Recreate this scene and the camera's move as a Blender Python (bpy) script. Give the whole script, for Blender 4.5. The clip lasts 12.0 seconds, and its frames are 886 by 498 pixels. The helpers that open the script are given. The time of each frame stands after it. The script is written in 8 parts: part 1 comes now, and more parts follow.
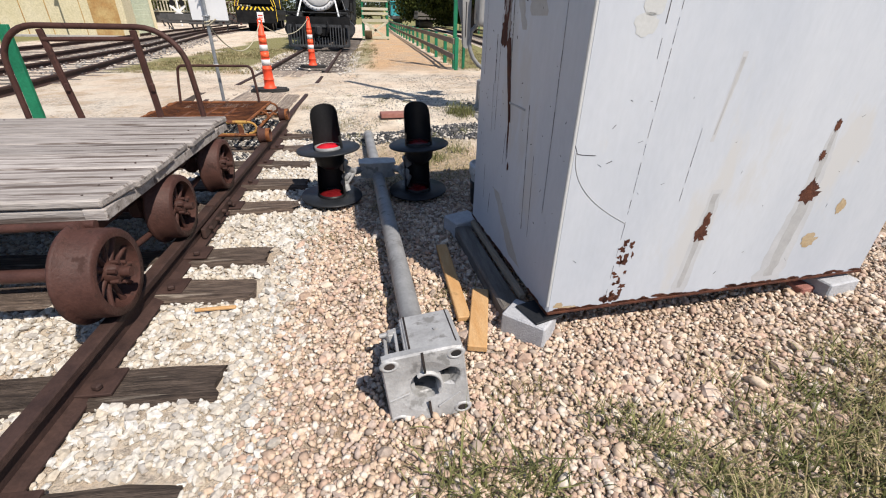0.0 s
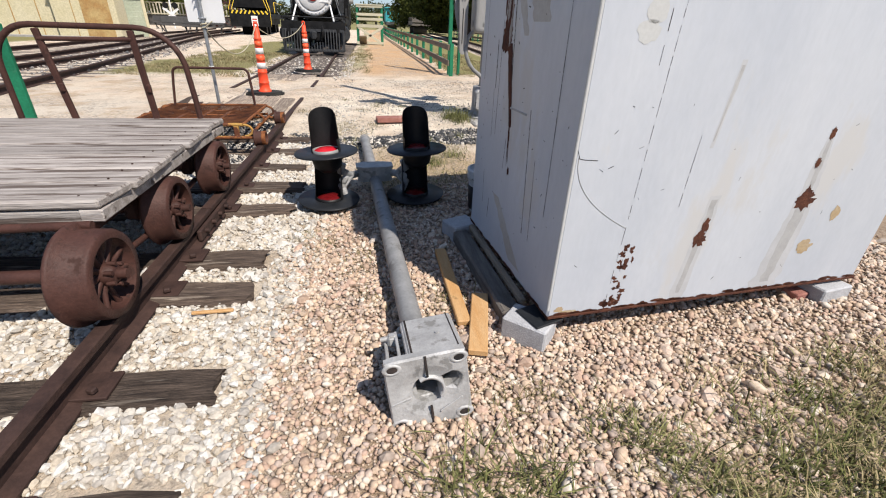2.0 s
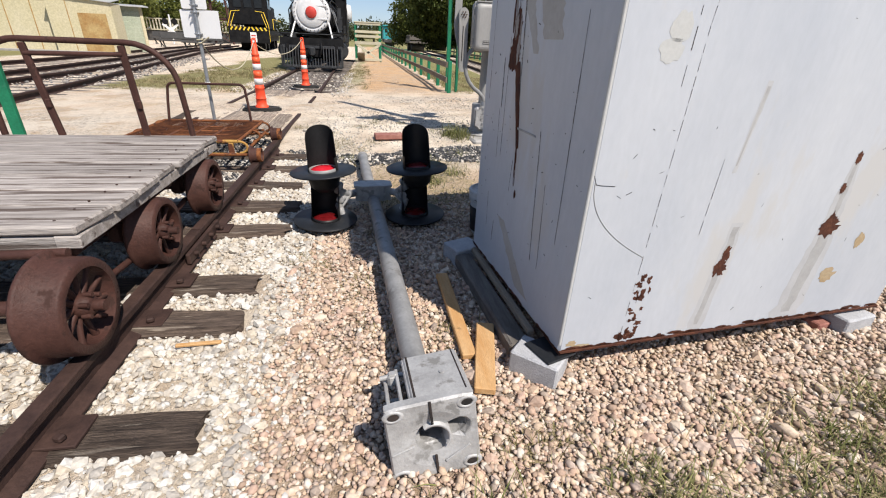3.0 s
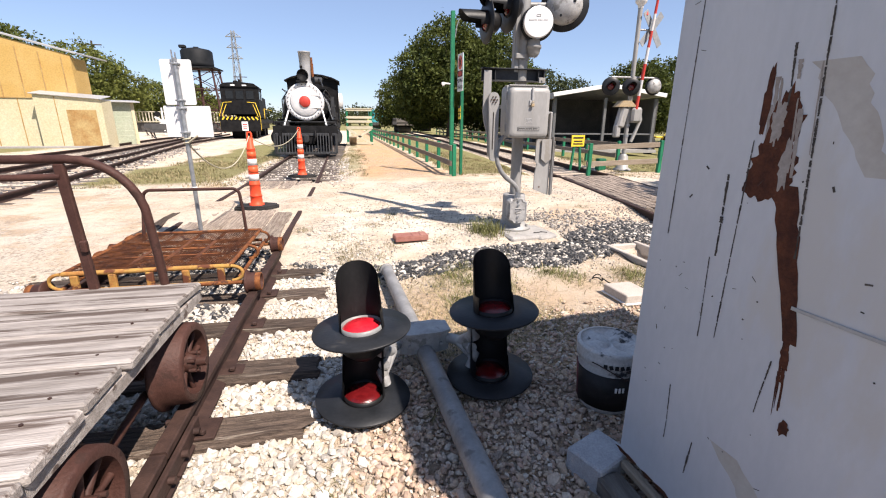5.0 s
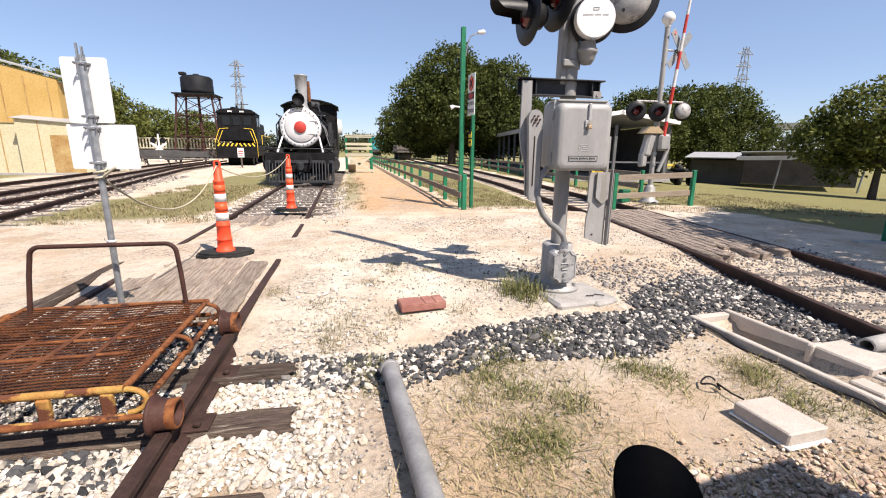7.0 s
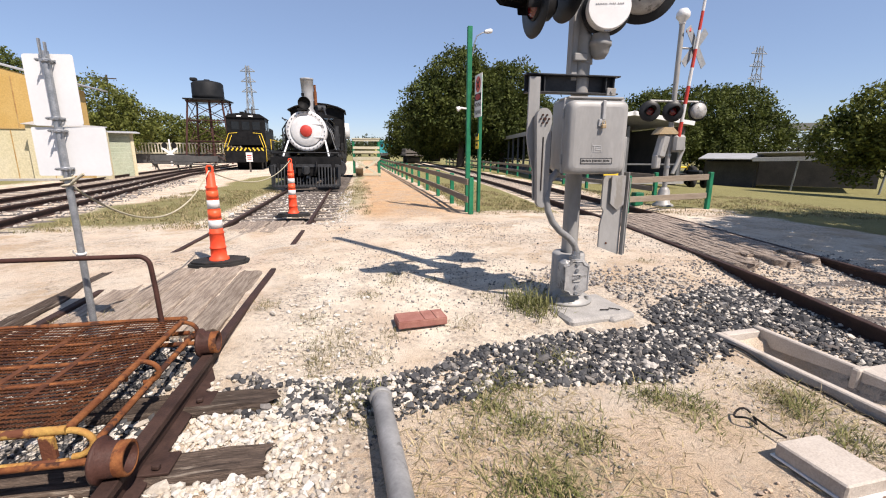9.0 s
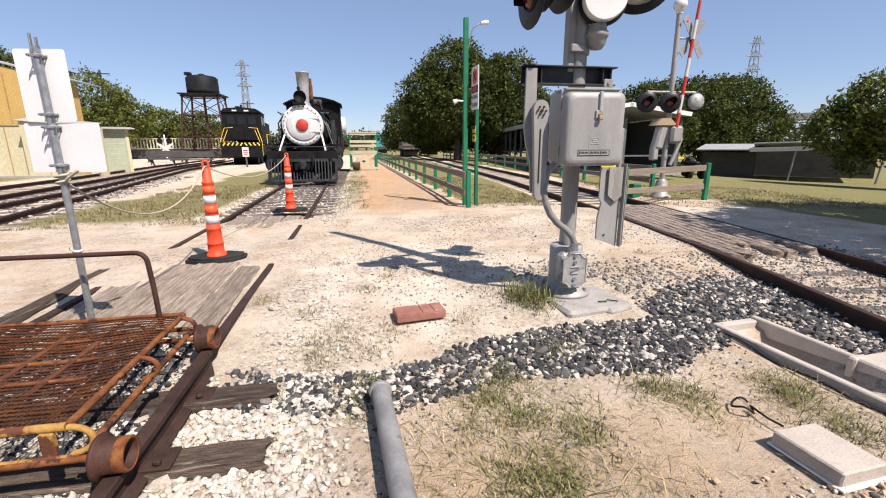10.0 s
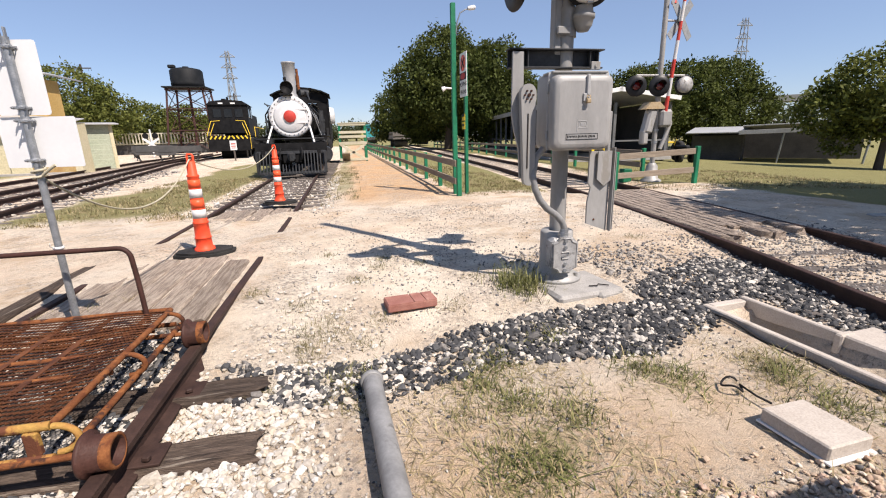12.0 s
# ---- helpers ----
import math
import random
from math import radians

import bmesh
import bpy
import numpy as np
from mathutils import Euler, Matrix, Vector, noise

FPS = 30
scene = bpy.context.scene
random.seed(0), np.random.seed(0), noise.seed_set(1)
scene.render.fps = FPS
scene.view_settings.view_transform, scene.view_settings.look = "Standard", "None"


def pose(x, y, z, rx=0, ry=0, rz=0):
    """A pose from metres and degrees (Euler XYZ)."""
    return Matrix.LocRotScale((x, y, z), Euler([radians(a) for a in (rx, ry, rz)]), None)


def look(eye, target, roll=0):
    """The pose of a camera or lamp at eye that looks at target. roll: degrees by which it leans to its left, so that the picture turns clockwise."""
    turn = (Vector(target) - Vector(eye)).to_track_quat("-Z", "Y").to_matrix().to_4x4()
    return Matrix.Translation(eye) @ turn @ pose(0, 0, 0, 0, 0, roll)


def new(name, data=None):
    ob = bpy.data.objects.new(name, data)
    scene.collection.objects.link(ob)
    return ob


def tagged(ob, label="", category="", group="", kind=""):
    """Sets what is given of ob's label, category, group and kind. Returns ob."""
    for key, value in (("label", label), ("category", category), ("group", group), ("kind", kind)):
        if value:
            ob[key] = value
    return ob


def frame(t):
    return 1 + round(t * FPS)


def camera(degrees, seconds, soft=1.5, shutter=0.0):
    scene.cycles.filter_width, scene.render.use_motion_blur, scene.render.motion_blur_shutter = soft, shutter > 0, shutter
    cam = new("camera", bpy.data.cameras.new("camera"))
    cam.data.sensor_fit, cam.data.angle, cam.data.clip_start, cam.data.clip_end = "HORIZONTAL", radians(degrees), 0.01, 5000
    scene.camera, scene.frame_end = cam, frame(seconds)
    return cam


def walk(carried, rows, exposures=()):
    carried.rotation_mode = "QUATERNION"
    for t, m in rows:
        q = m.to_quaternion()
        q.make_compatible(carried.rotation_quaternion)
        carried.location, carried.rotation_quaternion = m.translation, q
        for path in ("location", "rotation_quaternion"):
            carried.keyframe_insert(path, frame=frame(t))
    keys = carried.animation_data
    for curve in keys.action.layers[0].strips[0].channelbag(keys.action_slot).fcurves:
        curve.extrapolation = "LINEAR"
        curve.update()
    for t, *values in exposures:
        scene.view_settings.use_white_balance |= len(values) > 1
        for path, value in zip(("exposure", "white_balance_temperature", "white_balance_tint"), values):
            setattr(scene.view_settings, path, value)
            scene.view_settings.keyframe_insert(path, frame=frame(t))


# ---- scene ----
cam = camera(91.3, 12.0, soft=1.1)
PATH = [
    (0, (1.286, -0.132, 1.432), (1.546, 1.611, 0.487), 1.3),
    (0.5, (1.273, -0.129, 1.427), (1.536, 1.617, 0.488), 1.5),
    (1, (1.258, -0.13, 1.429), (1.526, 1.617, 0.493), 1.6),
    (1.5, (1.253, -0.126, 1.427), (1.535, 1.62, 0.494), 1.9),
    (2, (1.244, -0.127, 1.422), (1.54, 1.622, 0.5), 2.2),
    (2.5, (1.232, -0.119, 1.415), (1.54, 1.64, 0.514), 2.6),
    (3, (1.23, 0.03, 1.418), (1.546, 1.806, 0.555), 2.6),
    (3.2, (1.23, 0.132, 1.44), (1.549, 1.911, 0.582), 2.5),
    (4.8, (0.878, 1.22, 1.5), (1.261, 3.086, 0.889), 0.6),
    (5, (0.865, 1.358, 1.497), (1.247, 3.239, 0.936), 0.4),
    (5.5, (0.828, 1.742, 1.502), (1.202, 3.645, 1.015), 0.5),
    (6, (0.864, 2.157, 1.48), (1.245, 4.066, 1.021), 0.7),
    (6.5, (0.894, 2.536, 1.473), (1.284, 4.446, 1.025), 0.7),
    (7, (0.942, 2.849, 1.494), (1.334, 4.758, 1.047), 0.6),
    (9, (1.077, 3.14, 1.49), (1.426, 5.061, 1.056), 0.2),
    (9.5, (1.077, 3.145, 1.486), (1.428, 5.063, 1.04), -0.0),
    (10, (1.079, 3.142, 1.489), (1.435, 5.054, 1.026), -0.3),
    (10.5, (1.086, 3.146, 1.48), (1.451, 5.054, 1.002), -0.7),
    (11, (1.096, 3.143, 1.479), (1.468, 5.046, 0.988), -1.0),
    (11.5, (1.106, 3.148, 1.476), (1.484, 5.047, 0.974), -1.3),
    (12, (1.111, 3.155, 1.469), (1.494, 5.051, 0.96), -1.5),
]
walk(cam, [(t, look(eye, target, roll)) for t, eye, target, roll in PATH],
     [(0, 0.46, 6500, 12), (3.2, 0.50, 6500, 12), (5, 0.92, 6750, 16), (6.5, 0.88, 6750, 16), (9, 0.66, 6700, 16), (12, 0.66, 6700, 16)])

# ---- light ----
SUN_EL = radians(53.0)
SUN_AZ = radians(145.0)
sun_dir = Vector((math.sin(SUN_AZ) * math.cos(SUN_EL), math.cos(SUN_AZ) * math.cos(SUN_EL), math.sin(SUN_EL)))
world = bpy.data.worlds.new("world")
scene.world = world
world.use_nodes = True
wn = world.node_tree
sky = wn.nodes.new("ShaderNodeTexSky")
sky.sky_type = "NISHITA"
sky.sun_disc = False
sky.sun_elevation, sky.sun_rotation = SUN_EL, SUN_AZ
sky.air_density, sky.dust_density, sky.ozone_density, sky.altitude = 1.0, 1.0, 5.0, 1500.0
tint = wn.nodes.new("ShaderNodeMix")
tint.data_type, tint.blend_type = "RGBA", "MULTIPLY"
tint.inputs[0].default_value = 1.0
tint.inputs[7].default_value = (1.28, 1.2, 1.12, 1)
wn.links.new(sky.outputs[0], tint.inputs[6])
haze = wn.nodes.new("ShaderNodeMix")
haze.data_type = "RGBA"
haze.inputs[0].default_value = 0.36
haze.inputs[7].default_value = (3.2, 4.5, 7.0, 1)
wn.links.new(tint.outputs[2], haze.inputs[6])
wn.links.new(haze.outputs[2], wn.nodes["Background"].inputs[0])
wn.nodes["Background"].inputs[1].default_value = 0.076
sun_data = bpy.data.lights.new("sun", "SUN")
sun_data.energy, sun_data.angle, sun_data.color = 5.0, radians(0.55), (1.0, 0.94, 0.85)
sun_lamp = new("sun", sun_data)
sun_lamp.matrix_world = look(sun_dir * 50, (0, 0, 0))

# ---- materials ----


def mat(name, c1, c2, rough=0.75, metal=0.0, scale=6.0, fine=60.0, bump=0.25, spot=None, spot_scale=3.0, spot_cut=0.6,
        stretch=(1, 1, 1), vary=0.0, island=0.0, spec=0.22, depth=0.01, spot_rough=0.9, grain=0.45, keep=0.76):
    """Two-scale mottled surface: c1 to c2 by coarse noise, fine grain, optional spots of another colour."""
    c1, c2 = (tuple(v * keep for v in c) for c in (c1, c2))
    spot = tuple(v * keep for v in spot) if spot else None
    m = bpy.data.materials.new(name)
    m.use_nodes = True
    nt = m.node_tree
    n, l = nt.nodes, nt.links
    b = n["Principled BSDF"]
    tc = n.new("ShaderNodeTexCoord")
    mp = n.new("ShaderNodeMapping")
    mp.inputs["Scale"].default_value = stretch
    l.new(tc.outputs["Object"], mp.inputs[0])

    def noi(sc, det=5, src=mp):
        t = n.new("ShaderNodeTexNoise")
        t.inputs["Scale"].default_value, t.inputs["Detail"].default_value = sc, det
        t.inputs["Roughness"].default_value = 0.62
        l.new(src.outputs[0], t.inputs["Vector"])
        return t

    def mixc(fac, a, bb, mode="MIX"):
        x = n.new("ShaderNodeMix")
        x.data_type, x.blend_type = "RGBA", mode
        for sock, v in ((x.inputs[0], fac), (x.inputs[6], a), (x.inputs[7], bb)):
            if isinstance(v, (int, float)):
                sock.default_value = v
            elif isinstance(v, tuple):
                sock.default_value = (*v, 1)
            else:
                l.new(v, sock)
        return x.outputs[2]

    def ramp(src, lo, hi):
        r = n.new("ShaderNodeMapRange")
        r.inputs[1].default_value, r.inputs[2].default_value = lo, hi
        l.new(src, r.inputs[0])
        return r.outputs[0]

    big, small = noi(scale), noi(fine, 3)
    col = mixc(ramp(big.outputs[0], 0.35, 0.65), c1, c2)
    col = mixc(grain, col, mixc(ramp(small.outputs[0], 0.3, 0.7), (0.42, 0.42, 0.42), (1.0, 1.0, 1.0)), "MULTIPLY")
    if spot:
        sp = noi(spot_scale, 7)
        f = ramp(sp.outputs[0], spot_cut, spot_cut + 0.06)
        col = mixc(f, col, spot)
        rr = n.new("ShaderNodeMapRange")
        rr.inputs[3].default_value, rr.inputs[4].default_value = rough, spot_rough
        l.new(f, rr.inputs[0])
        l.new(rr.outputs[0], b.inputs["Roughness"])
        if metal:
            mm = n.new("ShaderNodeMapRange")
            mm.inputs[3].default_value, mm.inputs[4].default_value = metal, 0.0
            l.new(f, mm.inputs[0])
            l.new(mm.outputs[0], b.inputs["Metallic"])
    else:
        rr = n.new("ShaderNodeMapRange")
        rr.inputs[3].default_value, rr.inputs[4].default_value = max(rough - 0.12, 0.05), min(rough + 0.12, 1)
        l.new(big.outputs[0], rr.inputs[0])
        l.new(rr.outputs[0], b.inputs["Roughness"])
        b.inputs["Metallic"].default_value = metal
    if vary or island:
        src = n.new("ShaderNodeNewGeometry").outputs["Random Per Island"] if island else n.new("ShaderNodeObjectInfo").outputs["Random"]
        hv = n.new("ShaderNodeHueSaturation")
        amount = vary or island
        mr = n.new("ShaderNodeMapRange")
        mr.inputs[3].default_value, mr.inputs[4].default_value = 1 - amount, 1 + amount
        l.new(src, mr.inputs[0])
        l.new(mr.outputs[0], hv.inputs["Value"])
        l.new(col, hv.inputs["Color"])
        col = hv.outputs[0]
    l.new(col, b.inputs["Base Color"])
    b.inputs["Specular IOR Level"].default_value = spec
    if bump:
        bp = n.new("ShaderNodeBump")
        bp.inputs["Strength"].default_value, bp.inputs["Distance"].default_value = bump, depth
        add = n.new("ShaderNodeMath")
        l.new(big.outputs[0], add.inputs[0])
        l.new(small.outputs[0], add.inputs[1])
        l.new(add.outputs[0], bp.inputs["Height"])
        l.new(bp.outputs[0], b.inputs["Normal"])
    return m


def stone_mat(name, colours, rough=0.85):
    """Pebbles: one of several colours per stone, with mottling."""
    m = bpy.data.materials.new(name)
    m.use_nodes = True
    n, l = m.node_tree.nodes, m.node_tree.links
    b = n["Principled BSDF"]
    g = n.new("ShaderNodeNewGeometry")
    r = n.new("ShaderNodeValToRGB")
    r.color_ramp.interpolation = "CONSTANT"
    while len(r.color_ramp.elements) < len(colours):
        r.color_ramp.elements.new(0.5)
    for i, (e, c) in enumerate(zip(r.color_ramp.elements, colours)):
        e.position, e.color = i / len(colours), (c[0] * 0.80, c[1] * 0.79, c[2] * 0.78, 1)
    l.new(g.outputs["Random Per Island"], r.inputs[0])
    tc = n.new("ShaderNodeTexCoord")
    t = n.new("ShaderNodeTexNoise")
    t.inputs["Scale"].default_value, t.inputs["Detail"].default_value = 70, 5
    l.new(tc.outputs["Object"], t.inputs["Vector"])
    mr = n.new("ShaderNodeMapRange")
    mr.inputs[1].default_value, mr.inputs[2].default_value = 0.3, 0.7
    mr.inputs[3].default_value, mr.inputs[4].default_value = 0.72, 1.08
    l.new(t.outputs[0], mr.inputs[0])
    hv = n.new("ShaderNodeHueSaturation")
    l.new(mr.outputs[0], hv.inputs["Value"])
    l.new(r.outputs[0], hv.inputs["Color"])
    l.new(hv.outputs[0], b.inputs["Base Color"])
    b.inputs["Roughness"].default_value = rough
    b.inputs["Specular IOR Level"].default_value = 0.25
    bp = n.new("ShaderNodeBump")
    bp.inputs["Strength"].default_value, bp.inputs["Distance"].default_value = 0.3, 0.004
    l.new(t.outputs[0], bp.inputs["Height"])
    l.new(bp.outputs[0], b.inputs["Normal"])
    return m


M = {}
M["rail"] = mat("rail_rust", (0.045, 0.026, 0.022), (0.08, 0.045, 0.036), 0.7, 0.0, 9, 90, 0.25)
M["iron"] = mat("brown_iron", (0.062, 0.027, 0.021), (0.098, 0.044, 0.034), 0.6, 0.0, 7, 80, 0.3, spot=(0.05, 0.025, 0.02), spot_scale=12, spot_cut=0.58)
M["rust"] = mat("orange_rust", (0.16, 0.05, 0.02), (0.34, 0.13, 0.045), 0.85, 0.0, 14, 120, 0.4, spot=(0.07, 0.03, 0.02), spot_scale=9, spot_cut=0.55)
M["rustyellow"] = mat("rusty_yellow_paint", (0.55, 0.33, 0.09), (0.45, 0.2, 0.06), 0.8, 0.0, 14, 100, 0.4, spot=(0.15, 0.055, 0.03), spot_scale=10, spot_cut=0.52)
M["meshrust"] = mat("dark_red_rust", (0.065, 0.024, 0.016), (0.20, 0.075, 0.032), 0.85, 0.0, 10, 100, 0.4)
M["tie"] = mat("old_tie_wood", (0.085, 0.062, 0.050), (0.27, 0.20, 0.155), 0.9, 0.0, 6, 26, 1.0, stretch=(0.8, 11, 11), vary=0.25, depth=0.016, spot=(0.36, 0.30, 0.24), spot_scale=2.2, spot_cut=0.60, grain=0.9)
M["tiefar"] = mat("grey_tie_wood", (0.10, 0.085, 0.075), (0.22, 0.19, 0.17), 0.9, 0.0, 4, 30, 0.7, stretch=(1, 6, 6), vary=0.25)
M["xwood"] = mat("crossing_timber", (0.27, 0.205, 0.165), (0.72, 0.60, 0.49), 0.92, 0.0, 5, 40, 0.9, stretch=(9, 1, 9), vary=0.2, depth=0.012)
M["deck"] = mat("weathered_grey_board", (0.33, 0.29, 0.26), (0.58, 0.53, 0.49), 0.9, 0.0, 1.6, 16, 0.6, stretch=(0.7, 12, 12), vary=0.16, depth=0.010,
                spot=(0.13, 0.10, 0.085), spot_scale=1.1, spot_cut=0.565, grain=0.6)
M["cab"] = mat("grey_cabinet_paint", (0.455, 0.485, 0.53), (0.53, 0.555, 0.59), 0.42, 0.0, 1.6, 40, 0.03, spot=(0.50, 0.50, 0.495), spot_scale=2.2, spot_cut=0.58, spot_rough=0.5, grain=0.10, spec=0.4, keep=0.88, stretch=(1, 1, 0.35))
M["cabrust"] = mat("cabinet_rust", (0.07, 0.026, 0.018), (0.15, 0.055, 0.03), 0.9, 0, 18, 120, 0.5)
M["primer"] = mat("ochre_primer", (0.50, 0.36, 0.20), (0.56, 0.45, 0.30), 0.8, 0, 12, 90, 0.2)
M["scratch"] = mat("scratch_black", (0.02, 0.02, 0.02), (0.06, 0.045, 0.04), 0.8, 0, 12, 90, 0.2)
M["scratchline"] = mat("worn_scratch", (0.05, 0.042, 0.038), (0.13, 0.115, 0.105), 0.8, 0, 12, 90, 0.1)
M["darkglass"] = mat("dark_window_glass", (0.012, 0.013, 0.015), (0.02, 0.022, 0.024), 0.15, 0, 2, 20, 0, spec=0.3, grain=0.1)
M["stacksilver"] = mat("dull_silver_paint", (0.34, 0.345, 0.35), (0.44, 0.445, 0.45), 0.5, 0.15, 2, 20, 0.05, grain=0.2)
M["tanstain"] = mat("tan_water_stain", (0.43, 0.405, 0.365), (0.47, 0.46, 0.435), 0.6, 0, 5, 40, 0.03, grain=0.15, keep=0.88)
M["wash"] = mat("brown_wash", (0.36, 0.31, 0.275), (0.45, 0.415, 0.385), 0.7, 0, 9, 80, 0.05)
M["dustwood"] = mat("dusty_crossing_timber", (0.27, 0.205, 0.16), (0.60, 0.50, 0.40), 0.92, 0.0, 5, 40, 0.9, stretch=(0.8, 9, 9), vary=0.15, depth=0.012)
M["streak"] = mat("grey_stain", (0.36, 0.36, 0.355), (0.44, 0.44, 0.435), 0.6, 0, 8, 70, 0.05, grain=0.15, keep=0.88)
M["streakpale"] = mat("faint_stain", (0.44, 0.445, 0.455), (0.50, 0.505, 0.515), 0.5, 0, 6, 60, 0.03, grain=0.1, keep=0.88)
M["patch"] = mat("pale_patch", (0.50, 0.505, 0.49), (0.53, 0.54, 0.53), 0.55, 0, 8, 70, 0.05, grain=0.15, keep=0.88)
M["alu"] = mat("cast_aluminium", (0.40, 0.395, 0.385), (0.58, 0.575, 0.565), 0.5, 0.2, 11, 90, 0.2, grain=0.25, spot=(0.24, 0.235, 0.225), spot_scale=9, spot_cut=0.56, spot_rough=0.7)
M["alupipe"] = mat("grey_painted_pipe", (0.25, 0.25, 0.25), (0.38, 0.38, 0.375), 0.5, 0.1, 5, 60, 0.06, grain=0.3, spot=(0.19, 0.185, 0.18), spot_scale=7, spot_cut=0.6, spot_rough=0.7)
M["galv"] = mat("galvanised_steel", (0.36, 0.38, 0.40), (0.5, 0.52, 0.54), 0.42, 0.6, 20, 120, 0.12)
M["sigbox"] = mat("silver_signal_paint", (0.311, 0.307, 0.296), (0.466, 0.458, 0.440), 0.5, 0.15, 2.5, 50, 0.06, spot=(0.30, 0.28, 0.25), spot_scale=3.2, spot_cut=0.60, spot_rough=0.7, grain=0.12, stretch=(1, 1, 0.4))
M["lid"] = mat("white_lamp_cover", (0.74, 0.74, 0.73), (0.80, 0.80, 0.79), 0.45, 0, 6, 60, 0.05, grain=0.06, keep=0.92)
M["black"] = mat("black_enamel", (0.012, 0.012, 0.013), (0.02, 0.02, 0.021), 0.45, 0, 5, 60, 0.1)
M["disc"] = mat("black_disc", (0.016, 0.018, 0.021), (0.028, 0.03, 0.034), 0.42, 0, 6, 60, 0.08, spot=(0.05, 0.05, 0.05), spot_scale=6, spot_cut=0.66)
M["locoblack"] = mat("loco_black", (0.010, 0.010, 0.011), (0.022, 0.022, 0.023), 0.6, 0.0, 3, 40, 0.15, spec=0.10)
M["locogrey"] = mat("loco_grey_iron", (0.032, 0.034, 0.037), (0.065, 0.068, 0.073), 0.55, 0.1, 4, 40, 0.2)
M["silver"] = mat("silver_paint", (0.62, 0.62, 0.62), (0.74, 0.74, 0.74), 0.45, 0.1, 5, 50, 0.05, grain=0.1, keep=0.9)
M["redpaint"] = mat("red_paint", (0.55, 0.045, 0.035), (0.62, 0.08, 0.06), 0.5, 0, 6, 60, 0.08, grain=0.1)
M["yellow"] = mat("yellow_paint", (0.72, 0.48, 0.03), (0.8, 0.55, 0.06), 0.5, 0, 6, 60, 0.05, grain=0.1, keep=0.95)
M["orange"] = mat("orange_plastic", (0.78, 0.065, 0.025), (0.84, 0.10, 0.04), 0.5, 0, 5, 60, 0.06, grain=0.12, keep=0.95, spot=(0.5, 0.08, 0.04), spot_scale=7, spot_cut=0.66)
M["whitetape"] = mat("reflective_white", (0.66, 0.65, 0.64), (0.76, 0.75, 0.74), 0.4, 0, 6, 60, 0.05, grain=0.15, keep=0.78)
M["orangetape"] = mat("reflective_orange", (0.74, 0.085, 0.028), (0.8, 0.12, 0.045), 0.4, 0, 6, 60, 0.05, grain=0.1, keep=0.95)
M["rubber"] = mat("black_rubber", (0.022, 0.022, 0.022), (0.05, 0.048, 0.045), 0.85, 0, 6, 60, 0.3)
M["rope"] = mat("pale_rope", (0.55, 0.5, 0.36), (0.66, 0.6, 0.45), 0.9, 0, 20, 200, 0.4)
M["green"] = mat("green_fence_paint", (0.012, 0.17, 0.085), (0.02, 0.24, 0.12), 0.55, 0, 4, 50, 0.15, vary=0.12, spot=(0.05, 0.2, 0.12), spot_scale=6, spot_cut=0.64)
M["board"] = mat("bare_fence_board", (0.30, 0.24, 0.18), (0.42, 0.35, 0.27), 0.9, 0, 3, 40, 0.5, stretch=(8, 1, 8), vary=0.12)
M["cream"] = mat("cream_boards", (0.66, 0.62, 0.45), (0.74, 0.70, 0.54), 0.7, 0, 4, 40, 0.2, vary=0.08)
M["yellowboard"] = mat("yellow_bench_boards", (0.70, 0.66, 0.25), (0.75, 0.7, 0.32), 0.7, 0, 4, 40, 0.2)
M["teal"] = mat("turquoise_paint", (0.05, 0.42, 0.47), (0.08, 0.48, 0.52), 0.5, 0, 4, 40, 0.1)
M["white"] = mat("white_sheet", (0.74, 0.745, 0.745), (0.80, 0.805, 0.80), 0.45, 0, 2, 40, 0.02, grain=0.06, keep=0.88)
M["concrete"] = mat("concrete", (0.40, 0.385, 0.36), (0.52, 0.50, 0.47), 0.9, 0, 5, 80, 0.4, spot=(0.3, 0.28, 0.26), spot_scale=5, spot_cut=0.62)
M["concretelight"] = mat("pale_concrete", (0.58, 0.515, 0.45), (0.67, 0.605, 0.535), 0.9, 0, 6, 90, 0.3, spot=(0.45, 0.40, 0.34), spot_scale=4, spot_cut=0.62)
M["cinder"] = mat("cinder_block", (0.50, 0.505, 0.52), (0.62, 0.625, 0.64), 0.95, 0, 9, 130, 0.9, depth=0.006)
M["brick"] = mat("red_brick", (0.36, 0.15, 0.12), (0.46, 0.22, 0.175), 0.9, 0, 9, 110, 0.5, spot=(0.48, 0.26, 0.2), spot_scale=11, spot_cut=0.62)
M["plank"] = mat("fresh_lumber", (0.60, 0.33, 0.13), (0.68, 0.43, 0.21), 0.7, 0, 3, 40, 0.2, stretch=(8, 1, 8), vary=0.1)
M["greytimber"] = mat("grey_timber", (0.14, 0.125, 0.11), (0.27, 0.245, 0.22), 0.9, 0, 3, 40, 0.6, stretch=(8, 1, 8))
M["yellowwall"] = mat("yellow_sheet_wall", (0.66, 0.42, 0.13), (0.74, 0.50, 0.19), 0.7, 0, 0.7, 14, 0.1)
M["paleyellow"] = mat("pale_yellow_sheet_wall", (0.74, 0.66, 0.42), (0.80, 0.72, 0.5), 0.7, 0, 0.7, 14, 0.1)
M["wallrust"] = mat("rusted_sheet", (0.45, 0.25, 0.09), (0.62, 0.45, 0.2), 0.8, 0, 1.6, 14, 0.2)
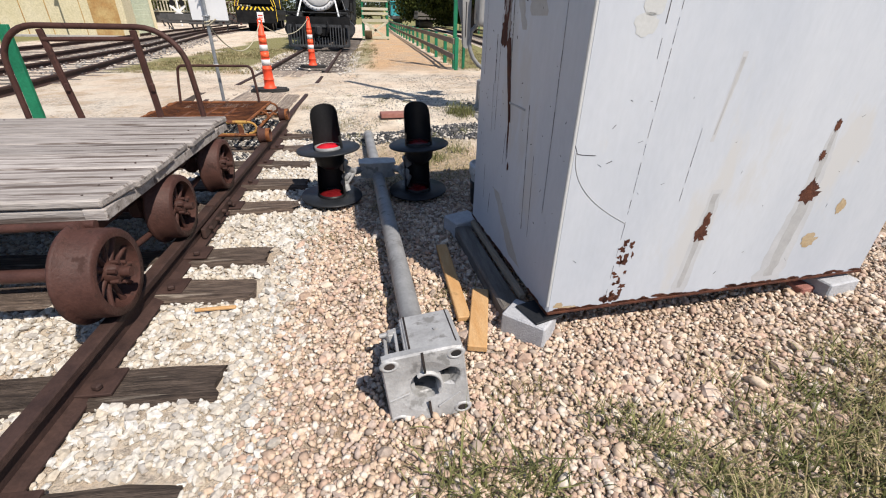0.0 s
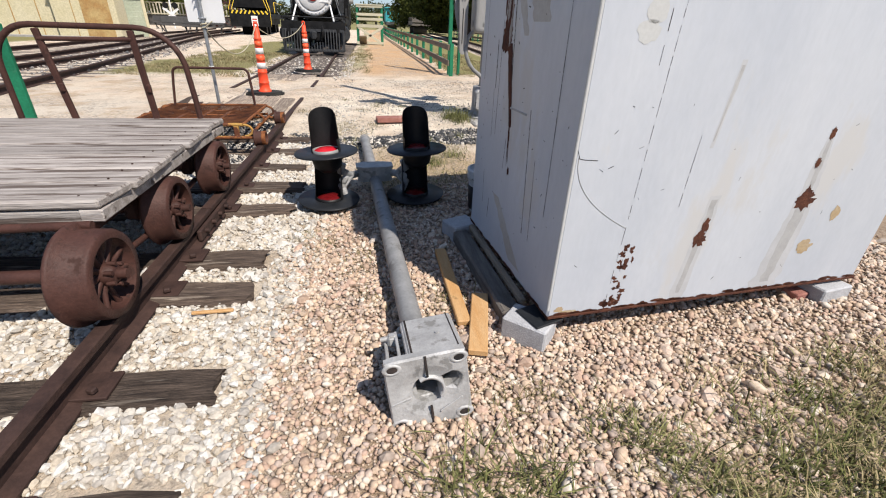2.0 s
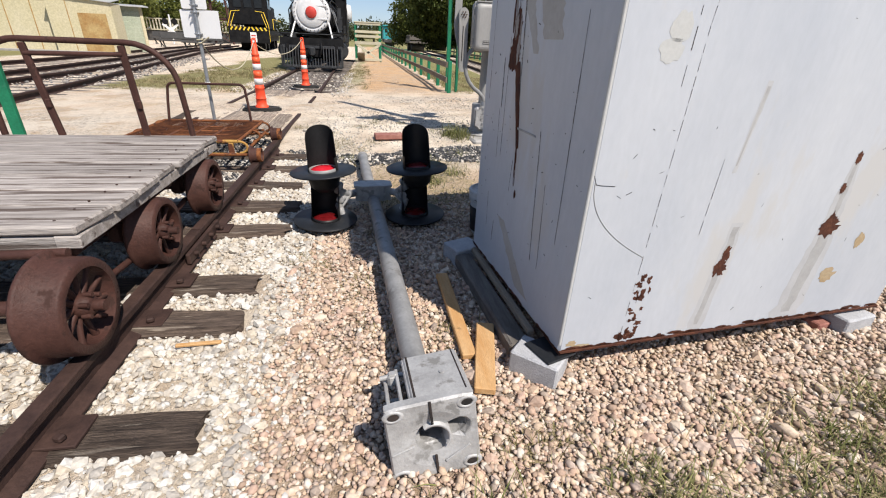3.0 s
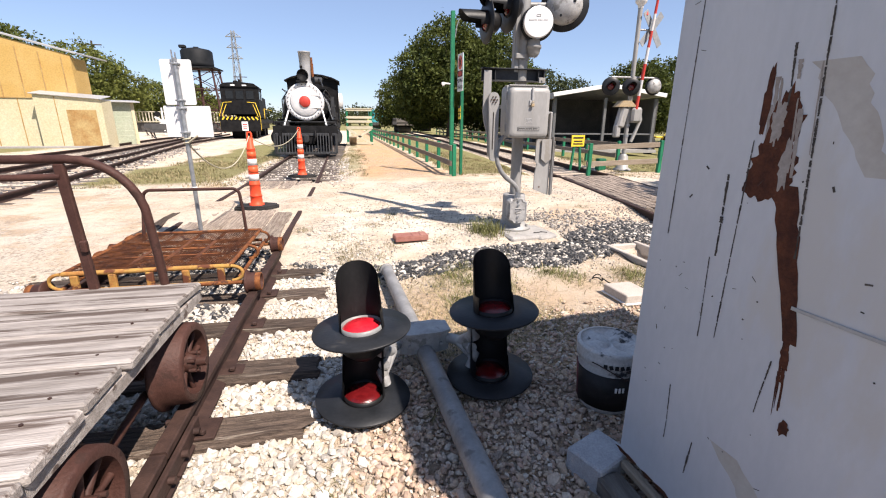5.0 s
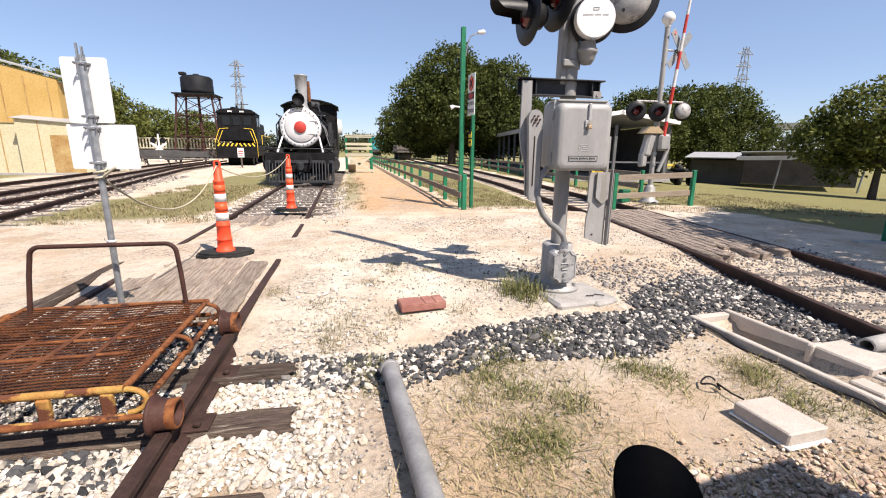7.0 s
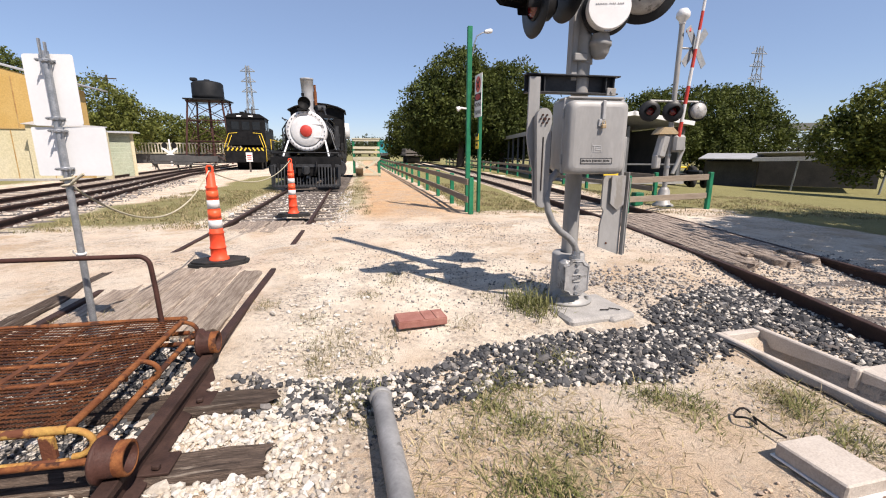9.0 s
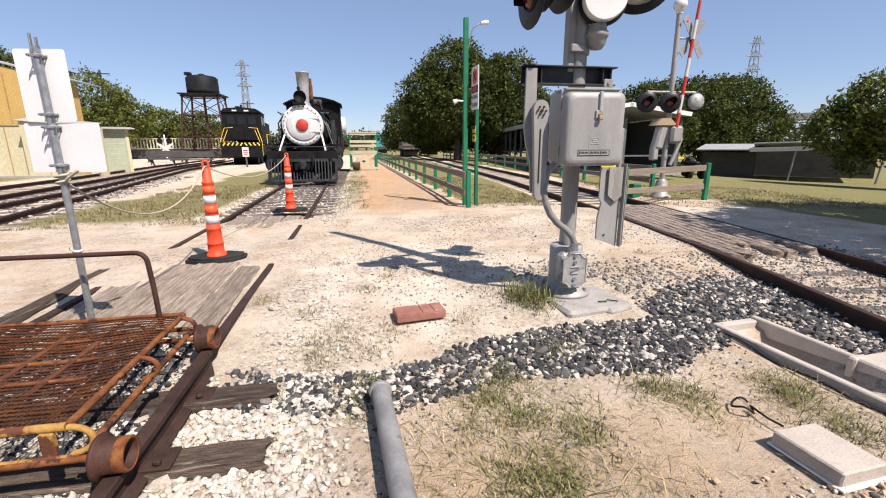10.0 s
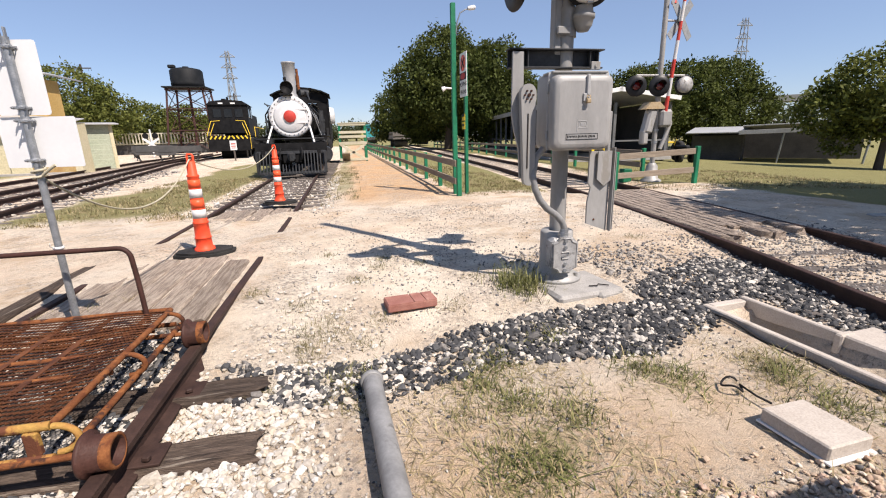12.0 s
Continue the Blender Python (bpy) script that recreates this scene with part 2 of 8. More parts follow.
M["roofsheet"] = mat("tin_roof", (0.50, 0.50, 0.49), (0.6, 0.6, 0.59), 0.5, 0.2, 1, 14, 0.1, spot=(0.38, 0.32, 0.27), spot_scale=0.8, spot_cut=0.62)
M["mintwall"] = mat("faded_green_siding", (0.50, 0.56, 0.42), (0.58, 0.62, 0.48), 0.8, 0, 1, 16, 0.15)
M["darkshed"] = mat("dark_shed_wall", (0.075, 0.075, 0.075), (0.12, 0.115, 0.11), 0.8, 0, 1, 12, 0.15)
M["greyshed"] = mat("grey_shed_wall", (0.16, 0.165, 0.17), (0.22, 0.225, 0.23), 0.7, 0, 1, 12, 0.15)
M["tank"] = mat("dark_tank", (0.014, 0.016, 0.018), (0.026, 0.028, 0.031), 0.6, 0, 0.8, 12, 0.08, spec=0.12)
M["towersteel"] = mat("tower_red_steel", (0.055, 0.028, 0.026), (0.11, 0.05, 0.042), 0.7, 0, 1, 14, 0.1)
M["lattice"] = mat("lattice_steel", (0.34, 0.36, 0.38), (0.42, 0.44, 0.46), 0.6, 0.2, 1, 12, 0.05)
# faded red, darkened to put the trees' shade into the colour
M["redcar"] = mat("faded_red_wagon", (0.06, 0.02, 0.018), (0.095, 0.034, 0.028), 0.8, 0, 0.8, 14, 0.15)
M["bark"] = mat("bark", (0.07, 0.055, 0.045), (0.13, 0.105, 0.085), 0.95, 0, 3, 25, 0.8, stretch=(5, 5, 1))
M["leaf_a"] = mat("dark_leaves", (0.062, 0.085, 0.018), (0.135, 0.16, 0.038), 0.7, 0, 0.6, 6, 0, island=0.45, spec=0.2)
M["leaf_b"] = mat("bright_leaves", (0.12, 0.15, 0.03), (0.22, 0.235, 0.06), 0.7, 0, 0.6, 6, 0, island=0.45, spec=0.2)
# greyer green for far trees, distance haze mixed into the leaf colour
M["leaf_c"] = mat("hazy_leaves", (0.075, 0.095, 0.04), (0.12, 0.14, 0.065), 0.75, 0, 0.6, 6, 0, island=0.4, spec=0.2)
for key in ("leaf_a", "leaf_b", "leaf_c"):
    ln = M[key].node_tree
    pb, om = ln.nodes["Principled BSDF"], ln.nodes["Material Output"]
    tl, mx = ln.nodes.new("ShaderNodeBsdfTranslucent"), ln.nodes.new("ShaderNodeMixShader")
    mx.inputs[0].default_value = 0.30
    ln.links.new(pb.inputs["Base Color"].links[0].from_socket, tl.inputs[0])
    ln.links.new(pb.outputs[0], mx.inputs[1])
    ln.links.new(tl.outputs[0], mx.inputs[2])
    ln.links.new(mx.outputs[0], om.inputs[0])
M["lens"] = mat("red_lens", (0.44, 0.010, 0.02), (0.54, 0.018, 0.03), 0.22, 0, 30, 200, 0.15, spec=0.5, grain=0.15, keep=1.0)
M["lensdark"] = mat("dark_red_lens", (0.12, 0.006, 0.008), (0.18, 0.01, 0.012), 0.2, 0, 30, 200, 0.15, spec=0.6)
M["bucketwhite"] = mat("bucket_white", (0.66, 0.65, 0.63), (0.74, 0.73, 0.71), 0.5, 0, 8, 70, 0.1, spot=(0.06, 0.06, 0.065), spot_scale=7, spot_cut=0.57)
M["bucketdark"] = mat("bucket_label_dark", (0.018, 0.018, 0.02), (0.04, 0.035, 0.035), 0.5, 0, 8, 70, 0.1)
M["bucketred"] = mat("bucket_label_maroon", (0.14, 0.02, 0.035), (0.2, 0.04, 0.055), 0.5, 0, 8, 70, 0.1)
M["ink"] = mat("black_ink", (0.02, 0.02, 0.022), (0.03, 0.03, 0.032), 0.6, 0, 8, 70, 0)
M["pvc"] = mat("grey_pvc", (0.45, 0.44, 0.41), (0.52, 0.5, 0.47), 0.6, 0, 8, 70, 0.1)
M["cable"] = mat("black_cable", (0.025, 0.023, 0.022), (0.045, 0.04, 0.038), 0.7, 0, 8, 70, 0.1)
M["grassblade"] = mat("grass_blade", (0.17, 0.16, 0.06), (0.32, 0.265, 0.13), 0.8, 0, 2.5, 30, 0, island=0.4, spec=0.2)
M["grassgreen"] = mat("green_grass_blade", (0.14, 0.155, 0.045), (0.26, 0.25, 0.105), 0.8, 0, 2.5, 30, 0, island=0.4, spec=0.2)
M["strawblade"] = mat("dry_grass_blade", (0.40, 0.32, 0.17), (0.50, 0.41, 0.24), 0.85, 0, 2.5, 30, 0, island=0.35, spec=0.2)
M["stone_white"] = stone_mat("white_ballast", [(0.62, 0.58, 0.51), (0.70, 0.67, 0.61), (0.54, 0.49, 0.42), (0.65, 0.59, 0.5), (0.44, 0.41, 0.37), (0.68, 0.66, 0.62), (0.58, 0.51, 0.41)])
M["stone_tan"] = stone_mat("tan_river_gravel", [(0.60, 0.46, 0.34), (0.68, 0.55, 0.43), (0.52, 0.37, 0.28), (0.72, 0.61, 0.49), (0.58, 0.41, 0.32), (0.42, 0.34, 0.28), (0.64, 0.48, 0.35), (0.74, 0.66, 0.56), (0.54, 0.43, 0.36), (0.44, 0.32, 0.24), (0.68, 0.52, 0.38), (0.62, 0.49, 0.40)])
M["stone_dark"] = stone_mat("black_crushed_rock", [(0.052, 0.054, 0.058), (0.075, 0.077, 0.082), (0.036, 0.038, 0.042), (0.105, 0.106, 0.11), (0.14, 0.136, 0.132), (0.58, 0.55, 0.50), (0.07, 0.072, 0.078), (0.045, 0.047, 0.052), (0.68, 0.63, 0.56), (0.24, 0.225, 0.21), (0.085, 0.087, 0.092)])
M["stone_grey"] = stone_mat("grey_pebbles", [(0.30, 0.28, 0.26), (0.45, 0.42, 0.38), (0.2, 0.19, 0.19), (0.55, 0.51, 0.45), (0.12, 0.12, 0.125), (0.38, 0.34, 0.3)])

# ---- mesh building ----


class MB:
    """Collects vertices and faces of one mesh."""

    def __init__(self):
        self.v, self.f, self.s = [], [], []

    def add(self, vs, fs, smooth=False, m=None):
        o = len(self.v)
        self.v += [tuple(m @ Vector(p)) for p in vs] if m is not None else [tuple(p) for p in vs]
        self.f += [tuple(i + o for i in f) for f in fs]
        self.s += [smooth] * len(fs)
        return self

    def box(self, c, size, m=None, bevel=0.006, rot=None):
        hx, hy, hz = (s / 2 for s in size)
        b = min(bevel, hx * 0.45, hy * 0.45, hz * 0.45)
        vs, idx = [], {}
        for sx in (-1, 1):
            for sy in (-1, 1):
                for sz in (-1, 1):
                    for ax in range(3):
                        p = [sx * (hx - b), sy * (hy - b), sz * (hz - b)]
                        p[ax] = (sx * hx, sy * hy, sz * hz)[ax]
                        idx[sx, sy, sz, ax] = len(vs)
                        vs.append(p)
        fs = []
        S = (-1, 1)
        for s in S:
            q = [idx[s, -1, -1, 0], idx[s, 1, -1, 0], idx[s, 1, 1, 0], idx[s, -1, 1, 0]]
            fs.append(q if s > 0 else q[::-1])
            q = [idx[-1, s, -1, 1], idx[-1, s, 1, 1], idx[1, s, 1, 1], idx[1, s, -1, 1]]
            fs.append(q if s > 0 else q[::-1])
            q = [idx[-1, -1, s, 2], idx[1, -1, s, 2], idx[1, 1, s, 2], idx[-1, 1, s, 2]]
            fs.append(q if s > 0 else q[::-1])
        for a in S:
            for c2 in S:
                q = [idx[a, c2, -1, 0], idx[a, c2, 1, 0], idx[a, c2, 1, 1], idx[a, c2, -1, 1]]
                fs.append(q if a * c2 < 0 else q[::-1])
                q = [idx[a, -1, c2, 0], idx[a, 1, c2, 0], idx[a, 1, c2, 2], idx[a, -1, c2, 2]]
                fs.append(q if a * c2 > 0 else q[::-1])
                q = [idx[-1, a, c2, 1], idx[1, a, c2, 1], idx[1, a, c2, 2], idx[-1, a, c2, 2]]
                fs.append(q if a * c2 < 0 else q[::-1])
                for d in S:
                    q = [idx[a, c2, d, 0], idx[a, c2, d, 1], idx[a, c2, d, 2]]
                    fs.append(q if a * c2 * d > 0 else q[::-1])
        t = Matrix.Translation(c)
        if rot:
            t = t @ pose(0, 0, 0, *rot)
        if m is not None:
            t = m @ t
        return self.add(vs, fs, False, t)

    def cyl(self, p0, p1, r, r1=None, seg=14, caps=True, m=None):
        p0, p1 = Vector(p0), Vector(p1)
        r1 = r if r1 is None else r1
        q = (p1 - p0).to_track_quat("Z", "Y").to_matrix()
        vs = []
        for p, rad in ((p0, r), (p1, r1)):
            for i in range(seg):
                a = 2 * math.pi * i / seg
                vs.append(p + q @ Vector((rad * math.cos(a), rad * math.sin(a), 0)))
        self.add(vs, [(i, (i + 1) % seg, seg + (i + 1) % seg, seg + i) for i in range(seg)], True, m)
        if caps:
            self.add(vs[:seg], [tuple(range(seg))[::-1]], False, m)
            self.add(vs[seg:], [tuple(range(seg))], False, m)
        return self

    def tube(self, pts, r, seg=8, m=None, closed=False):
        pts = [Vector(p) for p in pts]
        n = len(pts)
        vs, prev = [], None
        for i, p in enumerate(pts):
            d = (pts[(i + 1) % n] - pts[i - 1]) if closed or 0 < i < n - 1 else (pts[1] - pts[0] if i == 0 else pts[-1] - pts[-2])
            d.normalize()
            if prev is None:
                prev = d.orthogonal().normalized()
            u = (prev - d * prev.dot(d)).normalized()
            w = d.cross(u)
            prev = u
            rr = r[i] if isinstance(r, (list, tuple)) else r
            vs += [p + (u * math.cos(2 * math.pi * k / seg) + w * math.sin(2 * math.pi * k / seg)) * rr for k in range(seg)]
        fs = []
        for i in range(n if closed else n - 1):
            j = (i + 1) % n
            fs += [(i * seg + k, i * seg + (k + 1) % seg, j * seg + (k + 1) % seg, j * seg + k) for k in range(seg)]
        self.add(vs, fs, True, m)
        if not closed:
            self.add(vs[:seg], [tuple(range(seg))[::-1]], False, m)
            self.add(vs[-seg:], [tuple(range(seg))], False, m)
        return self

    def lathe(self, prof, m=None, seg=24, a0=0.0, a1=360.0):
        """Turns (r, z) about z; a part turn leaves an open shell."""
        full = a1 - a0 >= 359.9
        k = seg if full else seg + 1
        vs = []
        for r, z in prof:
            for i in range(k):
                a = radians(a0 + (a1 - a0) * i / seg)
                vs.append((r * math.cos(a), r * math.sin(a), z))
        fs = []
        for j in range(len(prof) - 1):
            for i in range(seg):
                i2 = (i + 1) % k
                fs.append((j * k + i, j * k + i2, (j + 1) * k + i2, (j + 1) * k + i))
        return self.add(vs, fs, True, m)

    def prism(self, poly, d0, d1, m=None):
        """Polygon in xy (counter-clockwise), from z = d0 to d1."""
        n = len(poly)
        vs = [(x, y, d0) for x, y in poly] + [(x, y, d1) for x, y in poly]
        fs = [tuple(range(n))[::-1], tuple(range(n, 2 * n))]
        fs += [(i, (i + 1) % n, n + (i + 1) % n, n + i) for i in range(n)]
        return self.add(vs, fs, False, m)

    def mesh(self, name):
        me = bpy.data.meshes.new(name)
        me.from_pydata(self.v, [], self.f)
        me.polygons.foreach_set("use_smooth", self.s)
        me.update()
        return me


def part(name, mb, material, parent=None, label=""):
    me = mb.mesh(name)
    me.materials.append(material)
    ob = new(name, me)
    ob.parent = parent
    if label:
        ob["label"] = label
    return ob


def share(ob, m):
    """Another object on the same mesh, under the same parent."""
    o = new(ob.name.split(".")[0], ob.data)
    o.parent, o.matrix_basis = ob.parent, m
    return o


def thing(name, label, category, at=(0, 0, 0), rz=0.0, group="", kind="", rx=0.0, ry=0.0):
    ob = new(name)
    ob.empty_display_size = 0.1
    ob.matrix_world = pose(*at, rx, ry, rz)
    return tagged(ob, label, category, group, kind)


def single(name, mb, material, label, category, group="", kind=""):
    return tagged(part(name, mb, material), label, category, group, kind)


rng = np.random.default_rng(7)


def ss(a, b, t):
    t = np.clip((t - a) / (b - a), 0, 1)
    return t * t * (3 - 2 * t)


def right_track(y):
    """x of the left rail of the curved track."""
    return np.interp(y, [2.0, 5.8, 7.1, 12.1, 20, 41, 200], [4.2, 5.06, 5.38, 6.16, 6.9, 8.05, 11.0])


def wobble(x, y):
    return (np.sin(1.7 * x + 0.6 * y) * np.sin(1.3 * y - 0.4 * x + 1.0) * 0.5 + np.sin(4.1 * x - 2.2 * y) * np.sin(3.7 * y + 1.9 * x) * 0.3
            + np.sin(9.3 * x + 4.0 * y) * np.sin(8.1 * y - 5.2 * x) * 0.2)


def gz(x, y):
    """Height of the ground."""
    x, y = np.asarray(x, float), np.asarray(y, float)
    z = 0.135 * ss(5.4, 7.2, y)
    z = np.maximum(z, 0.10 * ss(1.75, 2.6, -x))
    z = z - 0.10 * ss(11.2, 12.6, y) * (1 - ss(1.0, 1.45, np.abs(x + 0.75)))
    d = np.abs(x - right_track(y) - 0.75)
    z = z + (0.03 - z) * (1 - ss(1.0, 1.7, d)) * (1 - ss(7.0, 8.4, y) * (1 - ss(11.8, 13.0, y)))
    z = z - np.minimum(np.maximum(x - 9.5, 0) * 0.055, 1.15)
    pit = ss(3.94, 3.98, x) * (1 - ss(4.26, 4.30, x)) * ss(4.46, 4.52, y) * (1 - ss(5.86, 5.92, y))
    z = z - 0.16 * pit
    over = ss(8.15, 8.45, y) * (1 - ss(9.5, 9.9, y)) + ss(10.75, 11.1, y) * (1 - ss(11.5, 12.0, y))
    z = z + 0.042 * over * (1 - ss(0.15, 0.5, np.abs(x)))
    z = z + 0.042 * ss(7.5, 7.9, y) * (1 - ss(9.2, 9.7, y)) * (1 - ss(0.15, 0.45, np.abs(x + 1.505)))
    near = 1 - ss(20, 40, np.hypot(x, y))
    return z + wobble(x, y) * 0.010 * near

# ---- ground ----


def axis_steps(spans):
    out = []
    for a, b, n in spans:
        out += list(np.linspace(a, b, n, endpoint=False))
    return np.array(out + [spans[-1][1]])


gx = axis_steps([(-900, -120, 12), (-120, -30, 14), (-30, -6, 40), (-6, 7, 130), (7, 14, 40), (14, 40, 30), (40, 140, 14), (140, 900, 12)])
gy = axis_steps([(-300, -40, 8), (-40, -2, 14), (-2, 10, 120), (10, 20, 60), (20, 60, 50), (60, 200, 20), (200, 1500, 14)])
X, Y = np.meshgrid(gx, gy)
Z = gz(X, Y)
nx_, ny_ = len(gx), len(gy)
ii = np.arange(nx_ * ny_).reshape(ny_, nx_)
quads = np.stack([ii[:-1, :-1], ii[:-1, 1:], ii[1:, 1:], ii[1:, :-1]], -1).reshape(-1, 4)
gm = bpy.data.meshes.new("ground")
gm.from_pydata(np.stack([X, Y, Z], -1).reshape(-1, 3).tolist(), [], quads.tolist())
gm.polygons.foreach_set("use_smooth", [True] * len(gm.polygons))


def path_right(y):
    return np.interp(y, [11, 12.5, 16, 42, 80], [4.0, 3.45, 3.45, 2.95, 2.9])


W = wobble(X * 0.8, Y * 0.8)
W2 = wobble(X * 0.25 + 3, Y * 0.25)
grass = np.zeros_like(X)
grass = np.maximum(grass, ss(9.0, 10.5, X + W * 0.6) * ss(9.0, 11.0, Y + 0.15 * X + W * 0.5))       # lawn
grass = np.maximum(grass, 0.45 * ss(2.0, 2.4, X + W * 0.3) * ss(-0.14, 0.12, 0.60 + 0.38 * (X - 2.33) - Y + W * 0.1) * (1 - ss(8, 9, X)))  # verge by the camera
grass = np.maximum(grass, 0.7 * ss(-5.2, -4.4, X + W2) * ss(1.9, 2.3, -X) * ss(11.5, 13, Y + W2))   # strip between the tracks
grass = np.maximum(grass, 0.75 * ss(3.35, 3.7, X - (path_right(Y) - 3.45) + W * 0.2) * ss(12.4, 13.4, Y + W * 0.4) * (1 - ss(0.0, 0.4, X - right_track(Y) + 0.6)))
grass = np.maximum(grass, 0.55 * ss(0.35, 0.7, X + W * 0.2) * (1 - ss(0.9, 1.35, X + W * 0.3)) * ss(13, 15, Y))
grass = np.maximum(grass, 0.8 * ss(12, 14.5, -X + W2) * (1 - ss(26, 30, Y)))
grass = np.maximum(grass, 0.8 * ss(7.9, 8.6, X - (right_track(Y) - 6.0) + W * 0.3) * ss(12.3, 13.2, Y))
grass = np.maximum(grass, ss(70, 90, np.hypot(X, Y)))
grass = np.maximum(grass, 0.5 * ss(0.35, 0.75, W) * ss(1.3, 1.8, X) * (1 - ss(3.6, 4.2, X)) * ss(3.4, 3.9, Y) * (1 - ss(5.0, 5.5, Y)))
pathw = ss(0.7, 1.3, X + W * 0.25) * (1 - ss(-0.25, 0.1, X - path_right(Y) + W * 0.2)) * ss(11.0, 14.0, Y + W * 0.5)
pathw = np.maximum(pathw, 0.62 * ss(1.15, 1.5, X + W * 0.2) * (1 - ss(3.4, 4.2, X + W * 0.3)) * ss(3.5, 4.0, Y + W * 0.3) * (1 - ss(4.9, 5.5, Y + W * 0.3)) * ss(-0.6, 0.35, W))
pale = ss(5.6, 6.3, Y + W * 0.35) * (1 - ss(8.2, 9.8, Y + W * 0.6)) * ss(-0.1, 0.4, X) * (1 - ss(2.6, 3.4, X + W * 0.4))
tan = ss(0.75, 1.15, X + W * 0.1) * (1 - ss(3.4, 3.9, Y + W * 0.2)) * (1 - grass)
for nm, arr in (("grass", grass), ("path", pathw), ("pale", pale), ("tan", tan)):
    at = gm.attributes.new(nm, "FLOAT", "POINT")
    at.data.foreach_set("value", np.clip(arr, 0, 1).astype(np.float32).ravel())


def ground_mat():
    m = bpy.data.materials.new("ground_soil")
    m.use_nodes = True
    n, l = m.node_tree.nodes, m.node_tree.links
    b = n["Principled BSDF"]
    tc = n.new("ShaderNodeTexCoord")

    def noi(sc, det=6, rough=0.6):
        t = n.new("ShaderNodeTexNoise")
        t.inputs["Scale"].default_value, t.inputs["Detail"].default_value, t.inputs["Roughness"].default_value = sc, det, rough
        l.new(tc.outputs["Object"], t.inputs["Vector"])
        return t.outputs[0]

    def rmp(src, lo, hi, a=0.0, c=1.0):
        r = n.new("ShaderNodeMapRange")
        for i, v in zip((1, 2, 3, 4), (lo, hi, a, c)):
            r.inputs[i].default_value = v
        l.new(src, r.inputs[0])
        return r.outputs[0]

    def mixc(fac, a, bb, mode="MIX"):
        x = n.new("ShaderNodeMix")
        x.data_type, x.blend_type = "RGBA", mode
        for sock, v in ((x.inputs[0], fac), (x.inputs[6], a), (x.inputs[7], bb)):
            if isinstance(v, (int, float)):
                sock.default_value = v
            elif isinstance(v, tuple):
                sock.default_value = (*v, 1)
            else:
                l.new(v, sock)
        return x.outputs[2]

    def attr(nm):
        a = n.new("ShaderNodeAttribute")
        a.attribute_name = nm
        return a.outputs["Fac"]

    def mul(a, bb):
        x = n.new("ShaderNodeMath")
        x.operation = "MULTIPLY"
        l.new(a, x.inputs[0])
        l.new(bb, x.inputs[1])
        return x.outputs[0]

    big, mid, fine, grit = noi(0.5), noi(3.0), noi(26, 8, 0.7), noi(140, 4, 0.7)
    soil = mixc(rmp(mid, 0.35, 0.65), (0.63, 0.495, 0.37), (0.73, 0.62, 0.485))
    soil = mixc(rmp(big, 0.42, 0.62), soil, (0.70, 0.62, 0.51))
    soil = mixc(attr("path"), soil, mixc(rmp(mid, 0.35, 0.65), (0.50, 0.31, 0.165), (0.60, 0.40, 0.23)))
    # brown soil under the tan gravel, darkened for the shadows between stones
    soil = mixc(attr("tan"), soil, mixc(rmp(fine, 0.35, 0.65), (0.30, 0.215, 0.15), (0.46, 0.35, 0.255)))
    soil = mixc(mul(rmp(noi(1.7, 7, 0.66), 0.50, 0.62), rmp(noi(0.35, 3), 0.3, 0.6, 0.35, 0.9)), soil, mixc(rmp(fine, 0.35, 0.65), (0.47, 0.33, 0.205), (0.58, 0.445, 0.31)))
    soil = mixc(rmp(noi(7, 8, 0.7), 0.56, 0.66, 0.0, 0.7), soil, (0.40, 0.31, 0.225))
    soil = mixc(mul(attr("pale"), rmp(noi(2.2, 7, 0.65), 0.40, 0.56, 0.95, 0.25)), soil, mixc(rmp(mid, 0.3, 0.7), (0.86, 0.79, 0.67), (0.78, 0.67, 0.52)))
    speck = n.new("ShaderNodeTexVoronoi")
    speck.inputs["Scale"].default_value = 38
    l.new(tc.outputs["Object"], speck.inputs["Vector"])
    gravel = mixc(rmp(speck.outputs["Color"], 0.2, 0.9), (0.24, 0.19, 0.15), (0.58, 0.52, 0.44))
    soil = mixc(mul(rmp(noi(1.1), 0.42, 0.58), rmp(fine, 0.45, 0.6)), soil, gravel)
    blade = mixc(rmp(fine, 0.35, 0.65), (0.125, 0.13, 0.045), (0.30, 0.26, 0.125))
    blade = mixc(rmp(big, 0.4, 0.6), blade, (0.225, 0.21, 0.09))
    edge = n.new("ShaderNodeMath")
    edge.operation = "ADD"
    l.new(attr("grass"), edge.inputs[0])
    l.new(rmp(fine, 0.2, 0.8, -0.35, 0.35), edge.inputs[1])
    col = mixc(rmp(edge.outputs[0], 0.35, 0.65), soil, blade)
    col = mixc(0.5, col, mixc(rmp(grit, 0.30, 0.55), (0.36, 0.34, 0.32), (1.0, 1.0, 1.0)), "MULTIPLY")
    l.new(col, b.inputs["Base Color"])
    b.inputs["Roughness"].default_value = 0.95
    b.inputs["Specular IOR Level"].default_value = 0.15
    bp = n.new("ShaderNodeBump")
    bp.inputs["Strength"].default_value, bp.inputs["Distance"].default_value = 0.8, 0.03
    s = n.new("ShaderNodeMath")
    l.new(fine, s.inputs[0])
    l.new(grit, s.inputs[1])
    l.new(s.outputs[0], bp.inputs["Height"])
    l.new(bp.outputs[0], b.inputs["Normal"])
    return m


gm.materials.append(ground_mat())
tagged(new("ground", gm), "dry cream-tan dirt yard with worn grass and an orange path", "ground", kind="structure")


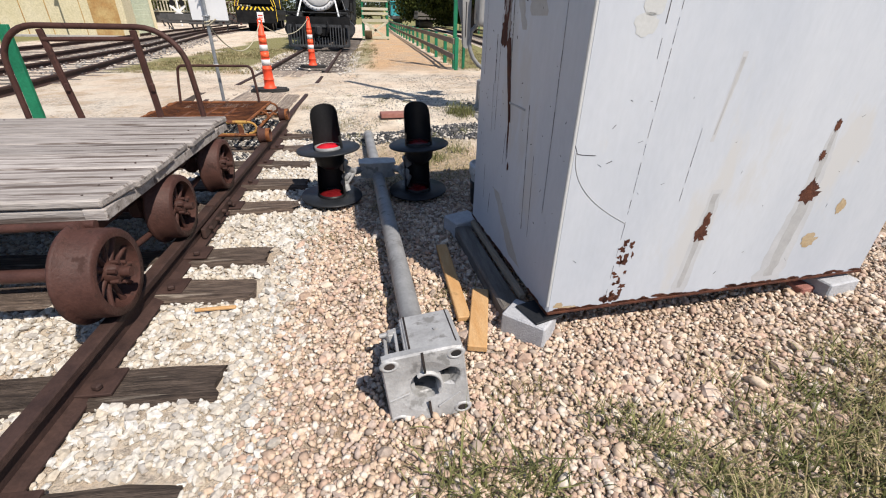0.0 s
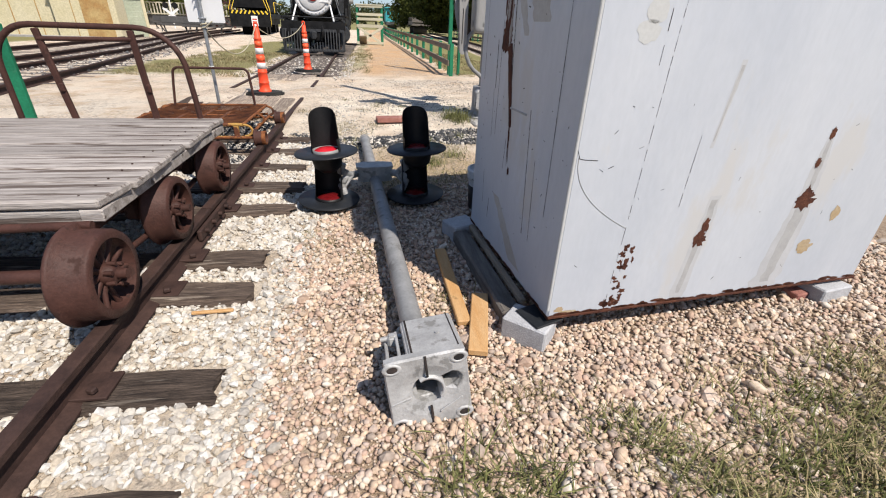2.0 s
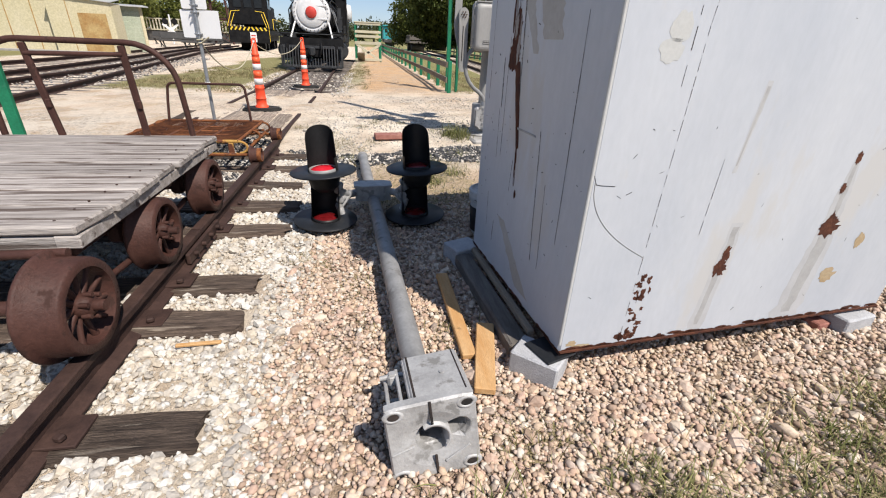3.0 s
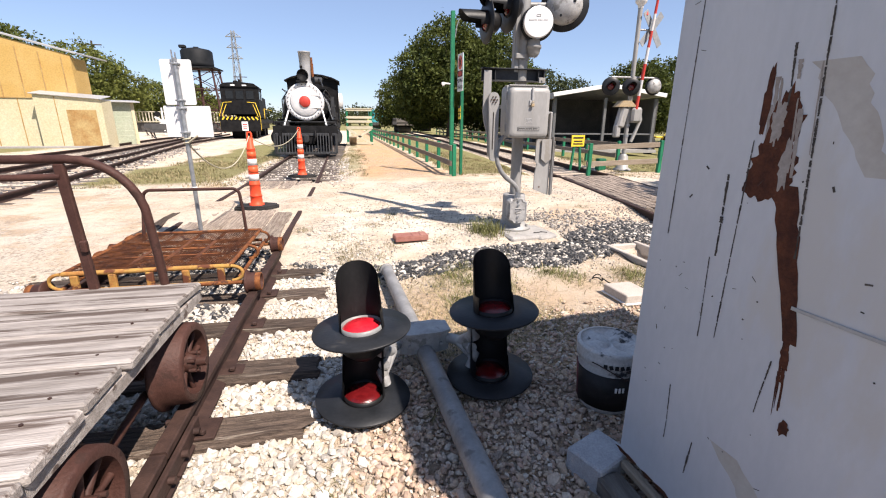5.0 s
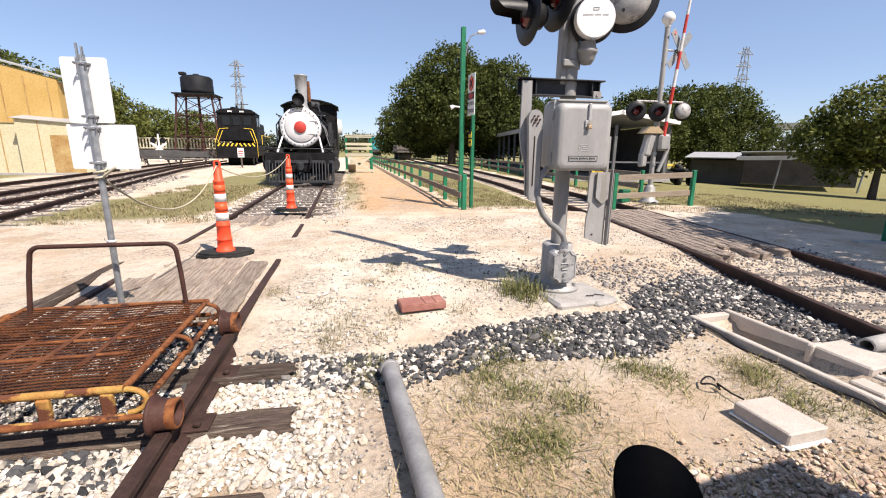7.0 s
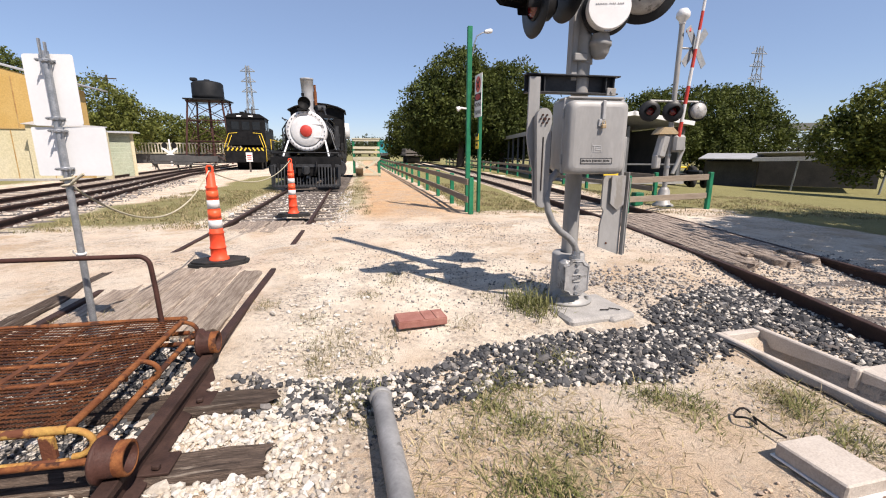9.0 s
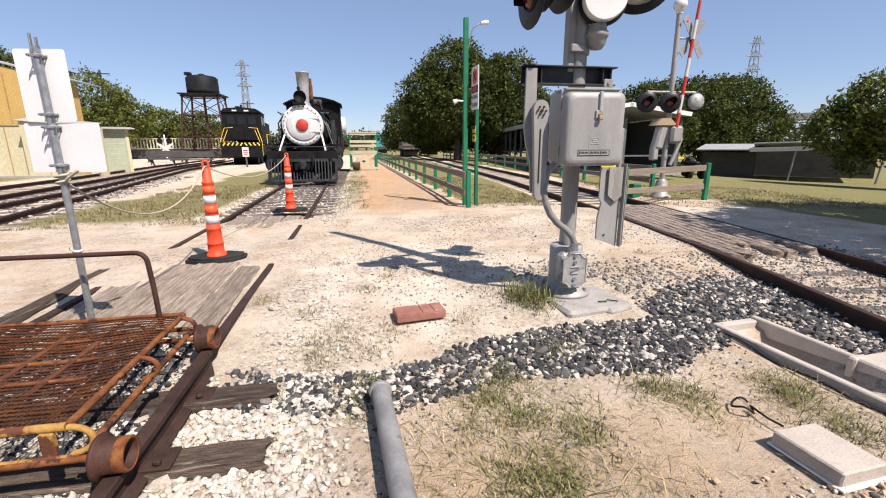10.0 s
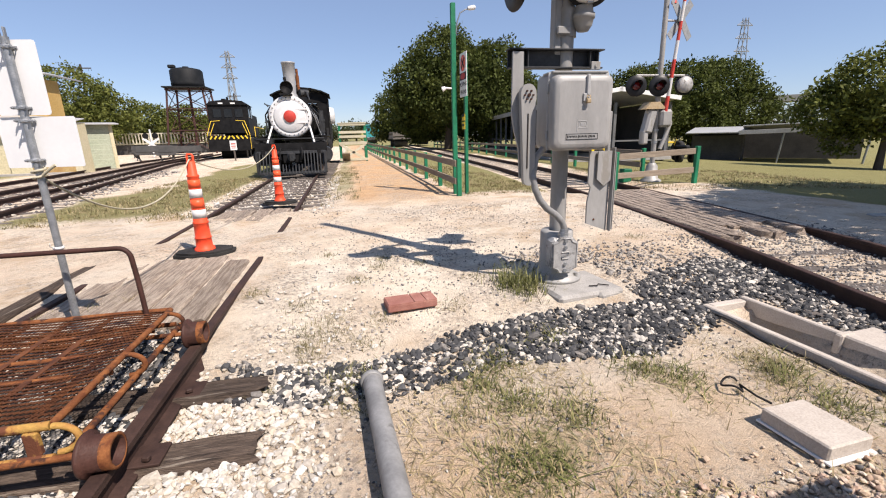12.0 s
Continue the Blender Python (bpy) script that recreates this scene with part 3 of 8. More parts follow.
def ico(sub):
    bm = bmesh.new()
    bmesh.ops.create_icosphere(bm, subdivisions=sub, radius=1.0)
    v = np.array([p.co[:] for p in bm.verts])
    f = np.array([[p.index for p in q.verts] for q in bm.faces])
    bm.free()
    return v, f


def stones(name, pts, size, material, label, sub=2, sharp=0.0, sink=0.25, flat=0.62):
    """Loose stones at points on the ground, as one mesh."""
    v, f = ico(sub)
    n = len(pts)
    k = len(v)
    s = size * rng.lognormal(0, 0.33, n)[:, None] * np.stack([rng.uniform(0.85, 1.35, n), rng.uniform(0.7, 1.0, n), flat * rng.uniform(0.7, 1.25, n)], -1)
    P = v[None] * (1 + rng.normal(0, 0.07 + sharp, (n, k))[..., None])
    P = P * s[:, None, :]
    a, t1, t2 = rng.uniform(0, 6.28, n), rng.normal(0, 0.35 + sharp, n), rng.normal(0, 0.35 + sharp, n)
    ca, sa = np.cos(a)[:, None], np.sin(a)[:, None]
    ct, st = np.cos(t1)[:, None], np.sin(t1)[:, None]
    x, y, z = P[..., 0], P[..., 1], P[..., 2]
    y, z = y * ct - z * st, y * st + z * ct
    ct, st = np.cos(t2)[:, None], np.sin(t2)[:, None]
    x, z = x * ct + z * st, -x * st + z * ct
    x, y = x * ca - y * sa, x * sa + y * ca
    base = gz(pts[:, 0], pts[:, 1]) + s[:, 2] * (1 - 2 * sink) + rng.uniform(0, 0.006, n)
    V = np.stack([x + pts[:, :1], y + pts[:, 1:2], z + base[:, None]], -1).reshape(-1, 3)
    F = (f[None] + (np.arange(n) * k)[:, None, None]).reshape(-1, 3)
    me = bpy.data.meshes.new(name)
    me.vertices.add(len(V))
    me.vertices.foreach_set("co", V.astype(np.float32).ravel())
    me.loops.add(F.size)
    me.loops.foreach_set("vertex_index", F.astype(np.int32).ravel())
    me.polygons.add(len(F))
    me.polygons.foreach_set("loop_start", np.arange(0, F.size, 3, dtype=np.int32))
    me.polygons.foreach_set("use_smooth", np.full(len(F), sharp < 0.05))
    me.update()
    me.validate()
    me.materials.append(material)
    return tagged(new(name, me), label, "gravel", kind="stuff")


def scatter(x0, x1, y0, y1, per_m2, keep):
    n = int((x1 - x0) * (y1 - y0) * per_m2)
    p = np.stack([rng.uniform(x0, x1, n), rng.uniform(y0, y1, n)], -1)
    k = keep(p[:, 0], p[:, 1])
    return p[rng.random(n) < k]


def white_zone(x, y):
    w = wobble(x * 1.5, y * 1.5)
    k = (1 - ss(0.62, 0.95, x + w * 0.12)) * ss(-2.3, -1.9, x) * (1 - ss(5.55, 6.0, y + w * 0.3))
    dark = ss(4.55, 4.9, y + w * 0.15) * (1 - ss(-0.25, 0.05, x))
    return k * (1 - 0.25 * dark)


def tan_zone(x, y):
    w = wobble(x * 1.5, y * 1.5)
    k = ss(0.62, 0.95, x + w * 0.12) * (1 - ss(3.45, 4.1, y - 0.4 * ss(1.5, 2.2, x) + w * 0.25))
    verge = ss(2.15, 2.5, x + w * 0.3) * ss(-0.12, 0.14, 0.60 + 0.38 * (x - 2.33) - y + wobble(x * 3, y * 3) * 0.16)
    return k * (1 - 0.72 * verge)


def dark_zone(x, y):
    w = wobble(x * 1.3 + 2, y * 1.3)
    band = np.interp(x, [0.2, 1.2, 2.0, 3.0, 4.0, 5.0], [5.75, 5.55, 5.85, 5.85, 6.25, 6.5])
    half = np.interp(x, [0.2, 1.2, 2.5, 3.6, 5.0], [0.16, 0.26, 0.30, 0.42, 0.6])
    k = (1 - ss(0.7, 1.15, np.abs(y - band + w * 0.12) / half)) * ss(0.0, 0.4, x) * (1 - ss(5.0, 5.3, x))
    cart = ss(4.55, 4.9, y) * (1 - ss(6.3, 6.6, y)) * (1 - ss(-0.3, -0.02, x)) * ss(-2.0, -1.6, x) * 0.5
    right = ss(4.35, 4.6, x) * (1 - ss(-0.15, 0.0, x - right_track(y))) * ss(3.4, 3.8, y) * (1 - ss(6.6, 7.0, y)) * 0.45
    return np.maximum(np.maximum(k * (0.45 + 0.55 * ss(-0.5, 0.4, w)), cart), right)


TIES = [0.25, 0.83, 1.39, 2.13, 2.53, 3.34, 3.90, 4.52, 5.13, 5.69]


def off_ties(p):
    """Leaves the tops of the ties and the rails bare but for a few stones."""
    on = np.zeros(len(p), bool)
    for y in TIES:
        on |= (np.abs(p[:, 1] - y) < 0.115) & (p[:, 0] < 0.56) & (p[:, 0] > -2.06)
    on |= (np.abs(p[:, 0]) < 0.065) | (np.abs(p[:, 0] + 1.505) < 0.065)
    return p[~on | (rng.random(len(p)) < 0.012)]


def bare(p):
    """Keeps stones out of the trough and off the signal's pad."""
    inside = (p[:, 0] > 3.86) & (p[:, 0] < 4.38) & (p[:, 1] > 4.38) & (p[:, 1] < 6.0)
    pad = (np.abs(p[:, 0] - 2.98) < 0.5) & (np.abs(p[:, 1] - 6.66) < 0.46)
    return p[~inside & ~pad]


stones("ballast_white", off_ties(scatter(-2.4, 1.0, 0.1, 6.1, 2450, white_zone)), 0.0148, M["stone_white"], "chalky white crushed ballast between the ties", 1, 0.08)
stones("gravel_tan_near", scatter(0.6, 2.9, 0.25, 1.6, 5000, tan_zone), 0.0102, M["stone_tan"], "small rounded tan and pinkish river gravel", 1, 0.04, 0.10, 0.62)
stones("gravel_tan", np.concatenate([scatter(0.6, 2.9, 1.6, 2.5, 5000, tan_zone), scatter(2.9, 5.0, 0.25, 2.5, 3000, tan_zone)]), 0.0102, M["stone_tan"], "small tan and pinkish river gravel beside the cabinet", 1, 0.045, 0.10, 0.6)
stones("gravel_tan_coarse", scatter(0.6, 5.2, 0.25, 2.5, 260, tan_zone), 0.0165, M["stone_tan"], "larger tan stones among the river gravel", 1, 0.055, 0.25, 0.6)
stones("gravel_tan_far", scatter(0.6, 4.2, 2.5, 4.6, 3000, tan_zone), 0.0115, M["stone_tan"], "flat tan river gravel in the cabinet's shade", 1, 0.09, 0.10, 0.6)
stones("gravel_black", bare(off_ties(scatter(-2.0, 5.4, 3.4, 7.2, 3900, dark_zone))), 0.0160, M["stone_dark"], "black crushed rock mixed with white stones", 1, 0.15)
stones("ballast_white_spill", bare(off_ties(scatter(0.2, 3.2, 4.4, 7.3, 520, lambda x, y: np.clip(0.25 + 0.9 * wobble(x * 1.2 + 5, y * 1.2), 0, 1) * (1 - ss(0.9, 1.7, x)) * ss(4.9, 5.6, y)))), 0.0125, M["stone_white"], "white stones spilled over the dirt", 1, 0.08)
stones("pebbles_loose", bare(scatter(0.3, 7.5, 3.4, 11.5, 480, lambda x, y: 0.35 + 0.6 * wobble(x * 0.8 + 1, y * 0.8))), 0.0072, M["stone_grey"], "scattered small pebbles on the dirt", 1, 0.04)
stones("gravel_mast", bare(scatter(2.6, 5.4, 6.2, 8.2, 700, lambda x, y: ss(0.0, 1.0, 1.1 - np.hypot((x - 3.6) / 1.6, (y - 7.1) / 0.9)))), 0.014, M["stone_grey"], "grey and white pebbles round the signal base", 1, 0.04)
stones("ballast_right_track", scatter(4.6, 8.5, 3.6, 8.0, 520, lambda x, y: (np.abs(x - right_track(y) - 0.75) < 1.25) * 0.8), 0.013, M["stone_grey"], "weathered grey ballast in the curved track", 1, 0.05)
stones("ballast_far_track", scatter(-2.1, 0.7, 11.8, 19, 150, lambda x, y: 0.6 + 0 * x), 0.024, M["stone_white"], "pale ballast between the rails ahead of the locomotive", 1, 0.05)
stones("ballast_left_tracks", scatter(-9.5, -5.2, 11, 26, 55, lambda x, y: 0.6 * (np.abs(x + 6.4 + 0.13 * (y - 14)) < 1.3)), 0.03, M["stone_grey"], "grey ballast spilling from the sidings", 1, 0.05)


def blades(name, pts, hgt, material, label, lean=0.6, width=0.004):
    """Thin grass blades as bent triangles, one mesh."""
    n = len(pts)
    a = rng.uniform(0, 6.28, n)
    h = hgt * rng.lognormal(-0.1, 0.4, n)
    out = h * rng.uniform(0.2, 1.0, n) * lean * 1.6
    up = np.sqrt(np.maximum(h * h - (out * 0.6) ** 2, (0.25 * h) ** 2))
    z0 = gz(pts[:, 0], pts[:, 1]) - 0.004
    dx, dy = np.cos(a), np.sin(a)
    w = width * rng.uniform(0.6, 1.4, n)
    px, py = pts[:, 0], pts[:, 1]
    V = np.stack([np.stack([px - dy * w, py + dx * w, z0], -1), np.stack([px + dy * w, py - dx * w, z0], -1),
                  np.stack([px + dx * out * 0.45 + dy * w * 0.7, py + dy * out * 0.45 - dx * w * 0.7, z0 + up * 0.65], -1),
                  np.stack([px + dx * out * 0.45 - dy * w * 0.7, py + dy * out * 0.45 + dx * w * 0.7, z0 + up * 0.65], -1),
                  np.stack([px + dx * out, py + dy * out, z0 + up * 0.9], -1)], 1)
    base = (np.arange(n) * 5)[:, None]
    F = (base + np.array([[0, 1, 2, 3]])).tolist() + (base + np.array([[3, 2, 4]])).tolist()
    me = bpy.data.meshes.new(name)
    me.from_pydata(V.reshape(-1, 3).tolist(), [], F)
    me.materials.append(material)
    return tagged(new(name, me), label, "grass", kind="stuff")


def tufts(centres, each, spread):
    c = np.repeat(np.array(centres, float), each, 0)
    return c + rng.normal(0, 1, c.shape) * spread


def verge(x, y):
    w = wobble(x * 0.8, y * 0.8)
    return ss(2.15, 2.5, x + w * 0.3) * ss(-0.14, 0.12, 0.60 + 0.38 * (x - 2.33) - y + wobble(x * 3, y * 3) * 0.16)


clumps = scatter(1.2, 4.9, -0.1, 1.25, 62, lambda x, y: np.clip(verge(x, y) + 0.05, 0, 1))
blades("grass_verge_green", tufts(clumps[::5], 64, 0.05), 0.07, M["grassgreen"], "patchy green grass growing through gravel", 0.7, 0.003)
blades("grass_verge_dry", tufts(scatter(1.2, 4.9, -0.1, 1.25, 110, lambda x, y: np.clip(verge(x, y) + 0.03, 0, 1)), 34, 0.07), 0.08, M["strawblade"], "dry straw-coloured grass among the gravel", 0.95, 0.003)
mid = bare(scatter(1.22, 4.6, 3.5, 5.55, 75, lambda x, y: np.clip(0.45 + wobble(x * 1.4, y * 1.4), 0, 1) * (1 - ss(3.4, 4.6, x))))
blades("grass_dry_patch", tufts(mid, 40, 0.12), 0.05, M["strawblade"], "flattened dry grass on bare dirt", 1.6, 0.0026)
blades("grass_thin_patch", tufts(mid[::10], 60, 0.07), 0.032, M["grassgreen"], "thin olive grass on bare dirt", 1.2, 0.0018)
patches = [(2.17, 4.99), (1.91, 5.16), (1.75, 5.39), (2.96, 5.16), (2.79, 5.32), (2.4, 5.8), (0.98, 5.66), (3.62, 5.09), (3.57, 4.72), (1.92, 5.6), (1.91, 4.67), (1.72, 4.74)]
blades("grass_green_clumps", np.concatenate([tufts(patches, 210, 0.075), tufts(patches, 90, 0.14)]), 0.05, M["grassgreen"], "separate low green grass clumps in the dirt", 1.1, 0.003)
verge_clumps = [(1.48, 0.81), (1.6, 0.76), (1.78, 0.75), (2.23, 0.91), (2.29, 0.8), (2.39, 0.72), (2.77, 0.9), (3.07, 1.02), (3.44, 1.15), (2.97, 0.77), (2.43, 0.63), (2.69, 0.68), (3.27, 0.9), (2.96, 0.63)]
blades("grass_verge_clumps", np.concatenate([tufts(verge_clumps, 80, 0.055), tufts(verge_clumps, 45, 0.12)]), 0.085, M["grassgreen"], "green grass clumps standing in the gravel", 0.9, 0.003)
blades("grass_verge_straw", tufts(verge_clumps, 110, 0.13), 0.06, M["strawblade"], "pale straw round the grass clumps", 1.4, 0.0018)
weeds = bare(scatter(1.25, 4.0, 3.7, 5.7, 16, lambda x, y: np.clip(0.5 + 0.9 * wobble(x * 1.1 + 4, y * 1.1), 0, 1)))
blades("grass_weed_patch", tufts(weeds[::5], 150, 0.075), 0.036, M["grassgreen"], "low green weeds in the dirt", 1.2, 0.002)
blades("grass_dirt_tufts", tufts([(2.55, 6.6), (2.45, 6.75), (2.62, 6.75)], 160, 0.10), 0.13, M["grassgreen"], "lush green tuft beside the signal base", 0.8)
small = [(0.95, 5.55), (1.25, 6.35), (1.02, 5.35), (1.85, 6.45), (0.9, 6.2), (0.75, 6.0), (1.1, 6.05), (3.6, 5.2), (3.5, 5.0), (3.8, 4.6), (0.9, 2.7), (1.08, 2.35), (1.62, 1.95), (1.9, 1.15),
         (1.55, 3.6), (2.0, 4.0), (2.2, 4.2), (0.6, 6.7), (2.2, 7.0), (4.6, 8.0), (1.3, 3.3), (1.25, 1.9), (-1.1, 7.0), (-1.4, 6.9), (-0.9, 7.2), (1.3, 7.6), (0.55, 5.6), (0.68, 6.27), (0.88, 6.44), (1.07, 7.19), (0.75, 8.23), (1.4, 7.88), (0.16, 7.06), (1.74, 7.6), (0.7, 6.09), (1.64, 1.96), (1.56, 1.72), (1.18, 2.49), (0.74, 2.82), (1.78, 1.17)]
blades("grass_small_tufts", tufts(small, 130, 0.07), 0.045, M["grassblade"], "small weedy tufts in the dirt", 1.2, 0.002)
far_grass = np.concatenate([scatter(-4.8, -1.9, 11.5, 20, 110, lambda x, y: np.clip(0.5 + wobble(x, y), 0, 1)), scatter(3.5, 5.6, 12.5, 22, 120, lambda x, y: np.clip(0.6 + wobble(x, y), 0, 1)),
                            scatter(0.3, 1.3, 12.5, 24, 90, lambda x, y: np.clip(0.4 + wobble(x, y), 0, 1)), scatter(8, 16, 11.5, 18, 50, lambda x, y: np.clip(0.6 + wobble(x, y), 0, 1))])
blades("grass_yard", tufts(far_grass[::2], 9, 0.05), 0.06, M["grassblade"], "rough olive and straw yard grass", 0.8, 0.005)
blades("grass_yard_dry", tufts(far_grass[1::2], 9, 0.06), 0.055, M["strawblade"], "short dry straw in the yard", 1.0, 0.005)

# ---- tracks ----


def rail_profile():
    """Half-metre-high view of a rail: foot, web, head; x across, z up, top at 0."""
    return [(-0.068, -0.140), (0.068, -0.140), (0.068, -0.130), (0.012, -0.115), (0.010, -0.045), (0.034, -0.036), (0.034, -0.006), (0.028, 0.0),
            (-0.028, 0.0), (-0.034, -0.006), (-0.034, -0.036), (-0.010, -0.045), (-0.012, -0.115), (-0.068, -0.130)]


def sweep_rail(mb, pts):
    prof = rail_profile()
    k = len(prof)
    vs = []
    for i, p in enumerate(pts):
        a, b = Vector(pts[max(i - 1, 0)]), Vector(pts[min(i + 1, len(pts) - 1)])
        d = (b - a).normalized()
        side = Vector((d.y, -d.x, 0)).normalized()
        vs += [Vector(p) + side * x + Vector((0, 0, z)) for x, z in prof]
    fs = [(i * k + j, i * k + (j + 1) % k, (i + 1) * k + (j + 1) % k, (i + 1) * k + j) for i in range(len(pts) - 1) for j in range(k)]
    mb.add(vs, fs)
    mb.add(vs[:k], [tuple(range(k))])
    mb.add(vs[-k:], [tuple(range(k))[::-1]])
    return mb


RAIL_Z = 0.16
track = thing("railway_track", "rusty rails spiked to dark weathered ties", "railway", kind="structure")
for x in (0.0, -1.505):
    part("rail", sweep_rail(MB(), [(x, y, RAIL_Z) for y in (-3, 3.05)]), M["rail"], track)
    part("rail", sweep_rail(MB(), [(x, y, RAIL_Z + 0.001) for y in (3.062, 9.0)]), M["rail"], track)
    part("rail", sweep_rail(MB(), [(x, 9.012, RAIL_Z), (x, 11.5, RAIL_Z), (x - 0.18, 20.5, RAIL_Z), (x - 0.6, 45.0, RAIL_Z)]), M["rail"], track)
# joint bars with bolts
for x in (0.0,):
    for y in (3.05,):
        jb = MB().box((x + 0.045, y, 0.08), (0.028, 0.62, 0.075), bevel=0.01)
        part("joint_bar", jb, M["rail"], track)
        for k in range(4):
            part("bolt", MB().cyl((x + 0.055, y - 0.22 + 0.15 * k, 0.085), (x + 0.085, y - 0.22 + 0.15 * k, 0.085), 0.017, seg=6), M["rail"], track)


def rough_timber(l, w, h, seed, nx=14, hack=0.012):
    """A weathered beam along x with uneven edges and split ends."""
    r = np.random.default_rng(seed)
    mb = MB()
    ring = [(-0.5, 0.35), (-0.5, -0.5), (0.5, -0.5), (0.5, 0.35), (0.38, 0.5), (0.1, 0.47), (-0.15, 0.5), (-0.38, 0.49)]
    k = len(ring)
    vs = []
    for i in range(nx):
        t = i / (nx - 1)
        endy = 1.0 - 0.05 * (i in (0, nx - 1))
        for j, (a, b) in enumerate(ring):
            e = r.normal(0, hack * (2.4 if i in (0, nx - 1) else 0.5))
            vs.append(((t - 0.5) * l + e, a * w * endy + r.normal(0, hack * 0.35), b * h * endy + r.normal(0, hack * 0.3)))
    fs = [(i * k + j, (i + 1) * k + j, (i + 1) * k + (j + 1) % k, i * k + (j + 1) % k) for i in range(nx - 1) for j in range(k)]
    fs += [tuple(range(k)), tuple(range((nx - 1) * k, nx * k))[::-1]]
    return mb.add(vs, [f[::-1] for f in fs])


shapes = [rough_timber(2.62, 0.225, 0.17, s) for s in range(4)]
tie_obs = [part("tie", s, M["tie"], track) for s in shapes]
for i, y in enumerate(TIES):
    m = pose(-0.75 + rng.uniform(-0.06, 0.03), y, -0.036 + rng.uniform(-0.012, 0.008), 0, 0, rng.uniform(-2, 2))
    if i < 4:
        tie_obs[i].matrix_basis = m
    else:
        share(tie_obs[i % 4], m)
plate = MB().box((0, 0, 0), (0.235, 0.155, 0.016), bevel=0.004)
first_plate = first_spike = None
for y in TIES:
    for x in (0.0, -1.505):
        m = pose(x + 0.03, y, 0.046)
        if first_plate is None:
            first_plate = part("tie_plate", plate, M["rail"], track)
            first_plate.matrix_basis = m
            first_spike = part("spike", MB().box((0, 0, 0.012), (0.035, 0.028, 0.024), bevel=0.008).cyl((0, 0, -0.03), (0, 0, 0.01), 0.009, seg=6), M["rail"], track)
            first_spike.matrix_basis = pose(x + 0.088, y - 0.05, 0.060)
        else:
            share(first_plate, m)
            share(first_spike, pose(x + 0.088, y - 0.05, 0.060, 0, 0, rng.uniform(-30, 30)))
        share(first_spike, pose(x - 0.088, y + 0.05, 0.060, 0, 0, 180))
# ties ahead of the locomotive
far_tie = part("tie", rough_timber(2.5, 0.22, 0.14, 9), M["tiefar"], track)
far_tie.matrix_basis = pose(-0.75, 12.9, 0.005)
for i in range(1, 36):
    share(far_tie, pose(-0.75 + rng.uniform(-0.08, 0.08), 12.9 + i * 0.55, 0.005, 0, 0, rng.uniform(-2, 2)))

# crossing timbers lying between the rails
xing = thing("crossing_deck", "weathered grey-brown planks between the rails", "crossing", kind="structure")
for i, x in enumerate((-1.30, -1.02, -0.75, -0.48, -0.22)):
    o = part("plank", rough_timber(2.0, 0.262, 0.12, 20 + i, 18, 0.010), M["dustwood"], xing)
    o.matrix_basis = pose(x, 7.55 + rng.uniform(-0.06, 0.06), 0.096, 0, 0, 90 + rng.uniform(-0.8, 0.8))
for i, x in enumerate((-1.24, -0.95, -0.62, -0.30)):
    o = part("plank", rough_timber(1.3, 0.30, 0.10, 30 + i, 12, 0.010), M["dustwood"], xing)
    o.matrix_basis = pose(x, 11.6, 0.088, 0, 0, 90)
part("beam", rough_timber(2.3, 0.15, 0.16, 44, 14, 0.012).box((0, 0, -0.05), (2.0, 0.1, 0.05)), M["tie"], xing, "dark decayed edge beam").matrix_basis = pose(-1.75, 7.3, 0.09, 0, 0, 92)

# curved track and its crossing planks
track2 = thing("railway_track_curved", "brown rails curving away on weathered ties", "railway", kind="structure")
ys = np.concatenate([np.linspace(3.3, 14, 30), np.linspace(15, 70, 40)])
for off in (0.0, 1.51):
    part("rail", sweep_rail(MB(), [(float(right_track(y)) + off, float(y), 0.165) for y in ys]), M["rail"], track2)
t2 = part("tie", rough_timber(2.5, 0.22, 0.14, 12), M["tiefar"], track2)
t2.matrix_basis = pose(float(right_track(3.7)) + 0.75, 3.7, -0.03, 0, 0, -14)
for i in range(1, 70):
    y = 3.7 + i * 0.56
    if 7.6 < y < 11.6:
        continue
    share(t2, pose(float(right_track(y)) + 0.75 + rng.uniform(-0.1, 0.1), y, -0.03, 0, 0, -math.degrees(math.atan(float(right_track(y + 1) - right_track(y)))) + rng.uniform(-2, 2)))
xing2 = thing("crossing_deck_curved", "splintered grey planks bridging the curved track", "crossing", kind="structure")
for i in range(10):
    u = 0.13 + i * 0.137
    y0 = 7.55 + [0, 0.0, 0.1, 0.55, 0.5, 0.1, 0.0, 0.55, 0.6, 0.1][i]
    y1 = 11.9
    a = (float(right_track(y0)) + u, y0)
    b = (float(right_track(y1)) + u, y1)
    o = part("plank", rough_timber(math.dist(a, b), 0.125, 0.12, 60 + i, 26, 0.012), M["xwood"], xing2)
    o.matrix_basis = pose((a[0] + b[0]) / 2, (a[1] + b[1]) / 2, 0.115, 0, 0, math.degrees(math.atan2(b[1] - a[1], b[0] - a[0])))

# sidings on the left, merging towards the diesel
sid = thing("railway_sidings", "dark rusty siding rails on crumbling ties", "railway", kind="structure")
LINES = [[(-5.35, 12.0), (-6.05, 15.8), (-8.8, 31), (-9.9, 50)], [(-6.9, 14.0), (-7.5, 19.7), (-10.0, 33), (-11.3, 50)],
         [(-8.3, 16.0), (-9.1, 22), (-11.2, 36), (-12.6, 52)], [(-10.6, 19.5), (-11.0, 24), (-12.7, 36), (-14.1, 52)]]
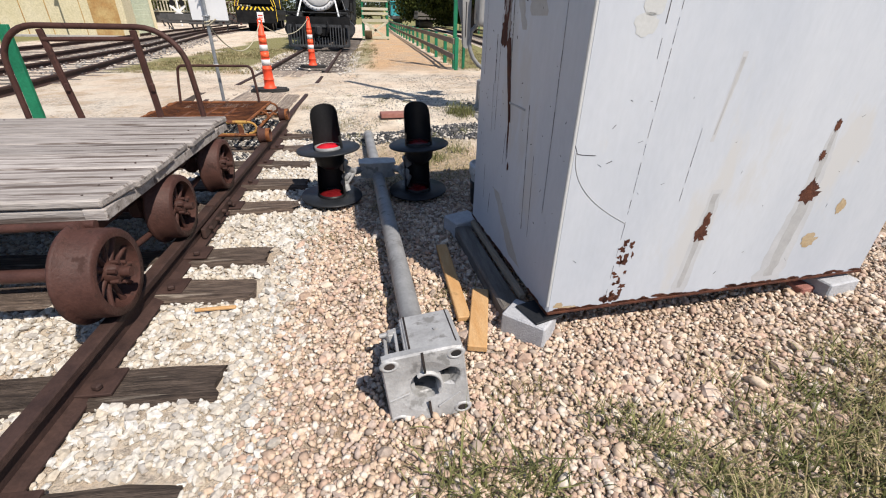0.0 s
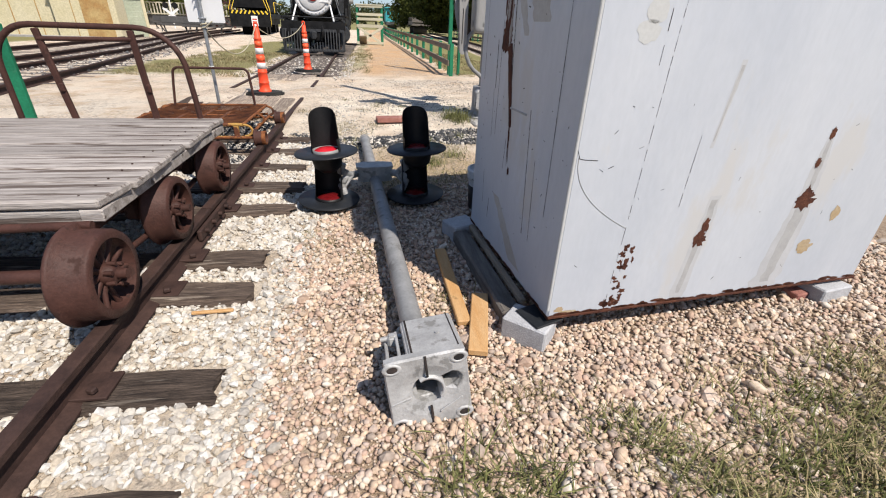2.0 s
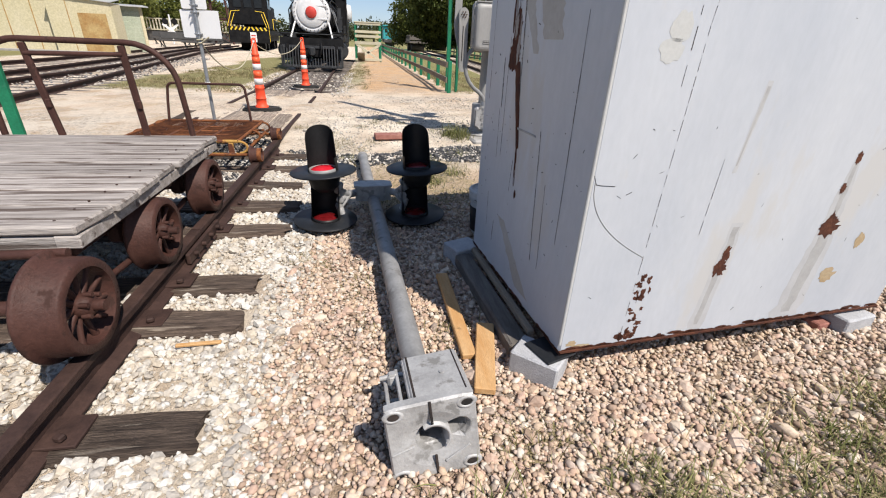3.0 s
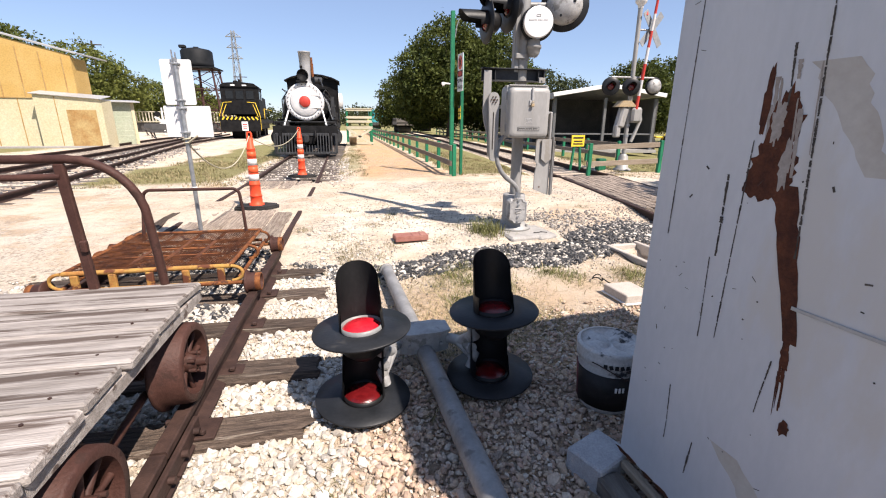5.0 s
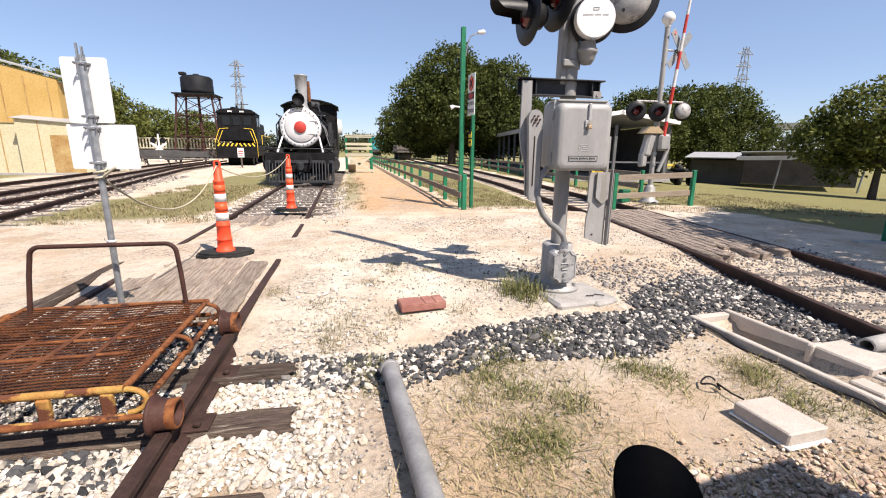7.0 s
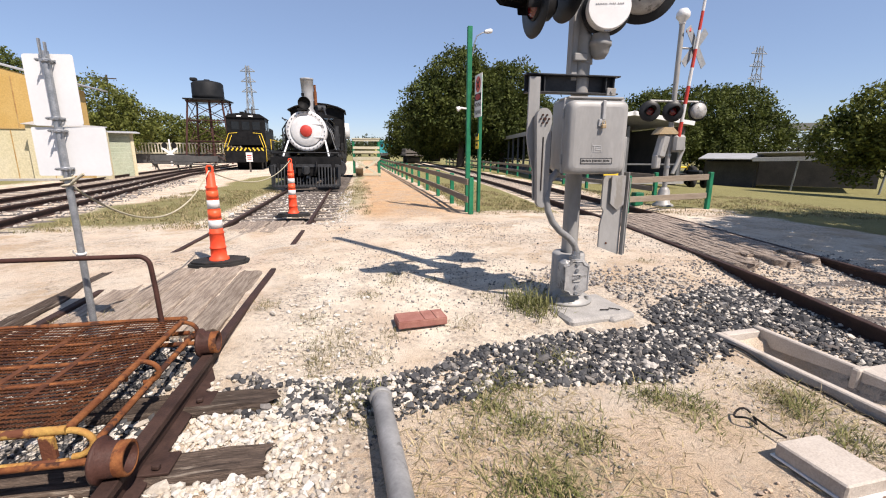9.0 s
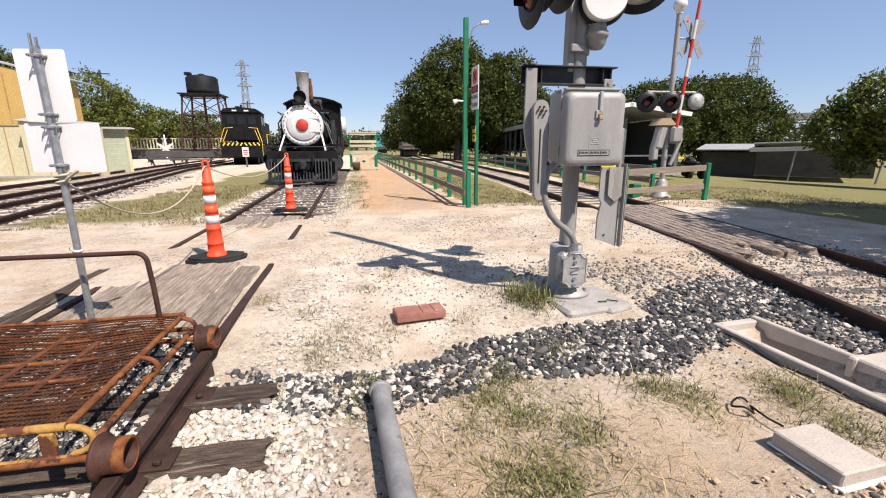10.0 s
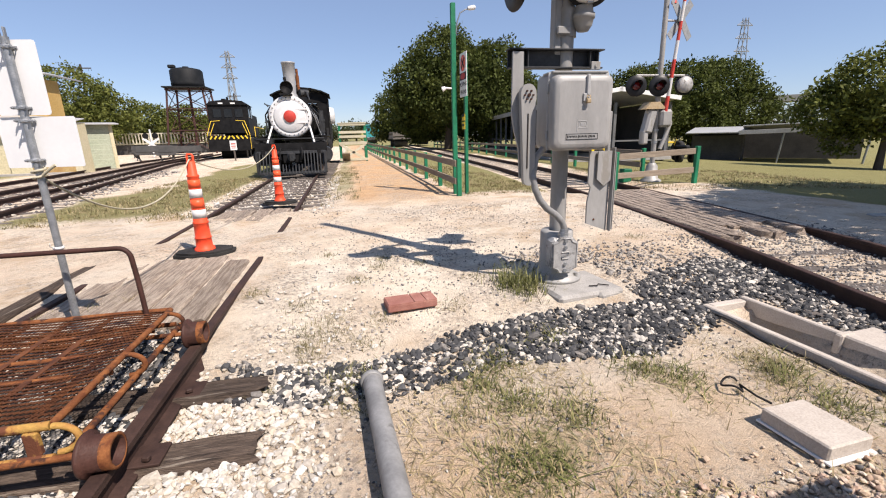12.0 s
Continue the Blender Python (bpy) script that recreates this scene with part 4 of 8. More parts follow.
for ln in LINES:
    (x0, y0), (x1, y1) = ln[0], ln[1]
    k = (x1 - x0) / (y1 - y0)
    pts = [(x0 - k * 9 - 0.4, y0 - 9)] + ln
    part("rail", sweep_rail(MB(), [(x, y, 0.27) for x, y in pts]), M["rail"], sid)
for (i0, i1) in ((0, 1), (2, 3)):
    for j in range(50):
        y = 9.0 + j * 0.62
        xa = float(np.interp(y, [p[1] for p in LINES[i0]], [p[0] for p in LINES[i0]]))
        o = share(t2, pose(xa - 0.75 + rng.uniform(-0.1, 0.1), y, 0.075, 0, 0, 8 + rng.uniform(-3, 3)))
        o.parent = sid

# ---- near things ----


def spoked_wheel(parent, at, r, tread, spokes, name="wheel"):
    """Cast wheel with its axle along x: outer face at +x, flange on the inner side."""
    m = Matrix.Translation(at) @ pose(0, 0, 0, 0, 90, 0)
    mb = MB().lathe([(r * 0.80, tread), (r * 0.97, tread), (r, tread - 0.012), (r * 1.02, 0.03), (r * 1.13, 0.022), (r * 1.15, 0.008), (r * 1.13, 0), (r * 0.84, 0), (r * 0.80, 0.02), (r * 0.80, tread)], m, 40)
    w = part(name, mb, M["iron"], parent)
    for k in range(spokes):
        a = 2 * math.pi * k / spokes
        sp = MB()
        pts = []
        for t in (0.22, 0.42, 0.62, 0.84):
            aa = a + 0.25 * (t - 0.2)
            pts.append((r * t * math.cos(aa), r * t * math.sin(aa), tread * (0.62 + 0.1 * t)))
        sp.tube(pts, [r * 0.075, r * 0.06, r * 0.055, r * 0.075], 8, m)
        part("spoke", sp, M["iron"], w)
    hub = MB().lathe([(0, tread * 1.05), (r * 0.17, tread * 1.05), (r * 0.2, tread), (r * 0.25, tread * 0.9), (r * 0.27, tread * 0.45), (0, tread * 0.4)], m, 20)
    hub.cyl(m @ Vector((0, 0, tread)), m @ Vector((0, 0, tread + 0.05)), r * 0.12, seg=12)
    part("hub", hub, M["iron"], w)
    for k in range(6):
        a = 2 * math.pi * k / 6
        b0 = m @ Vector((r * 0.25 * math.cos(a), r * 0.25 * math.sin(a), tread * 0.85))
        b1 = m @ Vector((r * 0.25 * math.cos(a), r * 0.25 * math.sin(a), tread * 1.08))
        part("bolt", MB().cyl(b0, b1, r * 0.055, seg=6), M["iron"], w)
    return w


def push_cart():
    c = thing("track_push_cart", "railway push cart with weathered grey plank deck and rusty hoop rail", "cart")
    y, i = 1.88, 0
    for w in (0.28, 0.23, 0.28, 0.248, 0.28, 0.252, 0.29):
        b = MB().box((0, 0, 0), (1.70 + rng.uniform(-0.02, 0.02), w - 0.013, 0.044), bevel=0.010)
        for k in range(len(b.v)):
            x0, y0, z0 = b.v[k]
            b.v[k] = (x0 + 0.012 * math.sin(y0 * 60 + i), y0, z0)
        o = part("deck_board", b, M["deck"], c)
        o.matrix_basis = pose(-0.815 + rng.uniform(-0.014, 0.014), y + w / 2, 0.650 + rng.uniform(-0.004, 0.004), rng.uniform(-0.4, 0.4), rng.uniform(-0.2, 0.2), 0)
        for xx in (-0.09, -1.55):
            for dy in (-0.07, 0.07):
                part("nail", MB().cyl((xx, y + w / 2 + dy, 0.666), (xx, y + w / 2 + dy, 0.675), 0.006, seg=6), M["rail"], c)
        y += w
        i += 1
    for x in (-0.03, -1.60):
        part("side_sill", MB().box((x, 2.82, 0.596), (0.10, 1.86, 0.060), bevel=0.006), M["deck"], c)
    part("end_sill", MB().box((-0.83, 1.93, 0.592), (1.60, 0.07, 0.06), bevel=0.006), M["deck"], c)
    part("cross_timber", MB().box((-0.80, 2.02, 0.56), (1.25, 0.12, 0.09)), M["iron"], c)
    for yy in (2.45, 3.0, 3.55):
        part("cross_timber", MB().box((-0.80, yy, 0.53), (1.45, 0.10, 0.09)), M["iron"], c)
    for x in (-0.22, -1.38):
        part("frame_rail", MB().box((x, 2.98, 0.47), (0.07, 2.0, 0.12)), M["iron"], c)
    for yy in (2.58, 3.46):
        part("axle", MB().cyl((-1.56, yy, 0.355), (0.0, yy, 0.355), 0.026), M["iron"], c)
        spoked_wheel(c, (-0.085, yy, 0.355), 0.195, 0.135, 9)
        spoked_wheel(c, (-1.55, yy, 0.355), 0.195, 0.10, 9)
        for x in (-0.2, -1.38):
            part("axle_box", MB().box((x, yy, 0.38), (0.09, 0.16, 0.14), bevel=0.02), M["iron"], c)
    # sheet added under the boards to keep the space below the deck dark
    part("floor_pan", MB().box((-0.80, 2.83, 0.600), (1.40, 1.75, 0.03)), M["iron"], c)
    part("brake_rod", MB().tube([(-0.10, 2.1, 0.28), (-0.10, 2.5, 0.25), (-0.12, 3.3, 0.30)], 0.018), M["iron"], c)
    # hoop rail of bent pipe, with two flat uprights and a cross bar
    pts = [(-1.42, 3.73, 0.60), (-1.42, 3.73, 0.98)]
    for k in range(9):
        a = math.pi - k * math.pi / 2 / 8
        pts.append((-1.14 + 0.28 * math.cos(a), 3.73, 1.04 + 0.28 * math.sin(a)))
    for k in range(9):
        a = math.pi / 2 - k * math.pi / 2 / 8
        pts.append((-0.46 + 0.30 * math.cos(a), 3.73, 1.02 + 0.30 * math.sin(a)))
    pts += [(-0.145, 3.73, 0.82), (-0.135, 3.73, 0.60)]
    hoop = part("hoop_rail", MB().tube(pts, 0.021, 10), M["iron"], c)
    for x, xt in ((-1.04, -1.11), (-0.46, -0.49)):
        part("upright", MB().box(((x + xt) / 2, 3.725, 0.96), (0.045, 0.03, 0.68), rot=(0, math.degrees(math.atan2(xt - x, 0.62)), 0)), M["iron"], hoop)
        part("bracket", MB().box(((x + xt) / 2 + 0.02, 3.71, 0.90), (0.03, 0.03, 0.06)), M["iron"], hoop)
    part("cross_bar", MB().tube([(-1.11, 3.72, 1.23), (-0.49, 3.72, 1.24)], 0.016, 8), M["iron"], hoop)
    return c


push_cart()

wheelset = thing("loose_wheelset", "brown cast wheelset with spoked wheels standing on the rails", "wheelset")
spoked_wheel(wheelset, (-0.085, 1.765, 0.365), 0.205, 0.15, 11)
spoked_wheel(wheelset, (-1.57, 1.765, 0.365), 0.205, 0.12, 11)
part("axle", MB().cyl((-1.5, 1.765, 0.365), (-0.08, 1.765, 0.365), 0.032), M["iron"], wheelset)
part("tie_rod", MB().cyl((-1.5, 1.86, 0.54), (-0.02, 1.86, 0.565), 0.021), M["iron"], wheelset)


def mesh_cart():
    c = thing("wire_mesh_cart", "low rail cart of rusty orange tube and expanded-metal mesh", "cart")
    x0, x1, y0, y1, z = -1.36, -0.17, 4.98, 6.23, 0.365
    fr = 0.017
    part("frame_tube", MB().tube([(x0, y0, z), (x1, y0, z)], fr + 0.003), M["rustyellow"], c, "yellow-painted front tube with rust")
    part("frame_tube", MB().tube([(x0, y1, z), (x1, y1, z)], fr), M["rust"], c)
    for x in (x0, x1):
        part("frame_tube", MB().tube([(x, y0, z), (x, y1, z)], fr), M["rust"], c)
        part("lower_rail", MB().tube([(x + (0.04 if x == x1 else -0.04), y0 - 0.02, 0.235), (x + (0.04 if x == x1 else -0.04), y1 + 0.02, 0.245)], 0.017), M["rust"], c)
    part("lower_rail", MB().tube([(x0, y0 - 0.03, 0.235), (x1, y0 - 0.03, 0.235)], 0.017), M["rustyellow"], c)
    part("lower_rail", MB().tube([(x0, y1 + 0.03, 0.245), (x1, y1 + 0.03, 0.245)], 0.017), M["rust"], c)
    for k in range(5):
        x = x0 + 0.08 + k * 0.26
        part("post", MB().box((x, y0 - 0.012, 0.298), (0.055, 0.03, 0.11), bevel=0.01), M["rustyellow"], c)
    for yy in (4.99, 5.60, 6.17):
        for x, s in ((x1, 1), (x0, -1)):
            pts = []
            for k in range(13):
                a = -math.pi / 2 + math.pi * k / 12
                pts.append((x + s * (0.01 + 0.085 * math.cos(a)), yy - 0.02, 0.305 + 0.062 * math.sin(a)))
            part("bow", MB().tube(pts, 0.014), M["rustyellow"] if yy < 5.5 else M["rust"], c)
    for k in range(5):
        x = x0 + 0.12 + k * 0.235
        part("slat", MB().box((x, (y0 + y1) / 2, z - 0.022), (0.035, y1 - y0, 0.008)), M["meshrust"], c)
    for yy in (5.45, 5.68, 5.95):
        part("cross_tube", MB().tube([(x0, yy, z - 0.03), (x1, yy, z - 0.03)], 0.013), M["rust"], c)
    # expanded metal: two sets of slanting strands that meet in diamonds
    mb = MB()
    r = np.random.default_rng(3)
    nx, ny = 26, 32
    dx, dy = (x1 - x0) / nx, (y1 - y0) / ny
    for j in range(ny):
        for s in (1, -1):
            pts = []
            for i in range(2 * nx + 1):
                t = (i % 2 == 0) == (s > 0)
                yy = y0 + (j + (0.04 if t else 0.96)) * dy
                xx = x0 + i * dx / 2
                sag = -0.035 * math.sin(math.pi * (xx - x0) / (x1 - x0)) * math.sin(math.pi * (yy - y0) / (y1 - y0)) + 0.006 * math.sin(9 * xx + 5 * yy)
                pts.append((xx, yy, z + 0.004 + sag + (0.004 if t else -0.003)))
            mb.tube(pts, 0.0042, 3)
    part("mesh_deck", mb, M["meshrust"], c, "sagging dark red rusty expanded mesh")
    pts = [(-1.30, 6.19, 0.3), (-1.26, 6.20, 0.62)]
    for k in range(7):
        a = math.pi - k * math.pi / 2 / 6
        pts.append((-1.17 + 0.07 * math.cos(a), 6.21, 0.75 + 0.07 * math.sin(a)))
    for k in range(7):
        a = math.pi / 2 - k * math.pi / 2 / 6
        pts.append((-0.40 + 0.07 * math.cos(a), 6.21, 0.75 + 0.07 * math.sin(a)))
    pts += [(-0.315, 6.20, 0.6), (-0.30, 6.19, 0.3)]
    part("handle", MB().tube(pts, 0.016, 10), M["iron"], c, "brown bent tube handle")
    for yy in (4.94, 6.1):
        part("axle", MB().cyl((-1.5, yy, 0.233), (-0.04, yy, 0.233), 0.015), M["rust"], c)
        for x, s in ((-0.05, 1), (-1.455, -1)):
            m = Matrix.Translation((x, yy, 0.233)) @ pose(0, 0, 0, 0, 90 * s, 0) @ Matrix.Diagonal((0.92, 0.92, 0.82, 1.0))
            w = part("wheel", MB().lathe([(0.02, 0.0), (0.102, 0.0), (0.106, 0.01), (0.102, 0.022), (0.082, 0.03), (0.078, 0.14), (0.068, 0.145), (0.06, 0.14), (0.055, 0.08), (0.015, 0.078)], m, 30), M["iron"], c)
            part("rim", MB().lathe([(0.0795, 0.085), (0.0805, 0.143), (0.066, 0.147), (0.058, 0.09)], m, 30), M["rust"], w, "bright orange rust on the wheel rim")


mesh_cart()

sp = thing("sign_post", "galvanised steel tube post with the backs of two white signs", "sign post")
SPX, SPY = -0.805, 6.355
part("pole", MB().tube([(SPX + 0.01, SPY - 0.02, 0.0), (SPX + 0.003, SPY, 1.0), (SPX, SPY, 2.085)], 0.021, 14), M["galv"], sp)
part("pole_tongue", MB().box((SPX - 0.016, SPY - 0.01, 2.10), (0.009, 0.022, 0.11), None, 0.003).box((SPX + 0.014, SPY - 0.01, 2.09), (0.009, 0.022, 0.09), None, 0.003), M["galv"], sp)


def rounded_sheet(w, h, r):
    """Outline of a sheet with rounded corners."""
    out = []
    for cx, cy, a0 in ((w / 2 - r, h / 2 - r, 0), (-w / 2 + r, h / 2 - r, 90), (-w / 2 + r, -h / 2 + r, 180), (w / 2 - r, -h / 2 + r, 270)):
        out += [(cx + r * math.cos(radians(a0 + 22.5 * k)), cy + r * math.sin(radians(a0 + 22.5 * k))) for k in range(5)]
    return out


part("sign_board", MB().prism(rounded_sheet(0.297, 0.425, 0.018), -0.0015, 0.0015, pose(SPX - 0.008, SPY + 0.030, 1.862, 90, 0, -6)), M["white"], sp, "blank white back of an upper sign")
part("sign_board", MB().prism(rounded_sheet(0.46, 0.305, 0.012), -0.0015, 0.0015, pose(SPX + 0.035, SPY + 0.034, 1.488, 90, 0, -8)), M["white"], sp, "blank white back of a lower sign")
for z in (2.03, 1.69, 1.615, 1.38):
    cl = MB().lathe([(0.021, -0.012), (0.026, -0.012), (0.026, 0.012), (0.021, 0.012)], Matrix.Translation((SPX, SPY, z)), 16)
    cl.box((SPX, SPY - 0.022, z), (0.078, 0.006, 0.018), None, 0.002).box((SPX, SPY + 0.022, z), (0.078, 0.006, 0.018), None, 0.002)
    for dx in (-0.034, 0.034):
        cl.cyl((SPX + dx, SPY - 0.045, z), (SPX + dx, SPY + 0.03, z), 0.004, seg=6).cyl((SPX + dx, SPY - 0.034, z), (SPX + dx, SPY - 0.026, z), 0.008, seg=6)
    part("clamp", cl, M["galv"], sp)
part("cable_tie", MB().lathe([(0.023, -0.008), (0.03, -0.008), (0.03, 0.008), (0.023, 0.008)], Matrix.Translation((SPX, SPY, 0.82)), 14).tube([(SPX, SPY - 0.025, 0.82), (SPX - 0.017, SPY - 0.05, 0.84), (SPX - 0.007, SPY - 0.06, 0.86)], 0.003), M["lid"], sp)
knot = single("rope_knot", MB().tube([(SPX + 0.034 * math.cos(a), SPY + 0.034 * math.sin(a), 1.25 + 0.006 * a) for a in np.linspace(0, 15, 40)], 0.008, 6).tube([(SPX + 0.035, SPY - 0.03, 1.29), (SPX + 0.095, SPY - 0.05, 1.33), (SPX + 0.125, SPY - 0.05, 1.35)], 0.009, 6), M["rope"], "pale rope end knotted round the post", "rope", "ropes")

gp = single("green_post", MB().box((-2.62, 5.6, 0.62), (0.115, 0.05, 1.3), rot=(0, 0, 0)), M["green"], "flat green-painted wooden post standing in the dirt", "post")


def delineator(at, rz):
    c = thing("delineator_cone", "tall orange channelizer post with white bands on a black rubber base", "traffic cone", at, rz, "delineators")
    base = MB()
    poly = [(0.36 * math.cos(2 * math.pi * k / 8 + 0.39) * (1.0), 0.24 * math.sin(2 * math.pi * k / 8 + 0.39)) for k in range(8)]
    base.prism([(x * 1.0, y * 1.0) for x, y in poly], 0.0, 0.035).prism([(x * 0.9, y * 0.9) for x, y in poly], 0.035, 0.06)
    part("base", base, M["rubber"], c)
    prof = [(0.115, 0.06), (0.112, 0.085), (0.092, 0.10), (0.088, 0.20), (0.094, 0.205), (0.094, 0.215), (0.085, 0.225), (0.080, 0.38), (0.086, 0.385), (0.086, 0.40), (0.077, 0.41), (0.062, 0.93), (0.067, 0.935), (0.067, 0.95),
            (0.052, 0.96), (0.047, 1.10), (0.030, 1.115), (0.0, 1.115)]
    body = part("body", MB().lathe(prof, None, 28), M["orange"], c)
    for z0, z1, mt in ((0.45, 0.55, "whitetape"), (0.57, 0.67, "orangetape"), (0.69, 0.79, "whitetape"), (0.81, 0.90, "orangetape")):
        r0, r1 = (0.077 - (z - 0.41) / 0.52 * 0.015 + 0.002 for z in (z0, z1))
        part("band", MB().lathe([(r0 - 0.002, z0), (r0, z0), (r1, z1), (r1 - 0.002, z1)], None, 28), M[mt], body, "white reflective band" if mt == "whitetape" else "amber reflective band")
    top = MB().tube([(-0.028, 0, 1.10), (-0.03, 0, 1.17), (-0.02, 0, 1.19), (0.02, 0, 1.19), (0.03, 0, 1.17), (0.028, 0, 1.10)], 0.013, 8)
    part("handle", top, M["orange"], c)
    return c


delineator((-0.71, 8.74, float(gz(-0.71, 8.74)) + 0.005), 8)
delineator((-0.42, 12.74, 0.165), -6)


def rope(a, b, sag, name="rope"):
    pts = []
    for k in range(25):
        t = k / 24
        p = Vector(a).lerp(Vector(b), t)
        p.z -= sag * 4 * t * (1 - t)
        pts.append(p)
    return single("rope", MB().tube(pts, 0.008, 6), M["rope"], "slack pale rope tied between posts", "rope", "ropes")


rope((-0.71, 8.72, 1.27), (-0.42, 12.72, 1.32), 0.26)
rope((-0.805, 6.38, 1.27), (-0.71, 8.70, 1.27), 0.36)


def lamp_head(parent, m, lensmat, disc_r=0.265, visor=0.36, material="black"):
    """Flashing-light unit, facing +z of m; the visor's closed side towards +y."""
    h = part("lamp_housing", MB().lathe([(0.0, -0.16), (0.06, -0.155), (0.11, -0.11), (0.125, -0.04), (0.125, 0.0)], m, 24), M[material], parent)
    part("background_disc", MB().lathe([(0.115, 0.0), (disc_r, 0.0), (disc_r + 0.003, 0.006), (disc_r, 0.012), (0.115, 0.012)], m, 48), M["disc"], parent)
    part("lens", MB().lathe([(0.102, 0.012), (0.088, 0.028), (0.06, 0.04), (0.0, 0.046)], m, 28), M[lensmat], h, "red glass lens")
    part("bezel", MB().lathe([(0.101, 0.01), (0.102, 0.032), (0.108, 0.032), (0.110, 0.01)], m, 28), M["alupipe" if lensmat == "lens" else "black"], h, "metal lens ring")
    # hood: part of a tube, longest at its crown, with thickness
    v = MB()
    n, rings = 28, 6
    for rad in (0.116, 0.112):
        vs = []
        for j in range(rings):
            for i in range(n + 1):
                a = radians(-25 + 230 * i / n)
                ln = visor * (0.30 + 0.70 * max(0.0, math.sin(a)) ** 0.22)
                bulge = 1 - 0.07 * j / (rings - 1)
                vs.append((rad * bulge * math.cos(a), rad * bulge * math.sin(a) + 0.012 * (j / (rings - 1)) * math.sin(a), 0.012 + ln * j / (rings - 1)))
        v.add(vs, [(j * (n + 1) + i, j * (n + 1) + i + 1, (j + 1) * (n + 1) + i + 1, (j + 1) * (n + 1) + i) for j in range(rings - 1) for i in range(n)], True, m)
    part("visor", v, M["black"], parent)


fs = thing("fallen_crossing_signal", "grey crossing-signal mast lying on gravel with paired black red-lens lamps", "railway signal")
AX0, AX1 = Vector((1.42, 1.125, 0.145)), Vector((1.130, 5.47, 0.085))
ax = (AX1 - AX0).normalized()
part("mast_pipe", MB().cyl(AX0 + ax * 0.24, AX1, 0.055, seg=28), M["alupipe"], fs)
part("end_ring", MB().lathe([(0.054, -0.03), (0.066, -0.03), (0.068, -0.005), (0.064, 0.006), (0.047, 0.006), (0.046, -0.12), (0.0, -0.12)], Matrix.Translation(AX1) @ ax.to_track_quat("Z", "Y").to_matrix().to_4x4(), 28), M["alupipe"], fs)
# split base casting: square foot plate with a bore, ribs and bolt eyes
fm = Matrix.Translation(AX0) @ pose(0, 0, 0, 82, -6.5, 3.6) @ Matrix.Scale(1.07, 4)  # local z points to the camera end, y up
foot = MB()
N = 40


def square_at(a, s, rnd):
    c, d = math.cos(a), math.sin(a)
    k = s / max(abs(c), abs(d))
    k = min(k, s * rnd)
    return (k * c, k * d)




def bore_radius(a):
    """Round bore that opens into a side port on one flank."""
    return 0.060 + 0.066 * max(0.0, math.cos(max(-1.57, min(1.57, (a - radians(20)) * 3.6)))) ** 0.6


ang = [2 * math.pi * (k / N) - math.pi for k in range(N)]
outer = [square_at(a, 0.152, 1.36) for a in ang]
inner = [(bore_radius(a) * math.cos(a), bore_radius(a) * math.sin(a)) for a in ang]
dish = [(max(0.108, bore_radius(a) + 0.010) * math.cos(a), max(0.108, bore_radius(a) + 0.010) * math.sin(a)) for a in ang]
vs = [(x * 0.9, y * 0.9, -0.024) for x, y in outer] + [(x, y, -0.016) for x, y in outer] + [(x, y, 0.014) for x, y in outer] + [(x * 0.96, y * 0.96, 0.022) for x, y in outer] + [(x, y, 0.018) for x, y in dish] + [(x, y, 0.004) for x, y in inner] + [(x, y, -0.06) for x, y in inner]
fsx = []
for j in range(6):
    fsx += [(j * N + i, j * N + (i + 1) % N, (j + 1) * N + (i + 1) % N, (j + 1) * N + i) for i in range(N)]
foot.add(vs, fsx, False, fm)
foot_ob = part("foot_plate", foot, M["alu"], fs, "square cast aluminium foot with central bore")
part("bore_collar", MB().lathe([(0.050, -0.06), (0.051, 0.020), (0.060, 0.020), (0.061, -0.06)], fm, 30, -40, 120), M["alu"], foot_ob)
part("bore_tube", MB().lathe([(0.072, -0.05), (0.066, -0.22), (0.0, -0.24)], fm, 30), M["alu"], foot_ob)
for sx in (-1, 1):
    for sy in (-1, 1):
        hm = fm @ Matrix.Translation((sx * 0.121, sy * 0.122, 0)) @ Matrix.Diagonal((1.35, 0.9, 1, 1))
        eye = MB().lathe([(0.0135, 0.012), (0.015, 0.0245), (0.023, 0.0245), (0.027, 0.019)], hm, 18)
        part("bolt_eye", eye, M["alu"], foot_ob)
        part("bolt_hole", MB().lathe([(0.0, 0.0228), (0.0142, 0.0232)], hm, 16), M["scratch"], foot_ob)
for y in (0.108, -0.106):
    part("split_seam", MB().box((0, y, 0.0215), (0.009, 0.088, 0.006), fm, 0.001), M["scratch"], foot_ob, "dark joint between the casting halves")
part("web_rib", MB().box((-0.105, -0.02, 0.02), (0.08, 0.008, 0.008), fm, 0.003, (0, 0, 14)), M["alu"], foot_ob)
part("web_rib", MB().box((0.075, -0.075, 0.02), (0.10, 0.008, 0.008), fm, 0.003, (0, 0, 28)), M["alu"], foot_ob)
body = MB().box((0.05, 0.115, -0.165), (0.205, 0.024, 0.27), fm, 0.010).box((0.148, 0.03, -0.165), (0.018, 0.18, 0.27), fm, 0.006).box((-0.052, 0.03, -0.165), (0.018, 0.18, 0.27), fm, 0.006)
body.box((0.05, -0.062, -0.165), (0.205, 0.02, 0.27), fm, 0.006).box((0.05, 0.03, -0.295), (0.2, 0.17, 0.012), fm, 0.004)
b_ob = part("base_housing", body, M["alu"], fs, "boxy cast housing clamped round the pipe")
part("clamp_rib", MB().box((-0.085, 0.012, -0.165), (0.014, 0.15, 0.265), fm, 0.004), M["alu"], b_ob)
